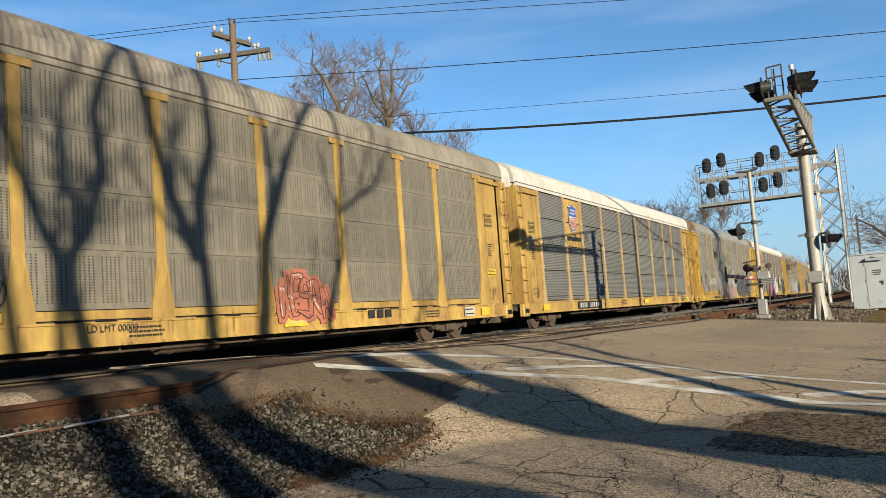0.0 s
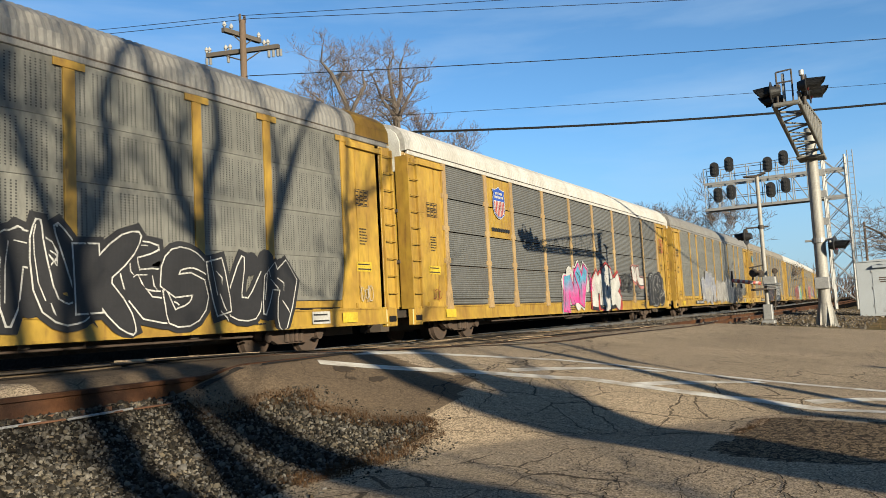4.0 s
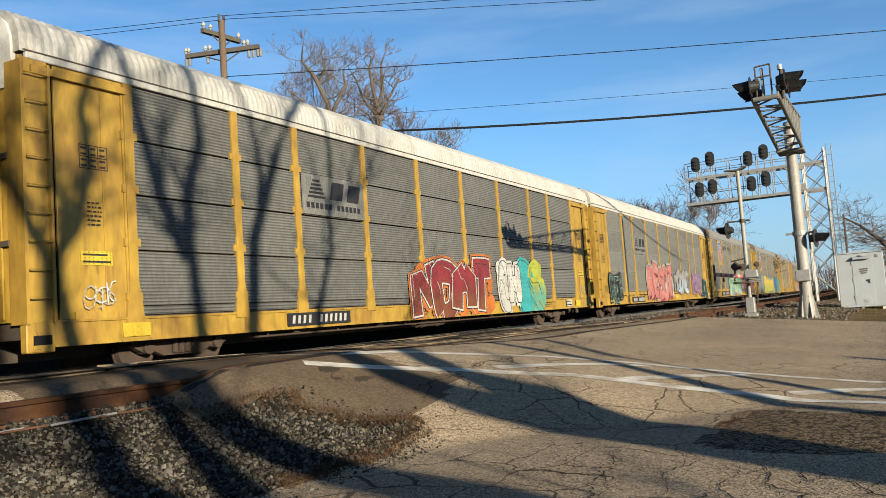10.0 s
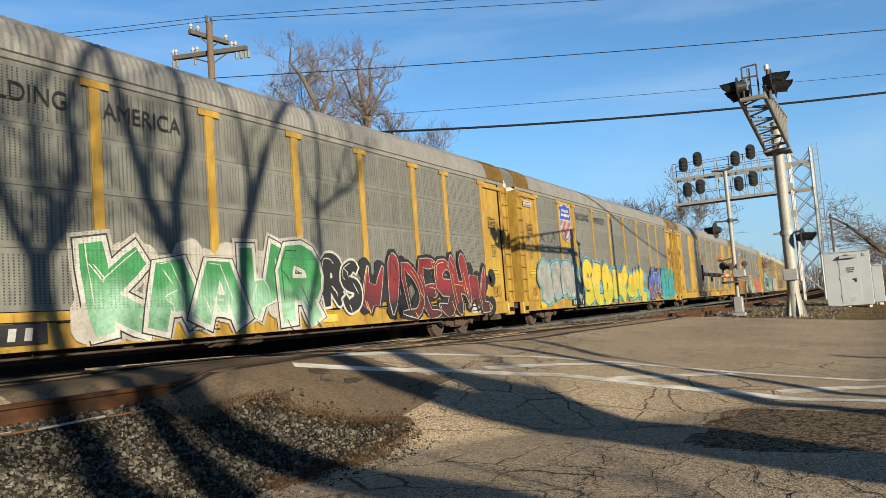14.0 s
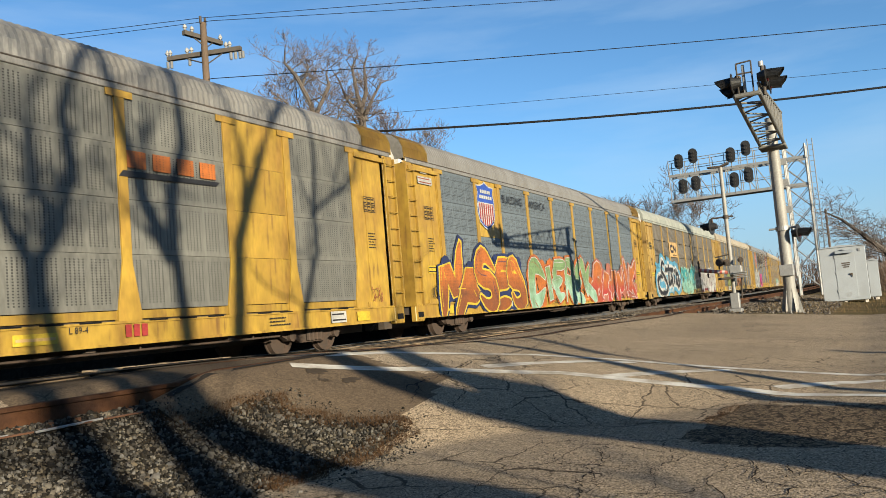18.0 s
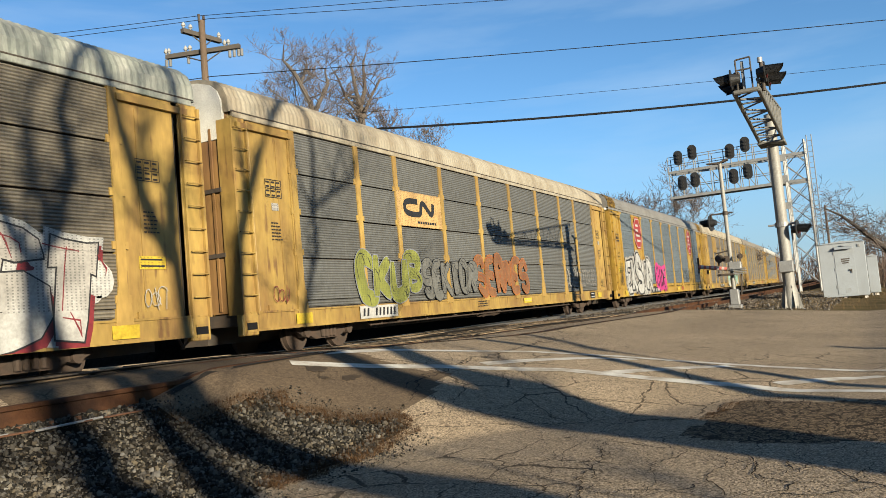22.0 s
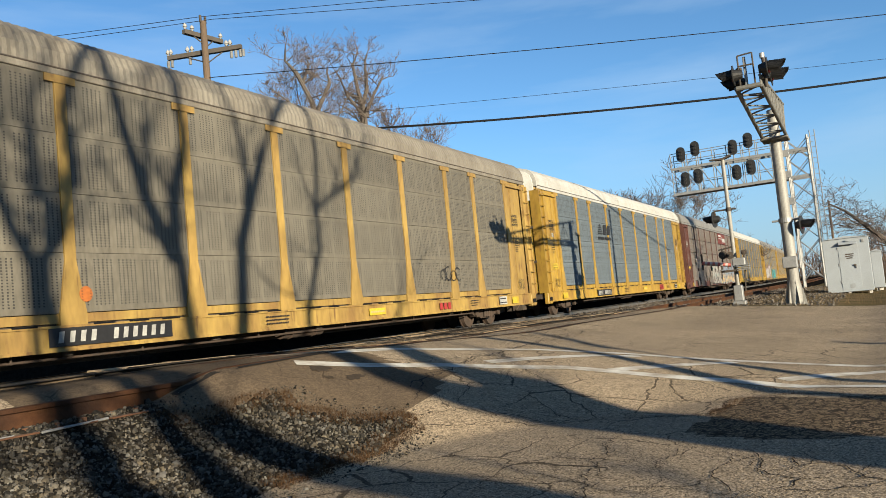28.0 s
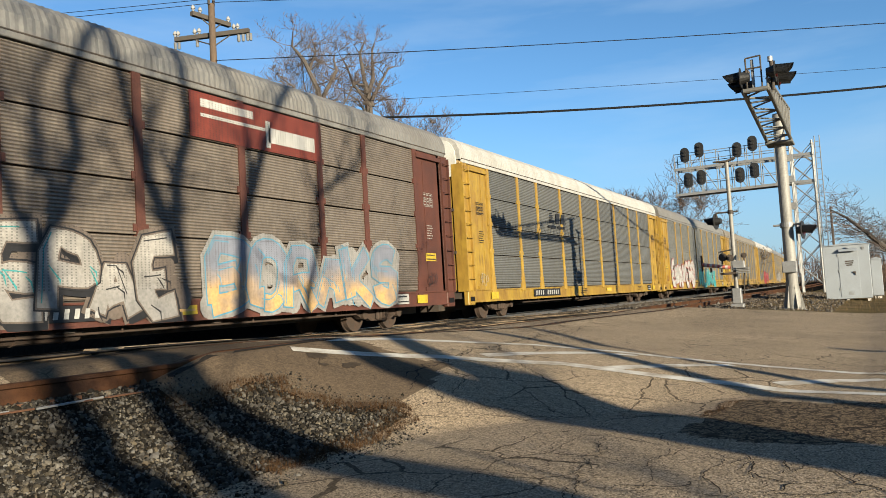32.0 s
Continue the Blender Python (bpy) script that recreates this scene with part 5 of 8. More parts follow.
for k in range(20):
    put("clapboard", LAP, wall, Matrix.Translation((0, 0, 0.16 * k)))
bm = bmn()
prism(bm, [(HY0 - 0.5, HT), (HY1 + 0.5, HT), ((HY0 + HY1) / 2, HT + 1.6)], "x", HX0 - 0.4, HX1 + 0.4)
part("roof", bm, DARK, house, "dark shingled roof")
for x0, x1, z0, z1 in ((13.2, 14.3, 0.03, 0.24), (17.2, 18.3, 0.03, 0.24), (21.4, 22.5, 0.03, 0.24), (25.1, 26.2, 0.03, 0.24), (26.9, 28.1, 0.03, 0.24), (12.5, 14.0, 1.1, 2.6), (17.0, 18.5, 1.1, 2.6), (24.5, 26.0, 1.1, 2.6)):
    bm = bmn()
    box(bm, x0, HY0 - 0.03, z0, x1, HY0 - 0.015, z1)
    win = part("window", bm, BLACK, house, "dark window")
    bm = bmn()
    for a, b, c, d in ((x0 - 0.06, x1 + 0.06, z1, z1 + 0.06), (x0 - 0.06, x1 + 0.06, z0 - 0.06, z0), (x0 - 0.06, x0, z0, z1), (x1, x1 + 0.06, z0, z1)):
        box(bm, a, HY0 - 0.05, c, b, HY0 - 0.013, d)
    part("window_frame", bm, SIDING, win)


# ---- equipment cabinets ----
def cabinet(x, y0, y1, z0, z1, depth, label):
    c = thing("equipment_cabinet", pose(0, 0, 0), label, "cabinet")
    bm = bmn()
    box(bm, x, y0, z0 + 0.12, x + depth, y1, z1, 0.015)
    body = part("body", bm, CABINET_WHITE, c)
    bm = bmn()
    prism(bm, [(y0 - 0.05, z1), (y1 + 0.05, z1), ((y0 + y1) / 2, z1 + 0.10)], "x", x - 0.06, x + depth + 0.06)
    part("roof", bm, CABINET_WHITE, c)
    bm = bmn()
    for y in (y0 + 0.1, (y0 + y1) / 2, y1 - 0.2):
        box(bm, x + 0.1, y, z0 - 0.1, x + depth - 0.1, y + 0.12, z0 + 0.12)
    part("skid", bm, CONCRETE, c)
    return c, body


cab, body = cabinet(42.0, 0.12, 2.03, -0.42, 2.15, 2.6, "white steel railway equipment cabinet on a concrete footing")
bm = bmn()
box(bm, 41.985, 0.58, -0.2, 42.0, 1.40, 1.86, 0.004)
door = part("door", bm, CABINET_WHITE, cab)
bm = bmn()
prism(bm, [(41.8, 1.86), (42.0, 1.9), (42.0, 1.99), (41.9, 1.95)], "y", 0.6, 1.36)
box(bm, 41.9, 0.92, 1.99, 42.0, 1.06, 2.05, 0.01)
part("door_hood", bm, CABINET_WHITE, cab, "small sloping rain hood over the door")
for y0, y1, z in ((0.78, 1.14, 1.38), (0.8, 1.14, 1.29), (0.84, 1.1, 1.2)):
    bm = bmn()
    box(bm, 41.979, y0, z, 41.986, y1, z + 0.055)
    part("notice_line", bm, DARK, door, "dark line of lettering")
bm = bmn()
for k in range(4):
    box(bm, 41.978, 0.86, -0.12 + 0.05 * k, 41.986, 1.08, -0.1 + 0.05 * k)
part("vent", bm, GALV, door)
bm = bmn()
box(bm, 41.93, 0.72, 0.86, 41.986, 0.84, 0.93, 0.01)
rod(bm, (41.95, 0.76, 0.9), (41.95, 0.74, 0.76), 0.018, n=8)
part("handle", bm, DARK, door)
bm = bmn()
box(bm, 41.97, 0.3, 1.9, 42.0, 0.42, 2.03, 0.01)
part("badge", bm, GALV, cab)
for z in (0.1, 0.9, 1.65):
    bm = bmn()
    rod(bm, (41.98, 1.415, z), (41.98, 1.415, z + 0.12), 0.013, n=8)
    part("hinge", bm, GALV, door)
cabinet(46.0, -0.36, 0.12, -0.42, 1.5, 0.9, "small pale grey equipment cabinet beside the larger one")
bm = bmn()
rod(bm, (36.2, 2.9, -0.42), (36.2, 2.9, 0.55), 0.09, n=10)
tagged(part("marker_post", bm, WHITE, None), "short white marker post in dry grass", "post")


# ---- utility poles and wires ----
def crossarm(parent, a, b, braces=True):
    bm = bmn()
    d = (Vector(b) - Vector(a)).normalized()
    s = d.cross(Vector((0, 0, 1))) * 0.09
    vs = [Vector(p) + k * s + Vector((0, 0, h)) for p in (a, b) for k in (-1, 1) for h in (-0.085, 0.085)]
    bmesh.ops.convex_hull(bm, input=[bm.verts.new(v) for v in vs])
    return part("crossarm", bm, ARM_WOOD, parent)


def insulator(parent, p, up=1):
    bm = bmn()
    p = Vector(p)
    for k, r in enumerate((0.03, 0.06, 0.085, 0.07, 0.03)):
        rod(bm, p + Vector((0, 0, up * 0.05 * k)), p + Vector((0, 0, up * 0.05 * (k + 1))), r, r * 0.9, 10)
    part("insulator", bm, CERAMIC, parent, "white porcelain insulator")


pole = thing("utility_pole", pose(0, 0, 0), "weathered wooden utility pole with two crossarms and insulators", "utility pole")
bm = bmn()
rod(bm, (24.09, 22, -0.4), (24.09, 22, 12.78), 0.17, 0.125, 14)
part("pole", bm, POLE_WOOD, pole)
U0, U1, L0, L1 = Vector((23.3, 22.28, 12.24)), Vector((25.16, 22.06, 12.24)), Vector((23.77, 23.64, 11.6)), Vector((24.68, 20.68, 11.6))
a1, a2 = crossarm(pole, U0, U1), crossarm(pole, L0, L1)
for f in (0.04, 0.22, 0.97):
    insulator(a1, U0.lerp(U1, f) + Vector((0, 0, 0.1)))
for f in (0.0, 0.04, 0.27, 0.33, 0.8, 0.85):
    insulator(a2, L0.lerp(L1, f) + Vector((0, 0, 0.1)))
for f in (0.0, 0.05, 0.3, 0.86, 0.92, 0.98, 1.02):
    bm = bmn()
    p = L0.lerp(L1, f)
    for k in range(4):
        rod(bm, p - Vector((0, 0, 0.12 + 0.07 * k)), p - Vector((0, 0, 0.18 + 0.07 * k)), 0.07, 0.045, 10)
    part("hanging_insulator", bm, GALV, a2, "grey hanging insulator string")
for a, b in ((0.25, 0.75),):
    for p, q, z in ((U0, U1, 11.75), (L0, L1, 11.1)):
        for f in (a, b):
            bm = bmn()
            rod(bm, (24.09, 21.9, z), p.lerp(q, f) - Vector((0, 0, 0.08)), 0.025, n=6)
            part("arm_brace", bm, DARK, pole)
bm = bmn()
for s in (-1, 1):
    rod(bm, (24.09 + s * 0.13, 22, 12.72), (24.09 + s * 0.13, 22, 13.0), 0.05, 0.05, 8)
part("top_pin", bm, DARK, pole)


def wire(a, b, r, sag=0.3, label="thin black overhead wire"):
    bm = bmn()
    a, b = Vector(a), Vector(b)
    tube(bm, [a.lerp(b, k / 24) - Vector((0, 0, sag * 4 * (k / 24) * (1 - k / 24))) for k in range(25)], [r] * 25, 5)
    tagged(part("overhead_wire", bm, CABLE, None), label, "wire", "overhead wires")


far_p = Vector((12, -23.4, 0))
for a, z1, dz, r in (((24.0, 22, 12.95), 12.9, 0.1, 0.012), ((24.2, 21.6, 12.8), 12.1, 0.15, 0.012), ((24.15, 21.7, 10.5), 10.65, 0.25, 0.016), ((24.3, 21.4, 8.6), 8.95, 0.2, 0.008)):
    wire(a, Vector((a[0], a[1], 0)) + far_p * 1.6 + Vector((0, 0, z1)), r, dz)
    wire(a, Vector((a[0] - 12, a[1] + 23.4, a[2] - 0.6)), r, dz)
wire((23.4, 23.2, 8.3), (41, -11.2, 8.6), 0.045, 0.75, "thick black overhead cable across the tracks")
post = thing("bare_pole", pose(110, 4.0, -0.4), "slim dark wooden pole far down the line", "utility pole")
bm = bmn()
rod(bm, (0, 0, 0), (0, 0, 9.8), 0.16, 0.12, 8)
part("pole", bm, POLE_WOOD, post)
post = thing("far_utility_pole", pose(120, -5.6, -0.4), "far wooden utility pole with one crossarm", "utility pole")
bm = bmn()
rod(bm, (0, 0, 0), (0, 0, 9.6), 0.16, 0.12, 8)
part("pole", bm, POLE_WOOD, post)
bm = bmn()
box(bm, -0.06, -1.3, 8.6, 0.06, 1.3, 8.75)
part("crossarm", bm, POLE_WOOD, post)
# ---- trees ----
def grow(wood, twig, rng, p, d, r, length, depth, up=0.05, fine=0.011):
    """One limb and what springs from it; thick limbs go into wood, thin ones into twig."""
    pts, rad = [Vector(p)], [r]
    n = 4 if depth > 1 else 3
    d = Vector(d).normalized()
    for k in range(n):
        d = (d + Vector((rng.gauss(0, 0.16), rng.gauss(0, 0.16), rng.gauss(0, 0.13) + up))).normalized()
        pts.append(pts[-1] + d * length / n)
        rad.append(r * (1 - 0.55 * (k + 1) / n))
    if r > 0.045:
        tube(wood, pts, rad, 7 if r > 0.15 else 5)
    else:
        tube(twig, pts, rad, 3)
    if depth == 0:
        return
    kids = rng.choice((3, 4)) if depth != 2 else rng.choice((4, 5))
    for k in range(kids):
        i = rng.randint(1, n) if k else n
        a = rng.uniform(0, 6.3)
        side = Vector((math.cos(a), math.sin(a), rng.uniform(-0.1, 0.5)))
        nd = (d * rng.uniform(0.6, 1.1) + side * rng.uniform(0.6, 1.15)).normalized()
        grow(wood, twig, rng, pts[i], nd, max(rad[i] * rng.uniform(0.55, 0.8), fine), length * rng.uniform(0.55, 0.82), depth - 1, up, fine)


def bare_tree(x, y, height, seed, label, trunk_r=0.3, trunk=0.3, depth=5, spread=0.5, stems=3, fine=0.02):
    rng = random.Random(seed)
    tree = thing("bare_tree", pose(x, y, -0.35), label, "tree", "bare winter trees")
    wood, twig = bmn(), bmn()
    h = height * trunk
    tube(wood, [(0, 0, -0.3), (0.05, 0, h * 0.5), (rng.uniform(-0.2, 0.2), rng.uniform(-0.2, 0.2), h)], [trunk_r * 1.25, trunk_r, trunk_r * 0.85], 9)
    top = Vector((0, 0, h))
    for k in range(stems):
        a = 6.28 * k / stems + rng.uniform(-0.5, 0.5)
        d = Vector((math.cos(a) * spread, math.sin(a) * spread, 1))
        grow(wood, twig, rng, top - Vector((0, 0, 0.2)), d, trunk_r * rng.uniform(0.5, 0.75), height * 0.30, depth - 1, 0.05, fine)
    part("trunk", wood, BARK, tree)
    part("crown", twig, TWIG, tree, "bare fine twigs")
    return tree


def upright_tree(x, y, top, low, r, seed, label, trunk_r=0.32, limbs=22, deep=3):
    """A tall tree with one leader: side limbs rise from it and fill a rounded crown between the heights low and top."""
    rng = random.Random(seed)
    tree = thing("bare_tree", pose(x, y, -0.35), label, "tree", "bare winter trees")
    wood, twig = bmn(), bmn()
    pts, rad, n = [], [], 12
    p = Vector((0, 0, -0.3))
    for k in range(n + 1):
        pts.append(p.copy())
        rad.append(trunk_r * (1 - 0.93 * (k / n) ** 1.3))
        p = p + Vector((rng.gauss(0, 0.22), rng.gauss(0, 0.22), (top + 0.65) / n))
    tube(wood, pts, rad, 9)
    for k in range(limbs):
        f = (k + rng.random()) / limbs
        z = low + (top - low) * f * 0.93
        i = min(n - 1, int((z + 0.3) / ((top + 0.65) / n)))
        at = pts[i].lerp(pts[i + 1], min(1, max(0, (z - pts[i].z) / (pts[i + 1].z - pts[i].z))))
        a = k * 2.4 + rng.uniform(-0.5, 0.5)
        out = r * (0.45 + 0.75 * math.sin(math.pi * (0.18 + 0.8 * f))) * rng.uniform(0.6, 0.95)
        grow(wood, twig, rng, at, (math.cos(a), math.sin(a), rng.uniform(0.5, 1.1)), rad[i] * rng.uniform(0.35, 0.6), out * 0.8, deep, 0.09, 0.016)
    part("trunk", wood, BARK, tree)
    part("crown", twig, TWIG, tree, "bare fine twigs")


def leader_tree(x, y, trunk, leaders, seed, label, limbs=8):
    """A tall old tree: a trunk that parts into rising leaders, each with many crooked side limbs; points are (offset, height)."""
    rng = random.Random(seed)
    tree = thing("bare_tree", pose(x, y, -0.35), label, "tree", "bare winter trees")
    wood, twig = bmn(), bmn()
    tube(wood, [(u, 0, z) for u, z in trunk], [0.42 - 0.1 * i / (len(trunk) - 1) for i in range(len(trunk))], 10)
    for pts, r in leaders:
        line = [Vector((u, rng.gauss(0, 0.25), z)) for u, z in pts]
        n = len(line)
        rad = [max(0.03, r * (1 - 0.85 * i / (n - 1))) for i in range(n)]
        tube(wood, line, rad, 7)
        for k in range(limbs):
            f = (k + rng.random()) / limbs * (n - 1)
            i = min(n - 2, int(f))
            at = line[i].lerp(line[i + 1], f - i)
            a = rng.uniform(0, 6.3)
            grow(wood, twig, rng, at, (math.cos(a), math.sin(a), rng.uniform(-0.1, 0.7)), max(0.03, rad[i] * rng.uniform(0.3, 0.5)), rng.uniform(0.8, 1.7), 3, 0.05, 0.012)
        grow(wood, twig, rng, line[-1], line[-1] - line[-2], rad[-1], 0.7, 3, 0.05, 0.012)
    part("trunk", wood, BARK, tree)
    part("crown", twig, TWIG, tree, "bare fine twigs")


leader_tree(57.6, 36.0, ((0, -0.3), (0.1, 9), (0, 18.3)), (
    ([(0, 17.5), (-0.3, 19.8), (-0.5, 22), (-0.1, 23.2)], 0.26), ([(0.1, 17.8), (0.9, 20.2), (1.3, 22.6), (1.2, 23.4)], 0.24),
    ([(0.1, 18), (1.8, 19.8), (3.6, 21.6), (4.6, 22.0)], 0.18), ([(-0.1, 17.5), (-2.0, 19), (-3.3, 20.3), (-3.6, 21.2)], 0.16),
    ([(-0.1, 16.5), (-2.1, 17.6), (-3.8, 18.4)], 0.13), ([(0.1, 17), (1.8, 18.2), (3.0, 18.7)], 0.1),
), 11, "tall bare tree with rising leaders beyond the train")
leader_tree(50.8, 36.0, ((0.4, -0.3), (0.3, 8), (0.1, 15)), (
    ([(0.2, 14.5), (-0.9, 17.4), (-1.4, 19.7), (-2.1, 20.6), (-2.8, 21.4)], 0.26), ([(0.1, 14), (0.7, 17.2), (1.5, 19.3), (2.0, 20.4), (2.4, 21.0)], 0.22),
    ([(0, 13.5), (-2.0, 15.6), (-3.8, 17.0), (-4.6, 17.6)], 0.18), ([(0.3, 14.2), (2.2, 16), (3.6, 17.6), (4.2, 19)], 0.15), ([(-1.2, 18.8), (-0.2, 20.6), (-0.3, 21.2)], 0.12),
), 24, "tall forked bare winter tree beyond the train")
upright_tree(51.6, 37.0, 19.8, 12.5, 3.4, 29, "twiggy bare winter tree beyond the train", 0.25, 22)
upright_tree(65.4, 36.5, 19.2, 12.0, 2.6, 31, "smaller bare winter tree beyond the train", 0.2, 20)
upright_tree(69.5, 37.5, 18.4, 12.0, 2.4, 37, "smaller bare winter tree beyond the train", 0.2, 18)
bare_tree(100, 35, 15.5, 41, "distant bare winter tree", 0.25, 0.3, 5, 0.7, 4, 0.022)
bare_tree(101, 22.0, 16.5, 47, "reddish bare tree beyond the signal gantry", 0.28, 0.25, 6, 0.6, 4, 0.024)
bare_tree(104, 18.5, 11.5, 53, "small bare tree beyond the signal gantry", 0.16, 0.25, 5, 0.7, 4, 0.024)
bare_tree(118, 16.5, 9.0, 59, "small bare tree beside the line", 0.14, 0.2, 5, 0.7, 4, 0.026)
LEAN = thing("leaning_tree", pose(60, -2.4, -0.4), "dark bare tree leaning over with drooping twigs", "tree", "bare winter trees")
rng = random.Random(61)
wood, twig = bmn(), bmn()
tube(wood, [(0, -0.4, 0), (0, 0.2, 1.3), (0, 1.4, 2.6), (0, 2.6, 3.9), (0.1, 3.7, 5.0), (0.1, 4.6, 5.6)], [0.26, 0.22, 0.18, 0.14, 0.09, 0.04], 8)
for k in range(28):
    f = rng.uniform(0.15, 1.0)
    at = Vector((0.05, 0.2 + 4.3 * f, 1.3 + 4.2 * f))
    grow(wood, twig, rng, at, (rng.gauss(0, 0.5), rng.gauss(0.5, 0.6), rng.uniform(-0.1, 1.0)), rng.uniform(0.022, 0.05), rng.uniform(0.9, 1.9), 3, -0.05)
part("trunk", wood, BARK, LEAN)
part("crown", twig, TWIG, LEAN)
bare_tree(86, -2.6, 8.2, 67, "low bare tree with dark branches", 0.2, 0.2, 5, 1.0, 5)


def brush(name, label, count, x0, x1, y0, y1, h0, h1, seed, material, r=0.03):
    """A far thicket: many bare stems with side twigs, joined."""
    rng = random.Random(seed)
    bm = bmn()
    for k in range(count):
        x, y, h = rng.uniform(x0, x1), rng.uniform(y0, y1), rng.uniform(h0, h1)
        lean = Vector((rng.gauss(0, 0.18), rng.gauss(0, 0.18), 1))
        p = Vector((x, y, -0.5))
        tube(bm, [p, p + lean * h * 0.5, p + lean * h], [r, r * 0.7, r * 0.25], 3)
        for j in range(6):
            q = p + lean * h * rng.uniform(0.3, 0.95)
            tube(bm, [q, q + Vector((rng.gauss(0, 0.5), rng.gauss(0, 0.5), rng.uniform(0.2, 0.9))) * h * 0.22], [r * 0.5, r * 0.2], 3)
    return tagged(part(name, bm, material, None), label, "thicket", kind="stuff")


BRUSH = mat("winter_brush", (0.095, 0.064, 0.047), 0.95, mix=(0.055, 0.038, 0.029), scale=0.3, bump=0)
brush("line_side_brush", "brown leafless brush along the line", 700, 105, 240, 20, 34, 4, 9.5, 71, BRUSH, 0.07)
brush("far_brush", "brown leafless brush beside the far cabinet", 1500, 66, 140, -16, 2.2, 1.2, 3.9, 73, BRUSH, 0.024)
brush("horizon_woods", "grey leafless woods on the horizon", 900, 240, 420, -90, 60, 6, 12, 79, BRUSH, 0.16)
evergreen = thing("evergreen_tree", pose(190, 22, -0.5), "small dark evergreen far down the line", "tree")
NEEDLE = mat("dark_needles", (0.03, 0.05, 0.025), 0.9, mix=(0.018, 0.03, 0.016), scale=1.0, bump=0)
bm = bmn()
rng = random.Random(8)
for k in range(420):
    z = rng.uniform(0.8, 9.5)
    r = (10 - z) * 0.32
    a = rng.uniform(0, 6.3)
    p = Vector((0, 0, z))
    q = p + Vector((math.cos(a) * r, math.sin(a) * r, rng.uniform(-0.5, 0.2)))
    tube(bm, [p, (p + q) / 2 + Vector((0, 0, 0.1)), q], [0.14, 0.2, 0.03], 4)
part("crown", bm, NEEDLE, evergreen)
bm = bmn()
rod(bm, (0, 0, 0), (0, 0, 9.4), 0.2, 0.04, 8)
part("trunk", bm, BARK, evergreen)


# ---- the street trees behind the camera, whose shadows lie on the train ----
def street_tree(base, limbs, seed, label, twigs=5):
    """A bare tree from its main limbs: each is a list of (x, z) in the tree's own upright plane and a start radius."""
    rng = random.Random(seed)
    tree = thing("street_tree", pose(*base), label, "tree", "bare street trees")
    wood, twig = bmn(), bmn()
    for pts, r in limbs:
        line, n = [], len(pts)
        for i, (x, z) in enumerate(pts):
            line.append(Vector((x - base[0], 0.25 * math.sin(i * 1.7 + seed + x), z - base[2])))
        rad = [max(0.03, r * (1 - 0.62 * i / (n - 1))) for i in range(n)]
        tube(wood, line, rad, 9)
        if r < 0.33:
            for k in range(twigs):
                i = rng.randint(1, n - 1)
                p = line[i - 1].lerp(line[i], rng.random())
                a = rng.uniform(0, 6.3)
                grow(wood, twig, rng, p, (math.cos(a) * 0.8, math.sin(a) * 0.5, rng.uniform(0.3, 1.0)), rng.uniform(0.02, 0.05), rng.uniform(0.9, 2.2), 2)
            top = line[-1]
            for k in range(2):
                grow(wood, twig, rng, top, (line[-1] - line[-2]).normalized() + Vector((rng.gauss(0, 0.45), rng.gauss(0, 0.4), 0.2)), rad[-1], 2.4, 2)
    part("trunk", wood, BARK, tree)
    part("crown", twig, TWIG, tree)


SY = -9.0
street_tree((-0.3, SY, -0.5), (
    ([(-0.22, -0.7), (-0.2, 0.6), (-0.16, 1.6), (-0.05, 2.4)], 0.36),
    ([(-0.2, 1.2), (-0.3, 2.15), (-0.6, 2.58), (-0.93, 2.87), (-1.15, 3.25), (-1.38, 3.7), (-1.38, 5.6), (-1.42, 7.25)], 0.34),
    ([(-1.42, 7.0), (-1.95, 8.1), (-2.4, 9.1), (-2.9, 10.3), (-3.2, 11.4)], 0.19),
    ([(-1.42, 7.0), (-1.3, 8.3), (-1.2, 9.4), (-1.25, 10.6), (-1.5, 11.8)], 0.18),
    ([(-2.1, 8.4), (-1.9, 9.3), (-2.0, 10.4)], 0.08),
    ([(-0.1, 1.2), (0.12, 2.2), (0.02, 2.65), (-0.2, 2.95), (-0.25, 3.3), (-0.1, 4.2), (0.25, 5.9), (0.55, 7.4), (0.75, 8.5), (1.2, 9.4), (1.95, 10.3)], 0.28),
    ([(0.7, 8.2), (0.58, 9.0), (0.5, 9.9), (0.25, 10.8)], 0.10),
), 2, "bare street tree with a forked trunk behind the viewpoint")
street_tree((2.17, SY, -0.5), (
    ([(2.17, -0.7), (2.19, 1.2), (2.22, 2.5), (2.35, 3.2), (2.6, 4.0), (2.6, 5.9), (3.0, 7.4), (3.2, 8.3), (3.45, 9.7), (3.1, 10.7)], 0.15),
    ([(3.15, 8.2), (3.8, 8.7), (4.6, 9.1), (5.3, 9.5)], 0.08),
), 4, "slender bare street tree behind the viewpoint", 5)
# Unseen stem, added only to cast a thin shadow line across the road.
street_tree((3.2, SY, -0.5), (
    ([(3.2, -0.7), (3.2, 1.0), (3.22, 2.2), (3.4, 2.8), (4.2, 3.5), (5.6, 4.5)], 0.13),
), 6, "unseen leaning stem added behind the viewpoint to cast a thin road shadow", 0)
street_tree((-2.4, SY, -0.5), (
    ([(-2.4, -0.7), (-2.5, 1.2), (-2.72, 2.2), (-3.0, 2.56), (-3.22, 2.81), (-3.55, 3.1), (-3.82, 3.5), (-3.95, 5.2), (-4.3, 6.8), (-4.05, 7.5), (-3.75, 8.5), (-3.65, 9.5), (-3.4, 10.6)], 0.27),
), 5, "bare street tree behind the viewpoint")
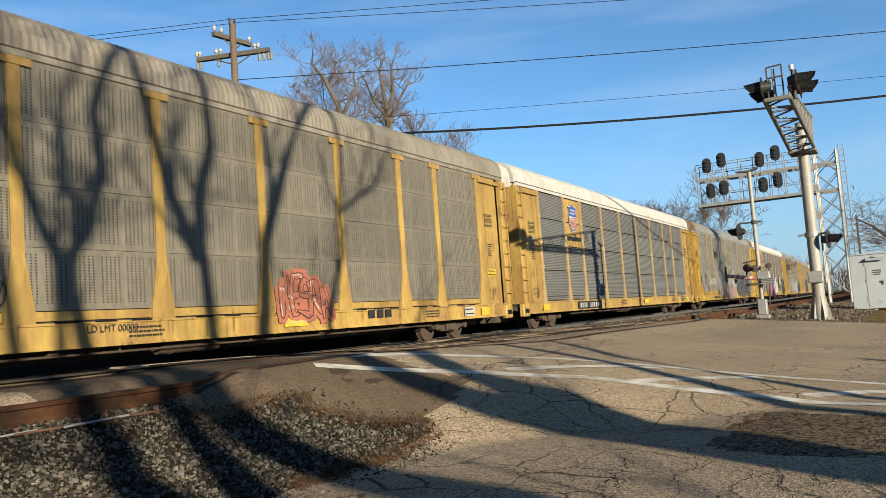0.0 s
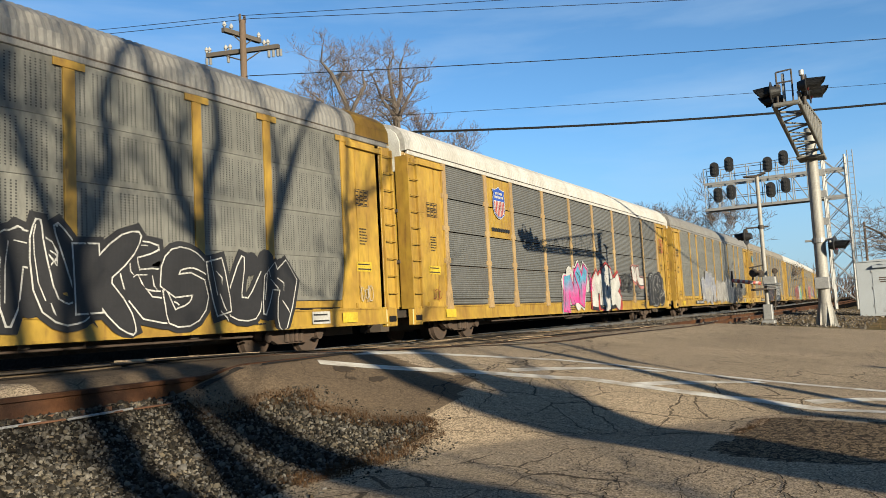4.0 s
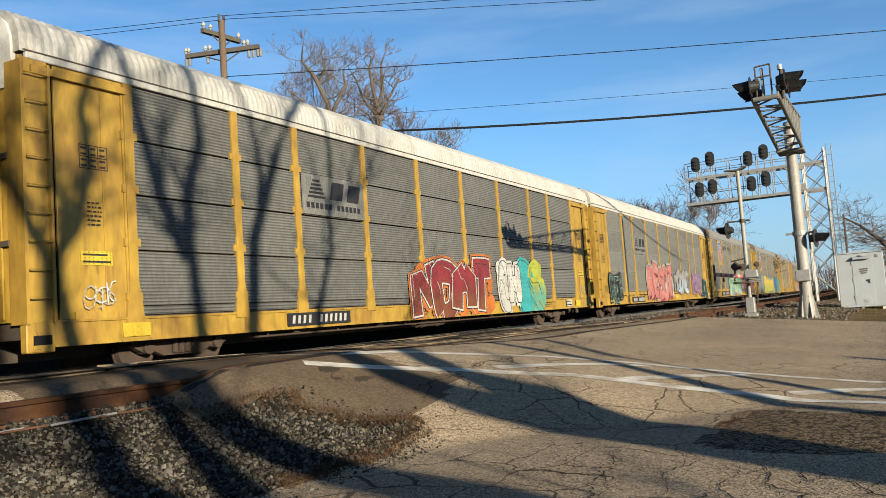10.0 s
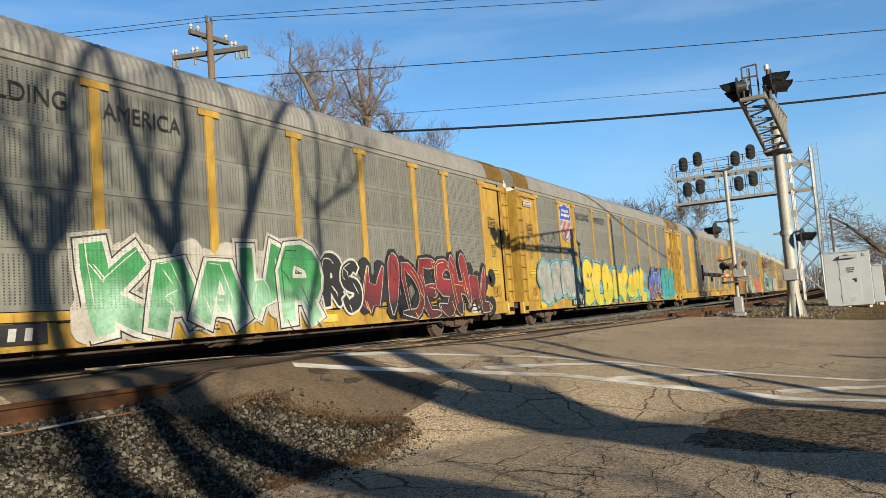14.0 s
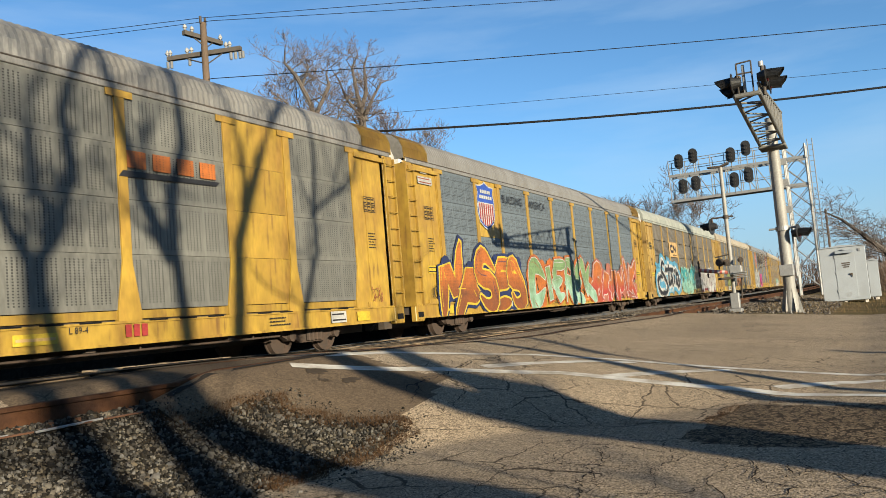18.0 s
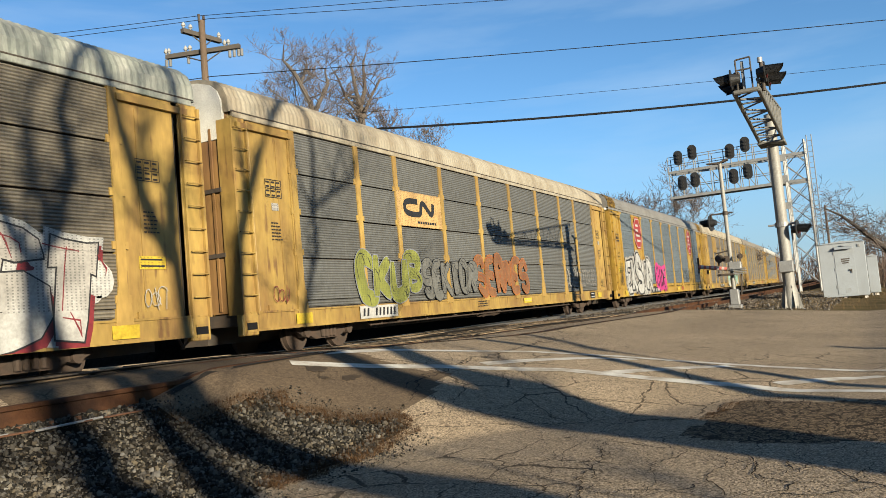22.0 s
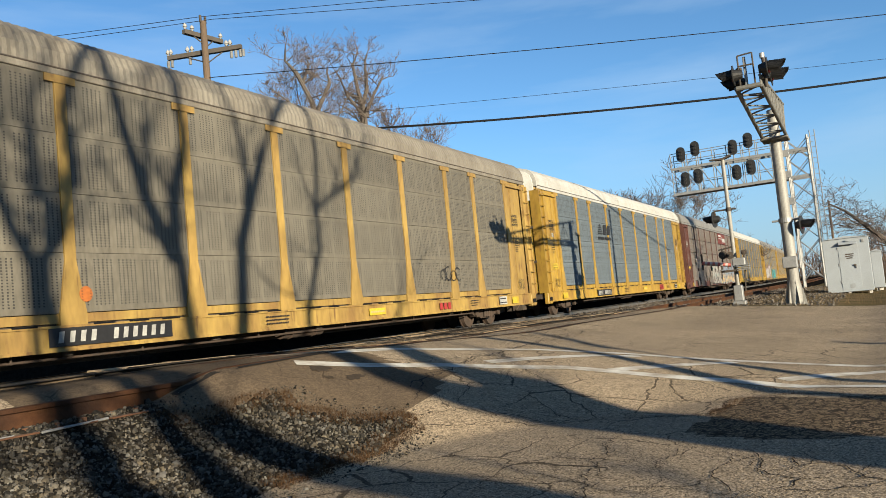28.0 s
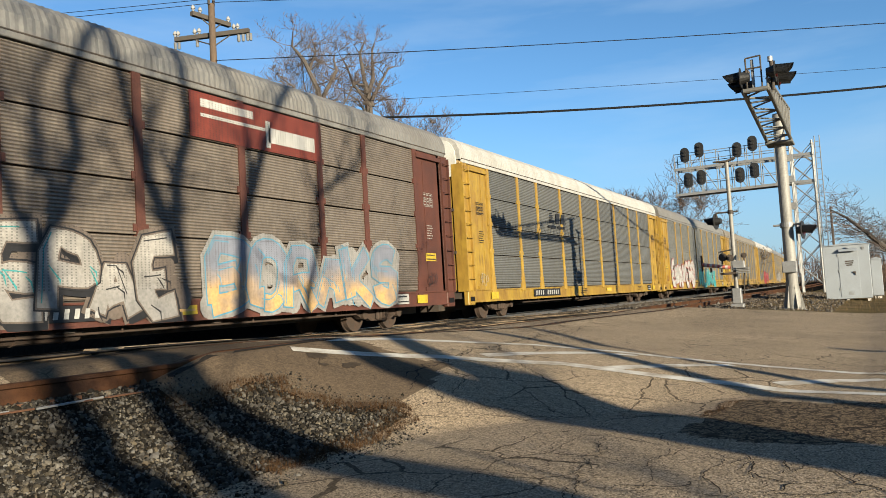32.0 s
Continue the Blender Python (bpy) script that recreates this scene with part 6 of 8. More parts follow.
street_tree((-3.8, SY, -0.5), (
    ([(-3.8, -0.7), (-3.83, 2.0), (-3.9, 2.67), (-4.05, 3.0), (-4.25, 3.6), (-4.45, 5.2), (-4.45, 6.8)], 0.22),
    ([(-4.45, 6.6), (-4.9, 7.5), (-5.2, 8.7), (-5.5, 9.6), (-6.1, 11.2)], 0.15),
    ([(-4.45, 6.6), (-4.2, 7.8), (-4.3, 9.3), (-4.1, 10.6)], 0.10),
), 9, "bare street tree behind the viewpoint")
street_tree((-4.5, SY - 0.4, -0.5), (
    ([(-4.5, -0.7), (-4.55, 2.0), (-4.72, 2.78), (-4.95, 3.0), (-5.1, 3.3), (-5.25, 3.6), (-5.4, 5.2), (-5.6, 6.6), (-6.2, 8.6), (-6.3, 10.6)], 0.21),
), 15, "bare street tree behind the viewpoint")
street_tree((-7.4, SY - 0.5, -0.5), (
    ([(-7.4, -0.7), (-7.2, 2.5), (-7.0, 5.5), (-6.8, 7.5)], 0.25),
    ([(-6.8, 7.3), (-6.2, 8.6), (-5.9, 10.2), (-6.0, 11.6)], 0.14),
    ([(-6.8, 7.3), (-7.5, 8.8), (-8.0, 10.5)], 0.14),
), 13, "bare street tree behind the viewpoint")
# Unseen post, added to cast the short shadow at the road's right.
shadow_post = thing("unseen_shadow_post", pose(7.85, SY, -0.5), "unseen short post added behind the viewpoint to cast a road shadow", "post")
bm = bmn()
rod(bm, (0, 0, -0.3), (0, 0, 2.4), 0.11, 0.09, 10)
part("post", bm, POLE_WOOD, shadow_post)
back_pole = thing("roadside_pole", pose(28.3, -9.6, -0.5), "wooden utility pole at the roadside behind the viewpoint", "utility pole")
bm = bmn()
rod(bm, (0, 0, -0.3), (0, 0, 10.6), 0.15, 0.11, 12)
part("pole", bm, POLE_WOOD, back_pole)
# ---- paint on the cars: emblems, number boards, lettering and graffiti ----
PAINTS = {}


def paint(name, colour, rough=0.6):
    """Sprayed colour: blotchy, and broken by the holes and seams of the screen that it lies on."""
    if name not in PAINTS:
        m = mat("spray_" + name, colour, rough, mix=tuple(c * 0.6 for c in colour), scale=1.7, amount=0.75, grain=18, bump=0)
        n, l = m.node_tree.nodes, m.node_tree.links
        b = n["Principled BSDF"]
        src = b.inputs["Base Color"].links[0].from_socket
        co, sep = n.new("ShaderNodeTexCoord"), n.new("ShaderNodeSeparateXYZ")
        l.new(co.outputs["Object"], sep.inputs[0])

        def op(kind, a, c=None):
            q = n.new("ShaderNodeMath")
            q.operation = kind
            for i, v in enumerate((a, c)):
                if isinstance(v, (int, float)):
                    q.inputs[i].default_value = v
                elif v is not None:
                    l.new(v, q.inputs[i])
            return q.outputs[0]

        fx = op("ABSOLUTE", op("SUBTRACT", op("FRACT", op("MULTIPLY", sep.outputs["X"], 11.5)), 0.5))
        fz = op("ABSOLUTE", op("SUBTRACT", op("FRACT", op("MULTIPLY", sep.outputs["Z"], 21.0)), 0.5))
        hole = op("MULTIPLY", op("LESS_THAN", fx, 0.19), op("LESS_THAN", fz, 0.24))
        blank = op("GREATER_THAN", op("FRACT", op("MULTIPLY", sep.outputs["X"], 1.917)), 0.17)
        seam = op("LESS_THAN", op("FRACT", op("SUBTRACT", sep.outputs["Z"], 0.19)), 0.012)
        dark = op("MULTIPLY", op("MAXIMUM", op("MULTIPLY", hole, blank), seam), op("MULTIPLY", op("GREATER_THAN", sep.outputs["Z"], 1.2), 0.5))
        mx = n.new("ShaderNodeMix")
        mx.data_type = "RGBA"
        l.new(dark, mx.inputs["Factor"]), l.new(src, mx.inputs["A"])
        mx.inputs["B"].default_value = (0.012, 0.012, 0.013, 1)
        l.new(mx.outputs["Result"], b.inputs["Base Color"])
        PAINTS[name] = m
    return PAINTS[name]


COLOURS = {
    "white": (0.27, 0.27, 0.262), "offwhite": (0.22, 0.21, 0.195), "black": (0.00936, 0.00936, 0.0109), "red": (0.2, 0.02, 0.018), "wine": (0.117, 0.0117, 0.0156),
    "pink": (0.26, 0.1, 0.088), "magenta": (0.328, 0.0234, 0.133), "purple": (0.0936, 0.0468, 0.133), "blue": (0.0156, 0.0468, 0.234), "sky": (0.05, 0.17, 0.26),
    "teal": (0.02, 0.17, 0.18), "mint": (0.15, 0.25, 0.195), "green": (0.0234, 0.133, 0.0468), "lime": (0.2, 0.22, 0.025), "yellow": (0.33, 0.235, 0.018),
    "orange": (0.25, 0.075, 0.014), "rustred": (0.172, 0.0351, 0.00936), "navy": (0.00936, 0.0156, 0.0546), "grey": (0.156, 0.156, 0.156), "paleblue": (0.195, 0.265, 0.343),
    "olive": (0.13, 0.14, 0.03), "clay": (0.135, 0.062, 0.026), "umber": (0.1, 0.081, 0.067), "galv": (0.085, 0.085, 0.079), "leaf": (0.1, 0.16, 0.07), "slate": (0.135, 0.145, 0.18), "soot": (0.09, 0.072, 0.06), "haze": (0.17, 0.165, 0.16), "brick": (0.2, 0.07, 0.045), "brown": (0.085, 0.03, 0.012), "board": (0.101, 0.101, 0.0975), "signbrown": (0.101, 0.0195, 0.0117), "cream": (0.328, 0.211, 0.0858),
}


def col(c):
    return paint(c, COLOURS[c])


STROKES = {
    "A": "002640|1232", "B": "0006364533|0333|3342413000", "C": "4536160501103041", "D": "00062644422000", "E": "46060040|0333", "F": "000646|0333",
    "H": "0006|4046|0343", "I": "2026", "K": "0006|460340", "L": "060040", "M": "0006234640", "N": "00064046", "O": "103041453616050110",
    "P": "00063645433303", "R": "00063645433303|2340", "S": "45361605034341301001", "T": "0646|2620", "U": "060110304146", "V": "062046",
    "W": "0610243046", "X": "0046|0640", "Y": "0623|462320", "Z": "06460040", "G": "453616050110304343|2343",
}


def strokes(word, x0, x1, z0, z1, rng, wild=0.12):
    """Letter-like strokes that fill a box: for each letter, lists of (x, z)."""
    out, n = [], len(word)
    cell = (x1 - x0) / n
    for i, ch in enumerate(word):
        cx, lean, grow_z, dz = x0 + cell * (i + 0.5), rng.uniform(-wild, wild), rng.uniform(0.88, 1.05), rng.uniform(-0.05, 0.05) * (z1 - z0)
        w, h = cell * 0.80, (z1 - z0) * 0.80 * grow_z
        letter = []
        out.append(letter)
        for line in STROKES[ch].split("|"):
            pts = []
            for k in range(0, len(line), 2):
                u, v = int(line[k]) / 4 - 0.5, int(line[k + 1]) / 6 - 0.5
                u, v = u + rng.uniform(-0.13, 0.13), v + rng.uniform(-0.09, 0.09)
                pts.append((cx + u * w + lean * v * h, (z0 + z1) / 2 + dz + v * h))
            letter.append(pts)
    return out


def layer(name, lines, width, y, colour, parent, rng=None, label="", wedge=0.0, swell=0.0):
    """Flat paint strokes on the car's side, y metres out from its centre line; wedge makes them uneven and angular, swell widens them all."""
    verts, faces, step = [], [], 0
    rnd = random.Random(len(lines) * 7 + int(lines[0][0][0] * 100)) if lines and lines[0] else random.Random(1)
    for pts in lines:
        ws = [width * (1 + rnd.uniform(-wedge, wedge)) + swell for _ in pts]
        for i, (px, pz) in enumerate(pts):
            o, yy = len(verts), y - 0.00025 * (step % 24)
            step += 1
            n = 5 if wedge else 10
            a0 = rnd.uniform(0, 6.3)
            verts += [(px + ws[i] * 0.52 * math.cos(a), yy, max(0.6, pz + ws[i] * 0.52 * math.sin(a))) for a in [a0 + 2 * math.pi * k / n for k in range(n)]]
            faces.append([o + k for k in range(n)])
            if i:
                qx, qz = pts[i - 1]
                d = Vector((px - qx, pz - qz))
                if d.length > 1e-6:
                    s = Vector((-d.y, d.x)).normalized() / 2
                    u, v = s * ws[i - 1], s * ws[i]
                    o, yy = len(verts), y - 0.00025 * (step % 24)
                    step += 1
                    verts += [(qx - u.x, yy, max(0.6, qz - u.y)), (px - v.x, yy, max(0.6, pz - v.y)), (px + v.x, yy, max(0.6, pz + v.y)), (qx + u.x, yy, max(0.6, qz + u.y))]
                    faces.append([o, o + 1, o + 2, o + 3])
    me = bpy.data.meshes.new(name)
    me.from_pydata(verts, [], faces)
    me.materials.append(col(colour))
    return put(name, me, parent, None, label)


def sheet(name, outline, y, colour, parent, label="", thick=0.003):
    bm = bmn()
    prism(bm, outline, "y", y, y + thick)
    return part(name, bm, col(colour) if isinstance(colour, str) else colour, parent, label)


FACE = -1.634


def fade(top, low, z0, z1):
    """Two sprayed colours that run into one another between two heights."""
    key = "fade_%s_%s_%d" % (top, low, round(z0 * 10 + z1 * 100))
    if key not in PAINTS:
        m = paint(key, COLOURS[top])
        n, l = m.node_tree.nodes, m.node_tree.links
        mx = next(k for k in n if k.type == "MIX" and not k.inputs["A"].is_linked)
        tones = [tuple(k.inputs["A"].default_value) for k in (mx,)]
        co, sep, rng_, wob, add = n.new("ShaderNodeTexCoord"), n.new("ShaderNodeSeparateXYZ"), n.new("ShaderNodeMapRange"), n.new("ShaderNodeTexNoise"), n.new("ShaderNodeMath")
        wob.inputs["Scale"].default_value = 1.4
        add.operation = "ADD"
        l.new(co.outputs["Object"], sep.inputs[0]), l.new(co.outputs["Object"], wob.inputs["Vector"])
        l.new(sep.outputs["Z"], add.inputs[0]), l.new(wob.outputs[0], add.inputs[1])
        rng_.inputs["From Min"].default_value, rng_.inputs["From Max"].default_value = z0 + 0.5, z1 + 0.5
        l.new(add.outputs[0], rng_.inputs[0])
        two = n.new("ShaderNodeMix")
        two.data_type = "RGBA"
        two.inputs["A"].default_value, two.inputs["B"].default_value = (*COLOURS[low], 1), tones[0]
        l.new(rng_.outputs[0], two.inputs["Factor"]), l.new(two.outputs["Result"], mx.inputs["A"])
    return PAINTS[key]


def rounded(pts, turns=2):
    """A broken line with its corners cut again and again; the ends stay."""
    for _ in range(turns):
        out = [pts[0]]
        for (ax, az), (bx, bz) in zip(pts, pts[1:]):
            out += [(ax * 0.75 + bx * 0.25, az * 0.75 + bz * 0.25), (ax * 0.25 + bx * 0.75, az * 0.25 + bz * 0.75)]
        pts = out + [pts[-1]]
    return pts


def swash(name, strips, y, material, parent, label="", swell=0.0, shift=(0, 0), scale=1.0, blobs=()):
    """Brush strokes of changing width as one flat mesh: strips are lists of (x, z, width)."""
    verts, faces, step = [], [], 0
    for strip in strips:
        prev, n = None, len(strip)
        for i, (x, z, w) in enumerate(strip):
            ax, az, _ = strip[max(i - 1, 0)]
            bx, bz, _ = strip[min(i + 1, n - 1)]
            d = math.hypot(bx - ax, bz - az) or 1.0
            half = (w * scale + swell) / 2
            nx, nz = -(bz - az) / d * half, (bx - ax) / d * half
            ext = swell / 2 * (1 if i == n - 1 else -1 if i == 0 else 0)
            cx, cz = x + shift[0] + (bx - ax) / d * ext, z + shift[1] + (bz - az) / d * ext
            yy = y - 0.0001 * (step % 10)
            step += 1
            o = len(verts)
            verts += [(cx - nx, yy, max(0.58, cz - nz)), (cx + nx, yy, max(0.58, cz + nz))]
            if prev is not None:
                faces.append((prev, o, o + 1, prev + 1))
            prev = o
    for bx, bz, r in blobs:
        o, yy = len(verts), y - 0.0002 * (step % 28)
        step += 1
        verts += [(bx + r * math.cos(a), yy, max(0.58, bz + r * math.sin(a))) for a in [2 * math.pi * k / 11 for k in range(11)]]
        faces.append([o + k for k in range(11)])
    me = bpy.data.meshes.new(name)
    me.from_pydata(verts, [], faces)
    me.materials.append(material)
    return put(name, me, parent, None, label)


def brushed(letter, w, rng, wild, soft):
    """Strokes of one letter as strips: soft ones swell in the middle, wild ones run out into points."""
    out = []
    for pts in letter:
        pts = list(pts)
        if wild:
            for end in (0, -1):
                if rng.random() < 0.55:
                    (ax, az), (bx, bz) = (pts[1], pts[0]) if end == 0 else (pts[-2], pts[-1])
                    d = math.hypot(bx - ax, bz - az) or 1
                    tip = (bx + (bx - ax) / d * w * 0.9 + rng.uniform(-0.3, 0.3) * w, bz + (bz - az) / d * w * 0.9)
                    pts.insert(0, tip) if end == 0 else pts.append(tip)
        line = rounded(pts, 2 if soft else 1)
        n = len(line)
        a, b, k = rng.uniform(0.8, 1.2), rng.uniform(0.8, 1.2), rng.uniform(-0.25, 0.3)
        strip = []
        for i, (x, z) in enumerate(line):
            t = i / (n - 1)
            ww = w * (a + (b - a) * t + k * math.sin(math.pi * t))
            if wild:
                ww *= min(1, 0.12 + 3.2 * min(t, 1 - t)) if (n > 4) else 1
            elif soft:
                ww *= min(1, 0.55 + 2.2 * min(t, 1 - t))
            strip.append((x, z, ww))
        out.append(strip)
    return out


def graffiti(car, word, x0, x1, z0, z1, fill, line, cloud=None, weight=0.30, edge=0.05, seed=1, second=None, label="", wild=0.24, style="block", drop=None, rim="auto", shine="white"):
    """Spray-painted letters: a soft-edged halo, a dropped block shade, a rim, an outline, the fill, inner lines and lights. style: block, bubble or wild."""
    rng = random.Random(seed * 31 + len(word))
    over = 0.06 * (x1 - x0) / len(word)
    letters = strokes(word, x0 + over, x1 - over, z0, z1, rng, wild)
    w = weight * min((x1 - x0) / len(word), (z1 - z0) * 0.9) * 1.15
    soft, spiky, big = style == "bubble", style == "wild", weight > 0.15
    bodies = [brushed(k, w, rng, spiky, soft) for k in letters]
    parent = car
    label = label or "spray-painted graffiti"
    if cloud:
        h = z1 - z0
        blobs = []
        for k in range(int(7 * (x1 - x0))):
            f = rng.random()
            bx, bz, r = x0 + (x1 - x0) * f, z0 + h * rng.uniform(0.12, 0.88), h * rng.uniform(0.1, 0.2)
            blobs.append((bx, bz, r))
        parent = swash("graffiti", [k for b in bodies for k in b], FACE - 0.0, col(cloud), car, label, 2 * edge + 0.20, blobs=blobs)
    if rim == "auto":
        rim = "black" if line in ("white", "offwhite", "pink", "mint", "yellow", "paleblue") and big else None
    look_fill = None
    if fill:
        look_fill = fade(fill, second, z0 + 0.30 * (z1 - z0), z0 + 0.62 * (z1 - z0)) if second else col(fill)
    for i, body in enumerate(bodies):
        dy = 0.0075 * (i % 3)
        top = parent
        name, tag = ("letter", "") if cloud else ("graffiti_letter", label)
        if drop:
            o = swash(name, body, FACE - 0.0012, col(drop), parent, tag, 2 * edge + 0.02, (0.05, -0.07))
            top, name, tag = (parent, "letter_block", "") if cloud else (o, "letter_block", "")
            swash("letter_block", body, FACE - 0.0014, col(drop), top, "", 2 * edge, (0.09, -0.13))
        if rim:
            o = swash(name, body, FACE - 0.0035 - dy, col(rim), top, tag, 2 * edge + 0.06)
            top = o if top is car else top
            name, tag = "letter_outline", ""
        if line:
            o = swash(name, body, FACE - 0.0047 - dy, col(line), top, tag, 2 * edge)
            top = o if top is car else top
            name, tag = "letter_fill", ""
        if look_fill:
            o = swash(name, body, FACE - 0.0060 - dy, look_fill, top, tag)
            top = o if top is car else top
        if look_fill and big:
            ink = rng.choice((shine, shine, rim or line or "black"))
            marks = []
            for strip in body[:3]:
                n = len(strip)
                a = rng.randint(0, max(0, n // 3))
                seg = strip[a:a + max(3, n // 3)]
                if len(seg) > 2:
                    marks.append([(x - 0.26 * k, z + 0.22 * k, 0.022) for x, z, k in seg])
            for k in range(3):
                strip = rng.choice(body)
                x, z, k2 = strip[rng.randrange(len(strip))]
                marks.append([(x + rng.uniform(-0.3, 0.1) * k2, z + rng.uniform(0.0, 0.3) * k2, 0.02), (x + rng.uniform(0.1, 0.35) * k2, z - rng.uniform(0.0, 0.4) * k2, 0.035), (x + 0.3 * k2, z - 0.5 * k2, 0.01)])
            if marks:
                tagged(swash("letter_line", marks, FACE - 0.0073 - dy, col(ink), top), "thin sprayed lines and lights on a letter", kind="stuff")


def script(car, lines, x0, x1, z0, z1, width, ink, edge_ink, halo, glow):
    """Hand-drawn running script: wide strokes with a pale edge on a two-coloured cloud of spray."""
    rng = random.Random(77)
    strips = []
    for pts in lines:
        line = rounded([(x0 + (x1 - x0) * u, z0 + (z1 - z0) * v) for u, v in pts], 3)
        n = len(line)
        strips.append([(x, z, width * min(1, 0.45 + 4 * min(i, n - 1 - i) / n) * (1 + 0.12 * math.sin(i * 0.5))) for i, (x, z) in enumerate(line)])
    def dots(k, lo, hi):
        return [(rng.uniform(x0, x1), rng.uniform(z0 + 0.1, z1 - 0.2), rng.uniform(lo, hi)) for _ in range(k)]
    base = swash("graffiti", strips, FACE, col(halo), car, "black script graffiti on a blue and white cloud", 0.95, blobs=dots(30, 0.12, 0.3))
    swash("cloud_light", strips, FACE - 0.006, col(glow), base, "", 0.42)
    swash("cloud_spot", [], FACE - 0.012, col(halo), base, "", blobs=dots(26, 0.06, 0.2))
    swash("letter_rim", strips, FACE - 0.018, col(ink), base, "", 0.09)
    swash("letter_outline", strips, FACE - 0.024, col(edge_ink), base, "", 0.04)
    swash("letter_fill", strips, FACE - 0.030, col(ink), base)


def tag_scrawl(car, x0, x1, z0, z1, colour, seed, w=0.03):
    """A thin quick signature scrawl of loops that cannot be read."""
    rng = random.Random(seed)
    lines = []
    n = max(3, int((x1 - x0) / 0.28))
    for k in range(n):
        cx, cz = x0 + (x1 - x0) * (k + 0.5) / n, (z0 + z1) / 2 + rng.uniform(-0.1, 0.1) * (z1 - z0)
        rx, rz, a0, turns, lean = (x1 - x0) / n * rng.uniform(0.4, 0.75), (z1 - z0) * rng.uniform(0.28, 0.5), rng.uniform(0, 6.3), rng.uniform(0.5, 1.25), rng.uniform(-0.2, 0.3)
        lines.append([(cx + rx * math.cos(a0 + 6.28 * turns * i / 9) + lean * rz * math.sin(a0 + 6.28 * turns * i / 9), cz + rz * math.sin(a0 + 6.28 * turns * i / 9)) for i in range(10)])
        if rng.random() < 0.5:
            lines.append([(cx + rng.uniform(-rx, rx), z0), (cx + rng.uniform(-rx, rx), z1)])
    layer("scrawl", lines, w, FACE - 0.005, colour, car, label="thin illegible spray-painted scrawl")


def board(car, x0, x1, z0, z1, ground, ink, groups=(4, 6), fill_h=0.62):
    """A number board: a painted strip with plain bars for its characters."""
    b = sheet("number_board", [(x0, z0), (x1, z0), (x1, z1), (x0, z1)], FACE, ground, car, "painted number board with plain bars") if ground else None
    n = sum(groups) + 1.2 * (len(groups) - 1)
    cell, x = (x1 - x0) * 0.9 / n, x0 + (x1 - x0) * 0.05
    h = (z1 - z0) * fill_h
    for i, g in enumerate(groups):
        for k in range(g):
            lo, hi, tilt = (z0 + z1 - h) / 2, (z0 + z1 + h) / 2, h * 0.18
            sheet("number_bar", [(x + cell * 0.16, lo), (x + cell * 0.62, lo), (x + cell * 0.62 + tilt, hi), (x + cell * 0.16 + tilt, hi)], FACE - 0.005, ink, b or car, thick=0.004)
            x += cell
        x += cell * 1.2


def bars(car, x0, x1, z0, z1, ink, n=3):
    c = (x1 - x0) / n
    for k in range(n):
        bm = bmn()
        box(bm, x0 + c * (k + 0.08), FACE - 0.004, z0, x0 + c * (k + 0.8), FACE, z1)
        part("owner_mark", bm, col(ink), car)


def notice(car, x0, x1, z0, z1, ground, ink, rows=3, y=-1.622):
    b = sheet("notice", [(x0, z0), (x1, z0), (x1, z1), (x0, z1)], y, ground, car) if ground else car
    bm = bmn()
    for r in range(rows):
        z = z0 + (z1 - z0) * (r + 0.35) / rows
        box(bm, x0 + 0.06 * (x1 - x0), y - 0.004, z, x1 - (0.06 + 0.1 * (r % 2)) * (x1 - x0), y - 0.001, z + (z1 - z0) * 0.26 / rows)
    tagged(part("notice_print", bm, col(ink), b), "small printed lines", kind="stuff")


WORDS = {}


def lettering(car, text, x, z, size, ink, m=None):
    """Readable words on the side, in the built-in font."""
    if text not in WORDS:
        cu = bpy.data.curves.new("words", "FONT")
        cu.body, cu.size, cu.extrude = text, 1.0, 0.0
        tmp = new("words", cu)
        me = bpy.data.meshes.new_from_object(tmp.evaluated_get(bpy.context.evaluated_depsgraph_get()))
        bpy.data.objects.remove(tmp)
        me.materials.clear()
        me.materials.append(col(ink))
        WORDS[text] = me
    put("lettering", WORDS[text], car, (m or Matrix.Translation((x, FACE - 0.002, z))) @ Matrix.Rotation(math.pi / 2, 4, "X") @ Matrix.Diagonal((size, size, size, 1)), material=col(ink))


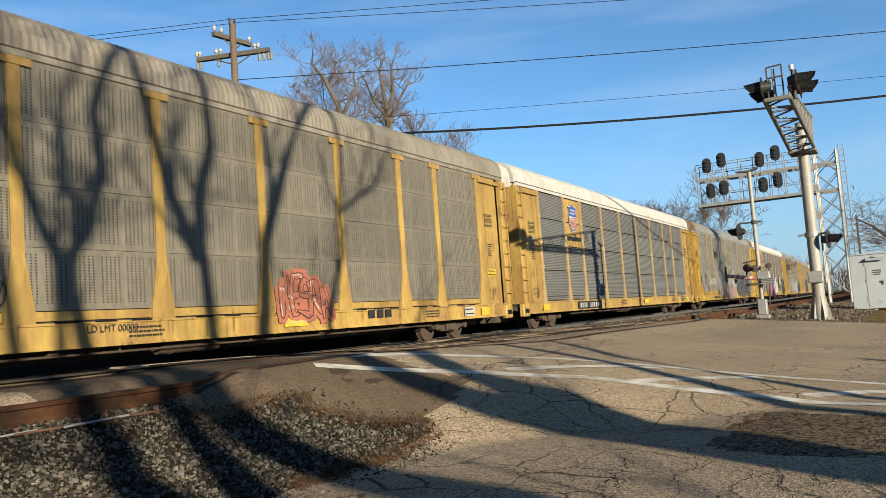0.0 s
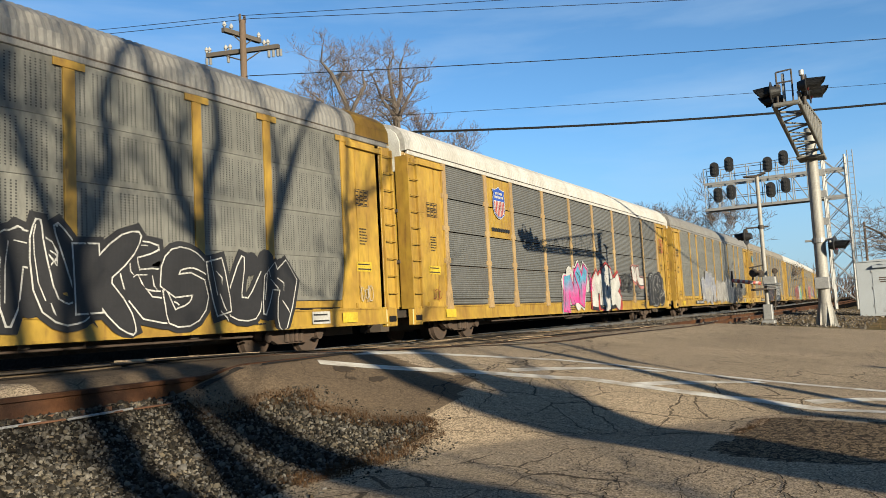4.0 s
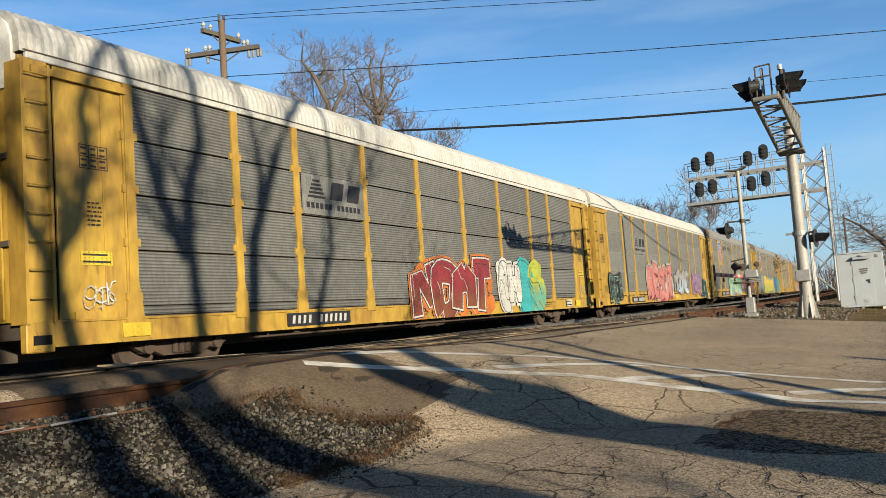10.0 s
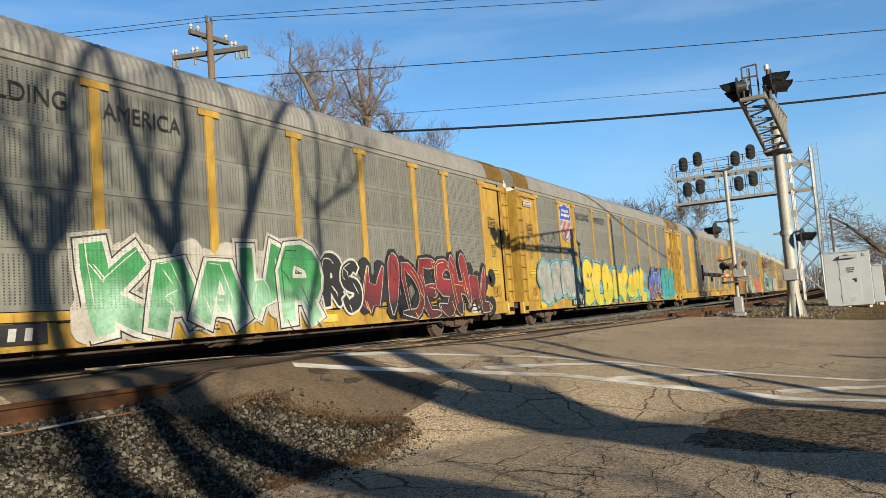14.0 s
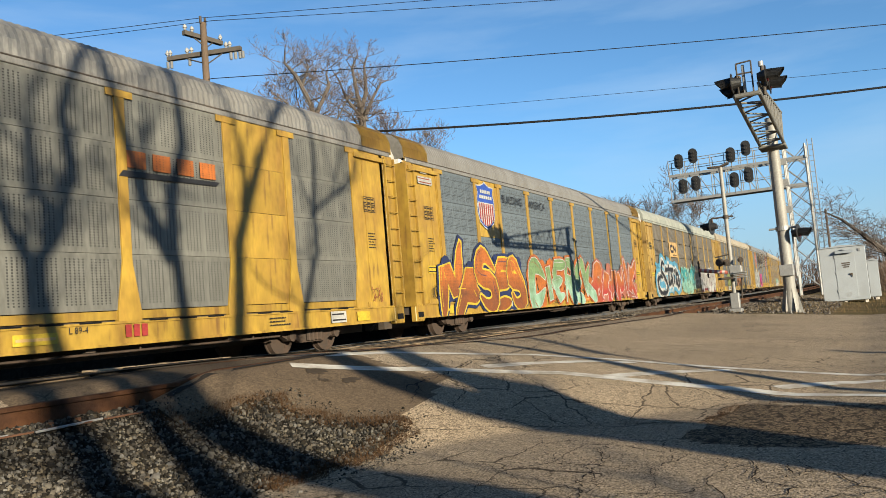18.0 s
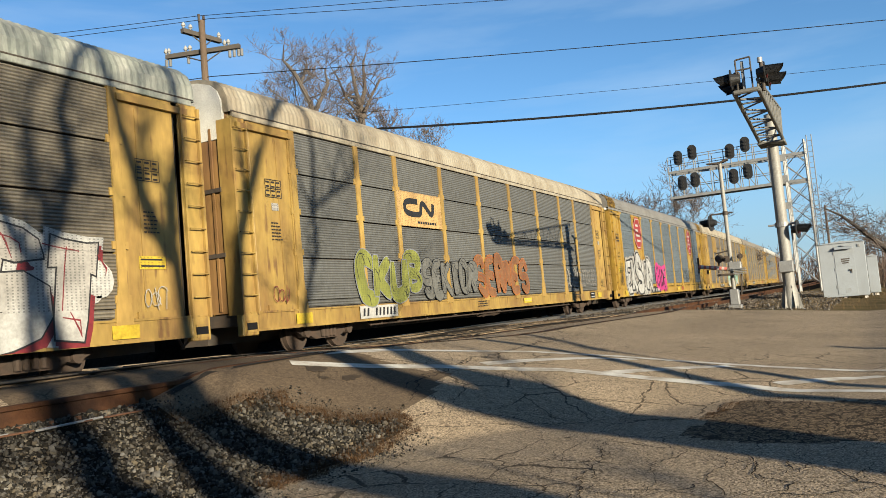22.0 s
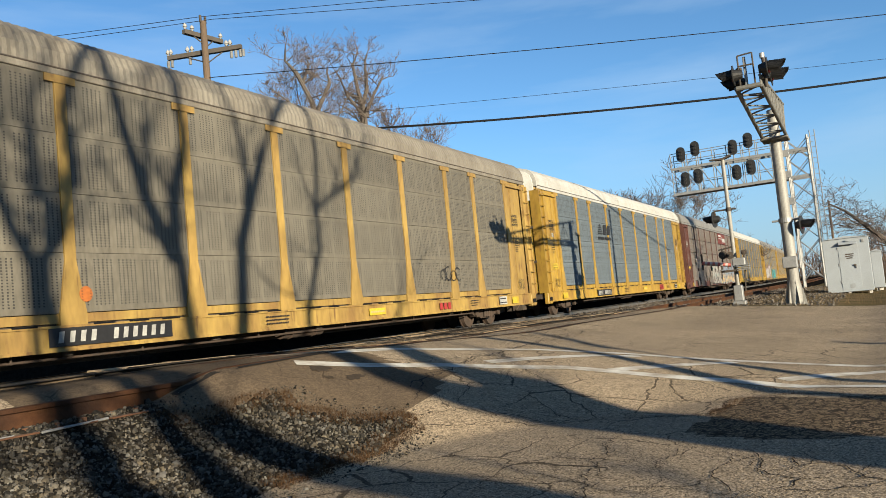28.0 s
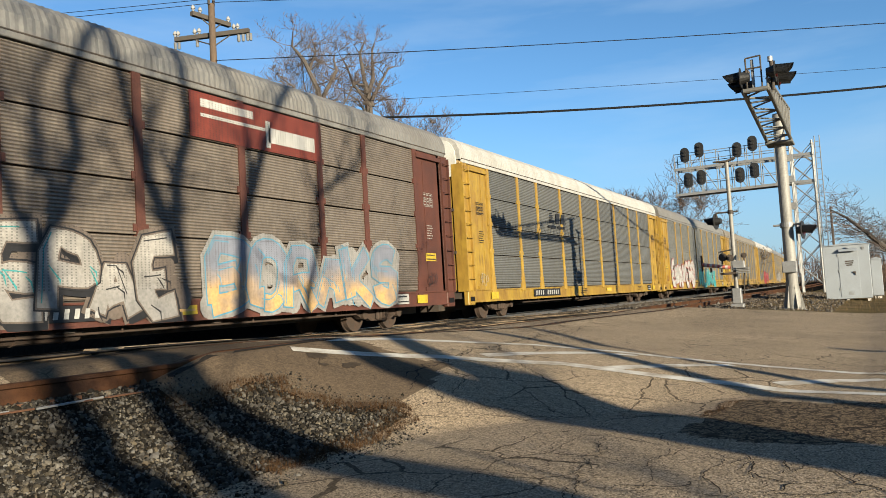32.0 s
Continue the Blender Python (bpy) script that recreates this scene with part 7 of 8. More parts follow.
def shield(car, x0, x1, z0, z1):
    """A striped shield emblem, drawn as plain shapes."""
    def form(k):
        cx, cz, w, h = (x0 + x1) / 2, (z0 + z1) / 2, (x1 - x0) / 2 * k, (z1 - z0) / 2 * k
        return [(cx + w * u, cz + h * v) for u, v in ((0, -1), (0.35, -0.93), (0.8, -0.72), (1, -0.35), (0.98, 0.25), (0.86, 0.55), (1, 0.8), (0.55, 0.82), (0.2, 0.9), (0, 1), (-0.2, 0.9), (-0.55, 0.82), (-1, 0.8), (-0.86, 0.55), (-0.98, 0.25), (-1, -0.35), (-0.8, -0.72), (-0.35, -0.93))]
    e = sheet("emblem", form(1.06), FACE + 0.002, "white", car, "shield emblem with red and white stripes")
    sheet("emblem_ground", form(1.0), FACE - 0.002, "blue", e)
    low = [(x, min(z, z0 + (z1 - z0) * 0.56)) for x, z in form(0.93)]
    sheet("emblem_field", low, FACE - 0.005, "white", e, thick=0.004)
    c = (x1 - x0) * 0.82 / 13
    for k in range(7):
        xa = x0 + (x1 - x0) * 0.09 + 2 * k * c
        drop = 0.05 + 0.14 * (abs(k - 3) / 3) ** 2
        sheet("emblem_stripe", [(xa, z0 + (z1 - z0) * drop), (xa + c, z0 + (z1 - z0) * drop), (xa + c, z0 + (z1 - z0) * 0.54), (xa, z0 + (z1 - z0) * 0.54)], FACE - 0.009, "red", e, thick=0.003)
    for z, w in ((0.76, 0.62), (0.64, 0.78)):
        m, hh = (x0 + x1) / 2, (z1 - z0) * 0.075
        for k in range(6):
            xa = m + (k - 3) / 6 * w * (x1 - x0)
            zz = z0 + (z1 - z0) * z
            sheet("emblem_bar", [(xa + 0.012, zz), (xa + w * (x1 - x0) / 6 - 0.02, zz), (xa + w * (x1 - x0) / 6 - 0.02, zz + hh), (xa + 0.012, zz + hh)], FACE - 0.009, "white", e, thick=0.003)


def octagon(car, x0, x1, z0, z1):
    def form(k):
        cx, cz, w, h = (x0 + x1) / 2, (z0 + z1) / 2, (x1 - x0) / 2 * k, (z1 - z0) / 2 * k
        return [(cx + w * u, cz + h * v) for u, v in ((-0.42, -1), (0.42, -1), (1, -0.5), (1, 0.5), (0.42, 1), (-0.42, 1), (-1, 0.5), (-1, -0.5))]
    e = sheet("emblem", form(1.0), FACE, "red", car, "red eight-sided emblem with white rim")
    sheet("emblem_rim", form(0.92), FACE - 0.004, "white", e)
    sheet("emblem_field", form(0.86), FACE - 0.008, "red", e)
    for k, (a, b) in enumerate(((0.25, 0.62), (0.2, 0.55), (0.2, 0.75), (0.32, 0.8))):
        z = z0 + (z1 - z0) * (0.74 - 0.16 * k)
        sheet("emblem_bar", [(x0 + a * (x1 - x0), z - 0.06), (x0 + b * (x1 - x0), z - 0.06), (x0 + b * (x1 - x0), z + 0.07), (x0 + a * (x1 - x0), z + 0.07)], FACE - 0.012, "white", e)


def horse_board(car, x0, x1, z0, z1, ground=None):
    """A dark slanted emblem with speed lines, as plain shapes."""
    e = sheet("logo_board", [(x0, z0), (x1, z0), (x1, z1), (x0, z1)], FACE, ground, car, "plain board with a dark emblem") if ground else car
    w, h = x1 - x0, z1 - z0
    y = FACE - 0.005
    for k in range(5):
        z = z0 + h * (0.42 + 0.1 * k)
        sheet("emblem_line", [(x0 + w * (0.08 + 0.02 * k), z), (x0 + w * (0.34 - 0.02 * k), z), (x0 + w * (0.36 - 0.02 * k), z + h * 0.055), (x0 + w * (0.09 + 0.02 * k), z + h * 0.055)], y, "black", e)
    for a in (0.42, 0.70):
        sheet("emblem_block", [(x0 + w * a, z0 + h * 0.42), (x0 + w * (a + 0.2), z0 + h * 0.42), (x0 + w * (a + 0.25), z0 + h * 0.88), (x0 + w * (a + 0.05), z0 + h * 0.88)], y, "black", e)
    for k in range(13):
        xa = x0 + w * (0.06 + 0.068 * k)
        if k != 6:
            sheet("emblem_bar", [(xa, z0 + h * 0.16), (xa + w * 0.048, z0 + h * 0.16), (xa + w * 0.048, z0 + h * 0.3), (xa, z0 + h * 0.3)], y, "black", e)


def line_logo(car, x0, x1, z0, z1, ground="cream"):
    e = sheet("logo_board", [(x0, z0), (x1, z0), (x1, z1), (x0, z1)], FACE, ground, car, "yellow board with a black line emblem")
    w, h = x1 - x0, z1 - z0
    worm = rounded([(0.44, 0.74), (0.24, 0.74), (0.15, 0.66), (0.15, 0.44), (0.24, 0.36), (0.46, 0.36), (0.5, 0.42), (0.52, 0.7), (0.58, 0.72), (0.72, 0.4), (0.78, 0.42), (0.8, 0.74)], 3)
    swash("emblem_line", [[(x0 + w * p, z0 + h * q, 0.17) for p, q in worm]], FACE - 0.006, col("black"), e)
    bm = bmn()
    for k in range(8):
        box(bm, x0 + w * (0.42 + 0.055 * k), FACE - 0.005, z0 + h * 0.1, x0 + w * (0.46 + 0.055 * k), FACE - 0.001, z0 + h * 0.17)
    part("emblem_print", bm, col("black"), e)


def gable_words(car):
    """The height warning on the end that faces the viewpoint."""
    m = Matrix.Translation((-(HALF - 0.16) - 0.16, 0.35, 5.5)) @ Matrix.Rotation(-math.pi / 2, 4, "Z")
    for k, (text, dz) in enumerate((("EXCESS", 0.05), ("HEIGHT CAR", -0.35))):
        lettering(car, text, 0, 0, 0.22, "black", m @ Matrix.Translation((0.0, 0, dz)))


C = CARS
graffiti(C[0], "NESRA", 1.75, 3.55, 0.85, 1.85, "brick", "black", "brick", 0.34, 0.02, 1, style="wild", rim=None)
bars(C[0], 5.1, 6.25, 0.78, 0.98, "black", 3)
lettering(C[0], "LD LMT 00000", -3.05, 0.82, 0.17, "black")
tag_scrawl(C[0], -4.9, -4.45, 1.25, 1.7, "black", 3)
shield(C[1], -8.5, -7.6, 3.85, 4.95)
bars(C[1], -8.9, -7.2, 3.45, 3.62, "black", 12)
board(C[1], -8.2, -5.2, 0.62, 0.94, "black", "white")
layer("bracket", [[(-6.1, 4.25), (-6.45, 4.25), (-6.45, 3.6), (-6.1, 3.6)], [(-5.35, 4.25), (-5.0, 4.25), (-5.0, 3.6), (-5.35, 3.6)]], 0.07, FACE - 0.004, "black", C[2])
bars(C[2], -6.2, -5.2, 3.72, 4.12, "black", 3)
graffiti(C[2], "CK", -11.8, -8.9, 1.15, 2.8, "galv", "offwhite", None, 0.26, 0.035, 3, style="bubble", wild=0.1, rim=None)
tag_scrawl(C[2], -8.9, -7.2, 1.7, 2.1, "white", 7, 0.05)
tag_scrawl(C[2], -7.6, -5.6, 1.3, 2.7, "offwhite", 8, 0.07)
graffiti(C[2], "VMWAKXM", -5.4, 2.3, 0.68, 2.45, "haze", "white", "haze", 0.36, 0.035, 4, "pink", wild=0.35, style="wild", rim=None)
graffiti(C[2], "TUKESIUM", 2.7, 9.6, 0.78, 2.2, "black", "white", "black", 0.42, 0.03, 5, wild=0.35, style="wild", rim="black")
bars(C[2], -7.8, -5.6, 0.68, 0.86, "black", 9)
graffiti(C[3], "NY", -2.6, 0.2, 0.62, 2.6, "sky", "magenta", "white", 0.32, 0.07, 6, "magenta", rim="black")
graffiti(C[3], "MDK", 0.9, 4.7, 0.62, 2.35, "white", "black", "red", 0.50, 0.03, 7, drop="black", rim=None, wild=0.08, shine="offwhite")
tag_scrawl(C[3], 4.6, 6.6, 1.4, 2.3, "black", 8, 0.06)
graffiti(C[3], "WL", 6.6, 8.6, 1.85, 2.75, "white", "black", None, 0.42, 0.05, 9, drop="pink", rim="pink", wild=0.1)
box_bm = bmn()
box(box_bm, 9.5, FACE - 0.002, 0.72, 12.35, FACE + 0.004, 2.2)
part("graffiti", box_bm, col("black"), C[3], "black sprayed block with white outlined letters")
graffiti(C[3], "TEB", 9.6, 12.3, 0.78, 2.35, "black", "white", "black", 0.34, 0.02, 10, rim=None, style="bubble")
tag_scrawl(C[3], 5.9, 7.9, 1.3, 1.9, "black", 12)
tag_scrawl(C[3], 0.4, 1.0, 1.4, 2.2, "magenta", 13)
tag_scrawl(C[3], 12.0, 12.9, 3.6, 4.4, "red", 14)
bars(C[3], -8.7, -7.3, 3.4, 3.52, "black", 10)
shield(C[3], -8.5, -7.6, 3.85, 4.9)
graffiti(C[4], "HBEI", -6.1, -1.7, 0.85, 2.55, "slate", "haze", "slate", 0.42, 0.035, 15, "haze", rim="white", wild=0.15)
graffiti(C[4], "NMAE", -1.2, 3.4, 0.72, 2.35, "haze", "white", "haze", 0.42, 0.025, 16, wild=0.2, style="bubble", rim=None, shine="white")
graffiti(C[4], "OB", 3.2, 5.4, 0.72, 2.2, "haze", "white", "haze", 0.42, 0.025, 17, style="bubble", rim=None)
graffiti(C[4], "AMM", 5.6, 9.2, 0.7, 2.1, "black", "white", None, 0.56, 0.03, 18, wild=0.25, style="wild", rim=None)
tag_scrawl(C[4], 9.7, 11.9, 1.2, 1.85, "black", 19)
board(C[4], -8.4, -6.0, 0.68, 0.9, "black", "white")
bm = bmn()
disc(bm, (-12.3, FACE, 4.45), 0.33, 0.004, "y")
e = part("emblem", bm, col("sky"), C[5], "round blue emblem")
graffiti(C[5], "MGEN", -3.6, 1.6, 0.62, 2.35, "black", "brick", "black", 0.46, 0.06, 20, rim="offwhite", wild=0.3, style="wild", shine="offwhite")
graffiti(C[5], "DESH", 2.7, 7.6, 0.65, 2.15, "white", "black", None, 0.22, 0.15, 21, rim="offwhite", wild=0.08, shine="black")
tag_scrawl(C[5], 8.4, 9.6, 1.6, 2.1, "offwhite", 22)
board(C[5], -8.4, -6.0, 0.66, 0.9, "black", "white")
horse_board(C[6], -6.85, -4.3, 3.22, 4.18, "board")
board(C[6], -7.6, -5.2, 0.64, 0.93, "black", "white")
graffiti(C[6], "NOMT", -2.1, 3.1, 0.62, 2.3, "wine", "white", "orange", 0.38, 0.05, 24, "brown", rim="black", wild=0.08, shine="offwhite")
graffiti(C[6], "EH", 3.75, 5.6, 0.66, 2.35, "white", "black", "white", 0.46, 0.03, 25, style="bubble", wild=0.1, shine="black")
graffiti(C[6], "B", 5.4, 6.8, 0.62, 2.4, "teal", "black", "teal", 0.46, 0.03, 26, style="bubble", shine="black")
graffiti(C[6], "S", 6.6, 7.8, 0.62, 2.3, "lime", "black", None, 0.6, 0.02, 27, "teal", style="bubble", shine="black")
tag_scrawl(C[6], -12.8, -12.1, 1.25, 1.6, "white", 26, 0.025)
horse_board(C[7], -6.95, -4.6, 3.22, 4.18, "board")
graffiti(C[7], "REY", -12.0, -9.9, 0.62, 2.1, "black", "mint", "black", 0.28, 0.02, 27, rim=None)
graffiti(C[7], "RESOT", -4.8, 1.5, 0.66, 2.6, "pink", "wine", "offwhite", 0.36, 0.045, 28, drop="wine", rim=None, wild=0.12)
graffiti(C[7], "MODRE", 1.9, 6.0, 1.0, 2.4, "grey", "white", None, 0.34, 0.035, 29, "paleblue", style="wild", rim="navy")
graffiti(C[7], "SHIRE", 7.4, 10.3, 0.98, 2.25, "purple", "pink", "purple", 0.36, 0.02, 30, style="bubble", rim="white", shine="pink")
graffiti(C[7], "DL", 11.2, 13.0, 0.62, 1.95, "black", "teal", None, 0.42, 0.04, 31, rim=None)
board(C[7], -8.1, -5.6, 0.62, 0.92, "black", "white")
for n in (8, 9, 11):
    shield(C[n], -8.95, -7.55, 3.5, 5.12)
    lettering(C[n], "BUILDING", -6.75, 4.55, 0.44, "black")
    lettering(C[n], "AMERICA", -4.05, 4.55, 0.44, "black")
    notice(C[n], -13.1, -12.2, 4.62, 4.85, "white", "rustred", 2)
    notice(C[n], -12.9, -12.5, 4.95, 5.12, "white", "grey", 2)
graffiti(C[8], "NOVUE", -12.0, -7.4, 1.2, 2.4, None, "black", None, 0.03, 0.012, 33, wild=0.2, style="bubble")
graffiti(C[8], "KAAWR", -4.6, 2.0, 0.62, 2.5, "green", "white", "offwhite", 0.3, 0.10, 34, "mint", wild=0.12, shine="white")
graffiti(C[8], "RS", 2.2, 3.7, 0.95, 2.15, "black", "white", None, 0.42, 0.06, 35, rim=None, style="bubble", wild=0.1)
graffiti(C[8], "WIDESHAL", 3.8, 12.2, 0.62, 2.3, "wine", "offwhite", "black", 0.34, 0.025, 36, "black", wild=0.3, style="wild", rim="black", shine="cream")
board(C[8], -8.85, -5.3, 0.68, 1.0, "black", "white")
graffiti(C[9], "STRK", -12.0, -6.9, 0.95, 2.4, "grey", "mint", "sky", 0.42, 0.04, 37, rim="navy", style="bubble")
graffiti(C[9], "SEDIKAML", -6.5, 5.6, 0.7, 2.45, "yellow", "black", "sky", 0.42, 0.04, 38, "lime", wild=0.3)
graffiti(C[9], "ADHL", 5.9, 9.6, 0.68, 2.55, "blue", "white", "navy", 0.40, 0.04, 39, "brown", wild=0.15, rim="black")
graffiti(C[9], "ETAR", 9.4, 12.8, 0.68, 2.4, "teal", "black", "teal", 0.50, 0.03, 40, rim=None, style="bubble", shine="black")
tag_scrawl(C[9], 12.5, 13.2, 2.7, 4.0, "wine", 41)
board(C[9], -8.2, -5.3, 0.64, 0.95, "black", "white")
board(C[10], -6.2, -2.5, 0.66, 0.97, "black", "white")
bars(C[10], 4.25, 6.7, 3.78, 4.1, "orange", 4)
sheet("logo_underline", [(4.1, 3.6), (6.6, 3.66), (6.7, 3.74), (4.2, 3.72)], FACE, "black", C[10])
bars(C[10], 4.05, 4.6, 0.72, 0.94, "red", 3)
lettering(C[10], "L 89-4", 2.9, 0.84, 0.15, "black")
graffiti(C[11], "NASES", -12.2, -5.4, 0.68, 2.6, "orange", "yellow", "navy", 0.36, 0.075, 42, "brown", rim="navy", style="wild", wild=0.2, shine="yellow")
graffiti(C[11], "CIEREK", -4.7, 3.5, 0.66, 2.55, "leaf", "white", "orange", 0.30, 0.035, 43, "mint", wild=0.4, style="wild", rim="rustred", shine="white")
graffiti(C[11], "BAANIK", 3.6, 11.6, 0.62, 2.5, "orange", "white", "brick", 0.36, 0.06, 44, "red", wild=0.3, style="wild", rim="red", drop="red", shine="offwhite")
board(C[11], -8.8, -5.6, 0.66, 0.98, None, "white")
line_logo(C[12], -7.15, -4.45, 3.2, 4.22)
script(C[12], ([(0.33, 0.875), (0.28, 0.97), (0.24, 0.875), (0.2, 0.67), (0.29, 0.54), (0.385, 0.35), (0.415, 0.18), (0.36, 0.04), (0.24, 0.0), (0.1, 0.04), (0.036, 0.24), (0.05, 0.43), (0.13, 0.51), (0.23, 0.5)],
    [(0.52, 0.9), (0.5, 0.54), (0.475, 0.24), (0.58, 0.35), (0.65, 0.47)], [(0.37, 0.72), (0.55, 0.73), (0.71, 0.72)], [(0.59, 0.61), (0.655, 0.44), (0.62, 0.34), (0.65, 0.23)], [(0.73, 0.58), (0.725, 0.42), (0.72, 0.29)], [(0.755, 0.67), (0.765, 0.69), (0.775, 0.71)],
    [(0.84, 0.76), (0.82, 0.52), (0.8, 0.26)], [(0.83, 0.6), (0.91, 0.63), (0.92, 0.45), (0.83, 0.3), (0.89, 0.16), (1.0, 0.44)]), -12.0, -4.5, 0.75, 2.9, 0.27, "black", "white", "sky", "white")
graffiti(C[12], "DEKSK", -3.8, 1.6, 0.7, 2.5, "teal", "black", "mint", 0.30, 0.012, 46, "mint", wild=0.3, style="wild", rim=None)
graffiti(C[12], "KINGST", 4.2, 11.3, 0.66, 2.4, "offwhite", "black", "white", 0.42, 0.03, 47, "white", drop="wine", rim=None, wild=0.12, shine="wine")
tag_scrawl(C[12], 1.9, 2.7, 0.98, 1.25, "black", 48, 0.025)
lettering(C[12], "CANADIAN", 1.75, 0.68, 0.3, "black")
lettering(C[12], "SAMBA", 1.6, 1.85, 0.36, "black")
lettering(C[12], "GANOZ", 1.6, 1.35, 0.36, "black")
board(C[12], -8.8, -6.9, 0.78, 1.05, "black", "white")
line_logo(C[13], -7.05, -4.35, 3.2, 4.22)
graffiti(C[13], "CKUB", -9.4, -6.0, 1.1, 2.4, "olive", "slate", None, 0.36, 0.025, 49, style="bubble", rim=None, shine="black")
graffiti(C[13], "SEKTOR", -5.9, -2.2, 1.05, 2.25, "galv", "black", None, 0.36, 0.022, 50, style="bubble", rim=None, shine="black")
graffiti(C[13], "SERNES", -2.2, 2.5, 1.05, 2.4, "clay", "orange", None, 0.34, 0.025, 51, "clay", style="bubble", rim=None, shine="rustred")
tag_scrawl(C[13], 7.1, 11.2, 1.2, 2.0, "offwhite", 52)
board(C[13], -9.4, -7.5, 0.64, 0.97, "white", "black", (2, 6))
octagon(C[14], -8.9, -7.15, 3.25, 5.1)
octagon(C[14], 7.2, 8.8, 3.25, 5.1)
graffiti(C[14], "EKSUR", -11.7, -5.6, 0.62, 2.7, "white", "black", "offwhite", 0.30, 0.09, 53, rim=None, wild=0.06, shine="black")
graffiti(C[14], "GIDE", -4.3, -1.6, 0.9, 2.3, "black", None, "magenta", 0.16, 0.16, 54, rim=None, wild=0.1)
tag_scrawl(C[14], -12.7, -12.1, 1.2, 2.4, "black", 55)
tag_scrawl(C[14], 4.4, 8.0, 1.25, 2.2, "black", 56)
board(C[14], -6.0, -3.5, 0.66, 0.98, "black", "white")
bars(C[14], 3.45, 4.0, 0.7, 0.95, "red", 3)
bm = bmn()
box(bm, -9.0, FACE - 0.002, 3.75, -7.2, FACE + 0.004, 5.1)
part("emblem", bm, YELLOW, C[15], "faded yellow emblem board")
tag_scrawl(C[15], -8.8, -7.0, 1.2, 1.8, "offwhite", 57)
graffiti(C[15], "EKEN", -1.4, 6.2, 0.7, 1.75, "mint", "grey", None, 0.4, 0.03, 58, "white", style="bubble", rim=None)
board(C[15], -6.8, -4.4, 0.66, 0.92, "black", "white")
bm = bmn()
disc(bm, (-12.3, FACE, 4.45), 0.33, 0.004, "y")
part("emblem", bm, col("teal"), C[16], "round blue-green emblem")
board(C[16], -7.5, -4.9, 0.66, 0.96, "black", "white")
tag_scrawl(C[16], 6.1, 7.4, 1.5, 2.0, "black", 60)
bm = bmn()
disc(bm, (-6.75, FACE, 1.5), 0.13, 0.004, "y")
part("marker_disc", bm, col("orange"), C[16], "orange round marker")
bars(C[16], 5.8, 6.6, 0.68, 0.88, "red", 3)
horse_board(C[17], -6.1, -3.7, 3.2, 4.25)
board(C[17], -7.1, -4.7, 0.62, 0.92, "black", "white")
bars(C[17], 6.0, 6.95, 0.64, 0.96, "red", 3)
sign = sheet("name_board", [(2.7, 4.22), (7.0, 4.22), (7.0, 5.15), (2.7, 5.15)], FACE, "signbrown", C[18], "brown name board with white bars")
for a, b, z, h in ((3.0, 4.6, 4.86, 0.17), (3.0, 5.0, 4.66, 0.07), (5.1, 6.8, 4.42, 0.34), (5.0, 5.16, 4.3, 0.6)):
    sheet("name_bar", [(a, z), (b, z), (b, z + h), (a, z + h)], FACE - 0.006, "white", sign)
graffiti(C[18], "NESAVO", -11.4, -3.1, 0.66, 2.5, "umber", "haze", None, 0.32, 0.05, 61, wild=0.4, style="wild", rim=None, shine="haze")
graffiti(C[18], "PEPAE", -2.6, 2.3, 0.66, 2.15, "offwhite", "soot", "soot", 0.34, 0.03, 62, "haze", drop="black", rim="black", wild=0.1, shine="teal")
graffiti(C[18], "BORAKS", 3.0, 10.3, 0.66, 2.2, "slate", "sky", "haze", 0.28, 0.03, 63, "cream", rim=None, wild=0.25, shine="sky")
board(C[18], -1.9, 0.6, 0.68, 0.95, "black", "white")
horse_board(C[19], -6.0, -3.7, 3.3, 4.2)
board(C[19], -8.0, -5.0, 0.66, 0.94, "black", "white")
graffiti(C[20], "ENAVERB", -11.5, -3.0, 0.7, 2.6, "white", "red", None, 0.34, 0.05, 65, wild=0.25)
graffiti(C[20], "RUSKE", -1.0, 7.0, 0.7, 2.0, "teal", "offwhite", None, 0.34, 0.05, 66)
graffiti(C[22], "BENK", -6, 2, 0.7, 2.2, "red", "offwhite", None, 0.34, 0.05, 67)
graffiti(C[23], "KROSN", -9, 3, 0.7, 2.2, "offwhite", "black", None, 0.34, 0.05, 68)
for n in (1, 4, 6, 7, 12, 18):
    gable_words(C[n])
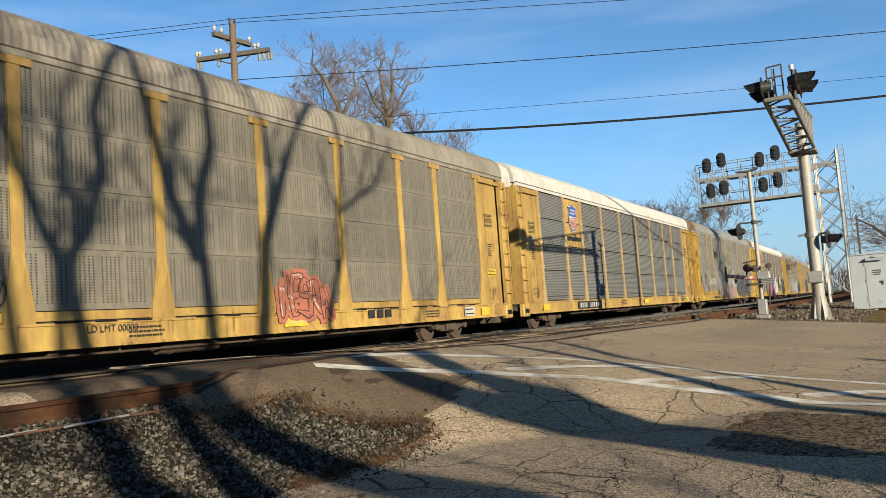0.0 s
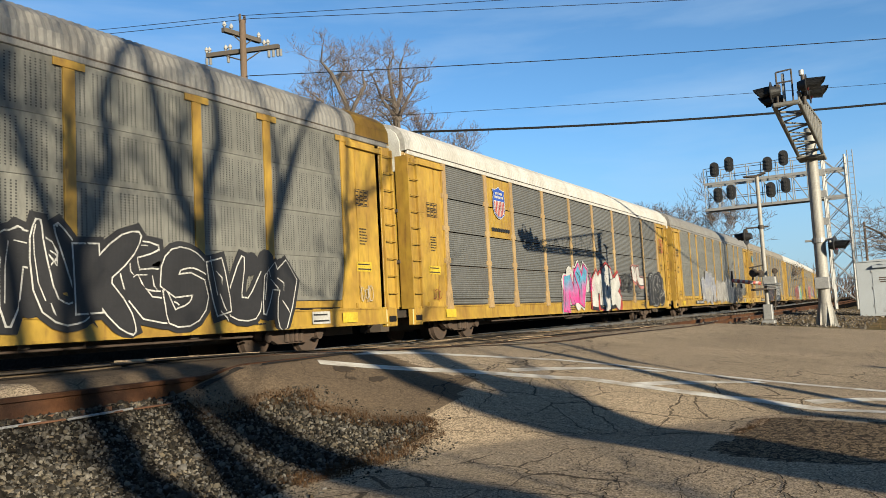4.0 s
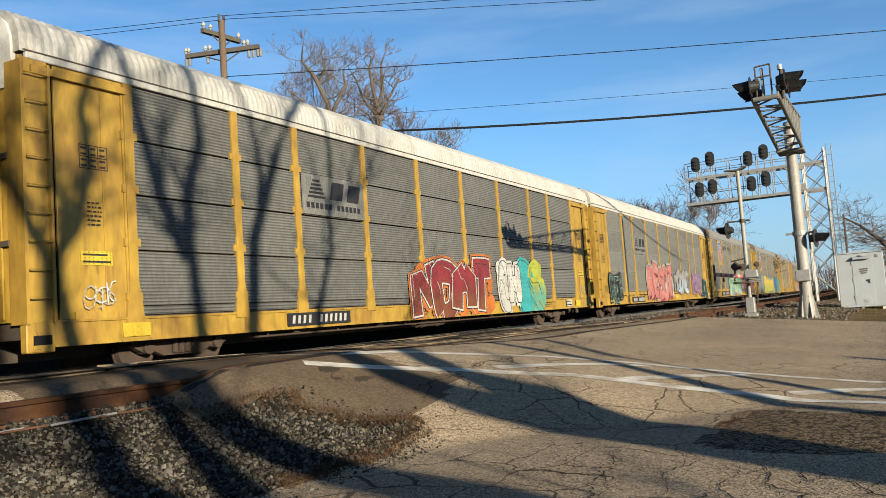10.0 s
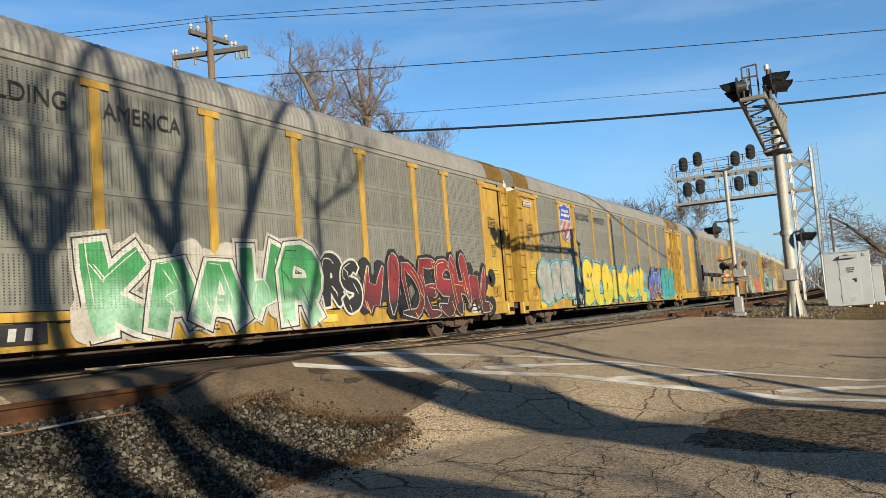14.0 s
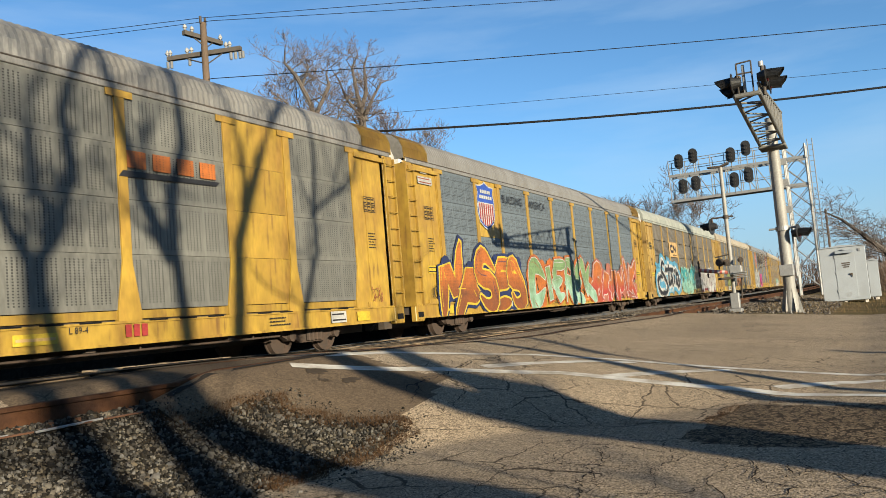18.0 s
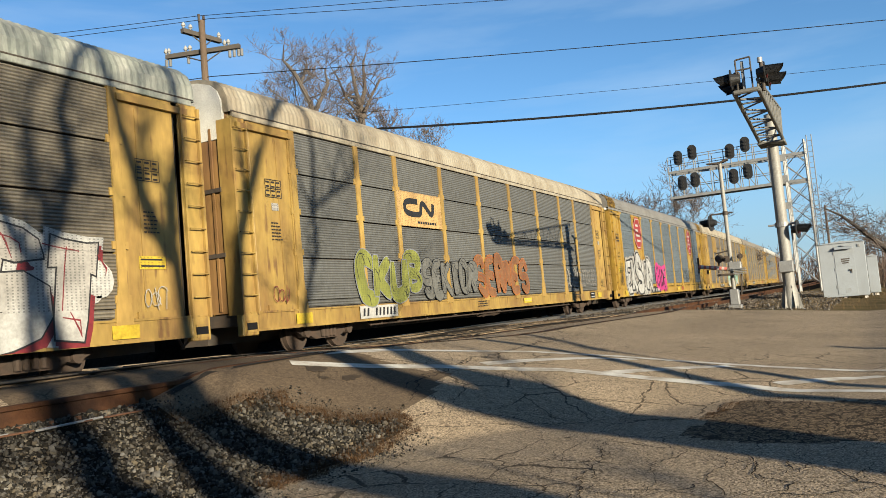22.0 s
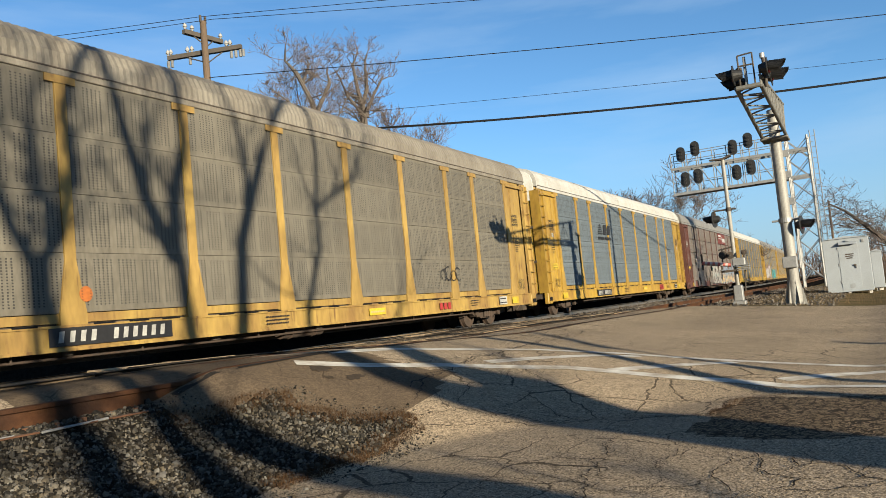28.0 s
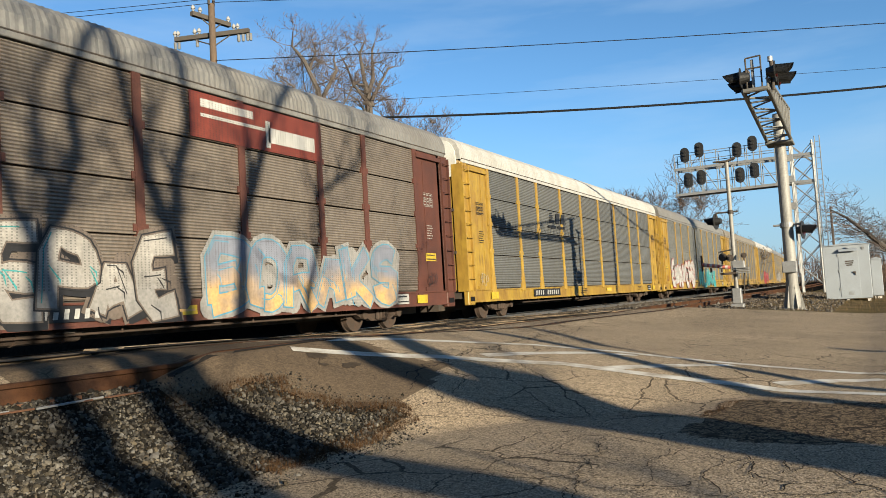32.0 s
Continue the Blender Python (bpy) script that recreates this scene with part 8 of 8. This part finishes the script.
def stencil_box(car, x0, x1, z0, z1, ink, y):
    """An outlined panel ruled into cells, with short bars for its print."""
    m = (z0 + z1) / 2
    lines = [[(x0, z0), (x1, z0), (x1, z1), (x0, z1), (x0, z0)], [(x0, m), (x1, m)]] + [[(x0 + (x1 - x0) * f, z0), (x0 + (x1 - x0) * f, z1)] for f in (0.33, 0.66)]
    b = layer("stencil_panel", lines, 0.014, y, ink, car)
    bm = bmn()
    for r in range(4):
        for c in range(3):
            xa, z = x0 + (x1 - x0) * (c / 3 + 0.05), z0 + (z1 - z0) * (0.07 + 0.25 * r)
            box(bm, xa, y - 0.003, z, xa + (x1 - x0) * 0.2, y, z + (z1 - z0) * 0.09)
    tagged(part("stencil_print", bm, col(ink), b), "small stencilled print in cells", kind="stuff")


def stencil_lines(car, x, z, w, rows, ink, y, seed):
    """A column of small stencilled lines."""
    rng = random.Random(seed)
    bm = bmn()
    for r in range(rows):
        xa = x
        while xa < x + w * rng.uniform(0.7, 1.0):
            ln = rng.uniform(0.03, 0.09)
            box(bm, xa, y - 0.003, z - 0.075 * r, xa + ln, y, z - 0.075 * r + 0.028)
            xa += ln + 0.025
    tagged(part("stencil_text", bm, col(ink), car), "small stencilled lines of print", kind="stuff")


for n, car in enumerate(C):
    rng = random.Random(n + 90)
    ink = "offwhite" if n == 18 else "black"
    for k in (-1, 1):      # stencils on the end bays
        x, y = k * 12.5, -1.586
        stencil_box(car, x - 0.28, x + 0.28, 3.55, 3.95, ink, y)
        stencil_lines(car, x - 0.16, 2.95, 0.34, 6, ink, y, n * 2 + k)
        if n % 3 != 1:
            notice(car, x - 0.32, x + 0.32, 1.9, 2.14, "yellow", "black", 2, y)
        if n % 4 == 1:
            notice(car, x - 0.1, x + 0.14, 3.25, 3.42, "offwhite", "grey", 2, y)
        tag_scrawl(car, x - 0.3, x + 0.25, 1.15, 1.55, rng.choice(("black", "black", "offwhite", "wine")), n * 3 + k, 0.018)
        notice(car, k * 11.75 - 0.3, k * 11.75 + 0.3, 0.66, 0.9, "yellow", "yellow", 1, FACE)
    notice(car, 10.3, 10.95, 0.66, 0.94, "black" if n % 2 else "white", "white" if n % 2 else "black", 2, FACE)
    stencil_lines(car, -2.2, 0.86, 0.9, 3, ink, FACE - 0.001, n + 300)
    stencil_lines(car, 8.0, 0.86, 0.7, 3, ink, FACE - 0.001, n + 400)
    notice(car, 1.9, 2.7, 0.7, 0.88, "yellow", "cream", 1, FACE)


motions()
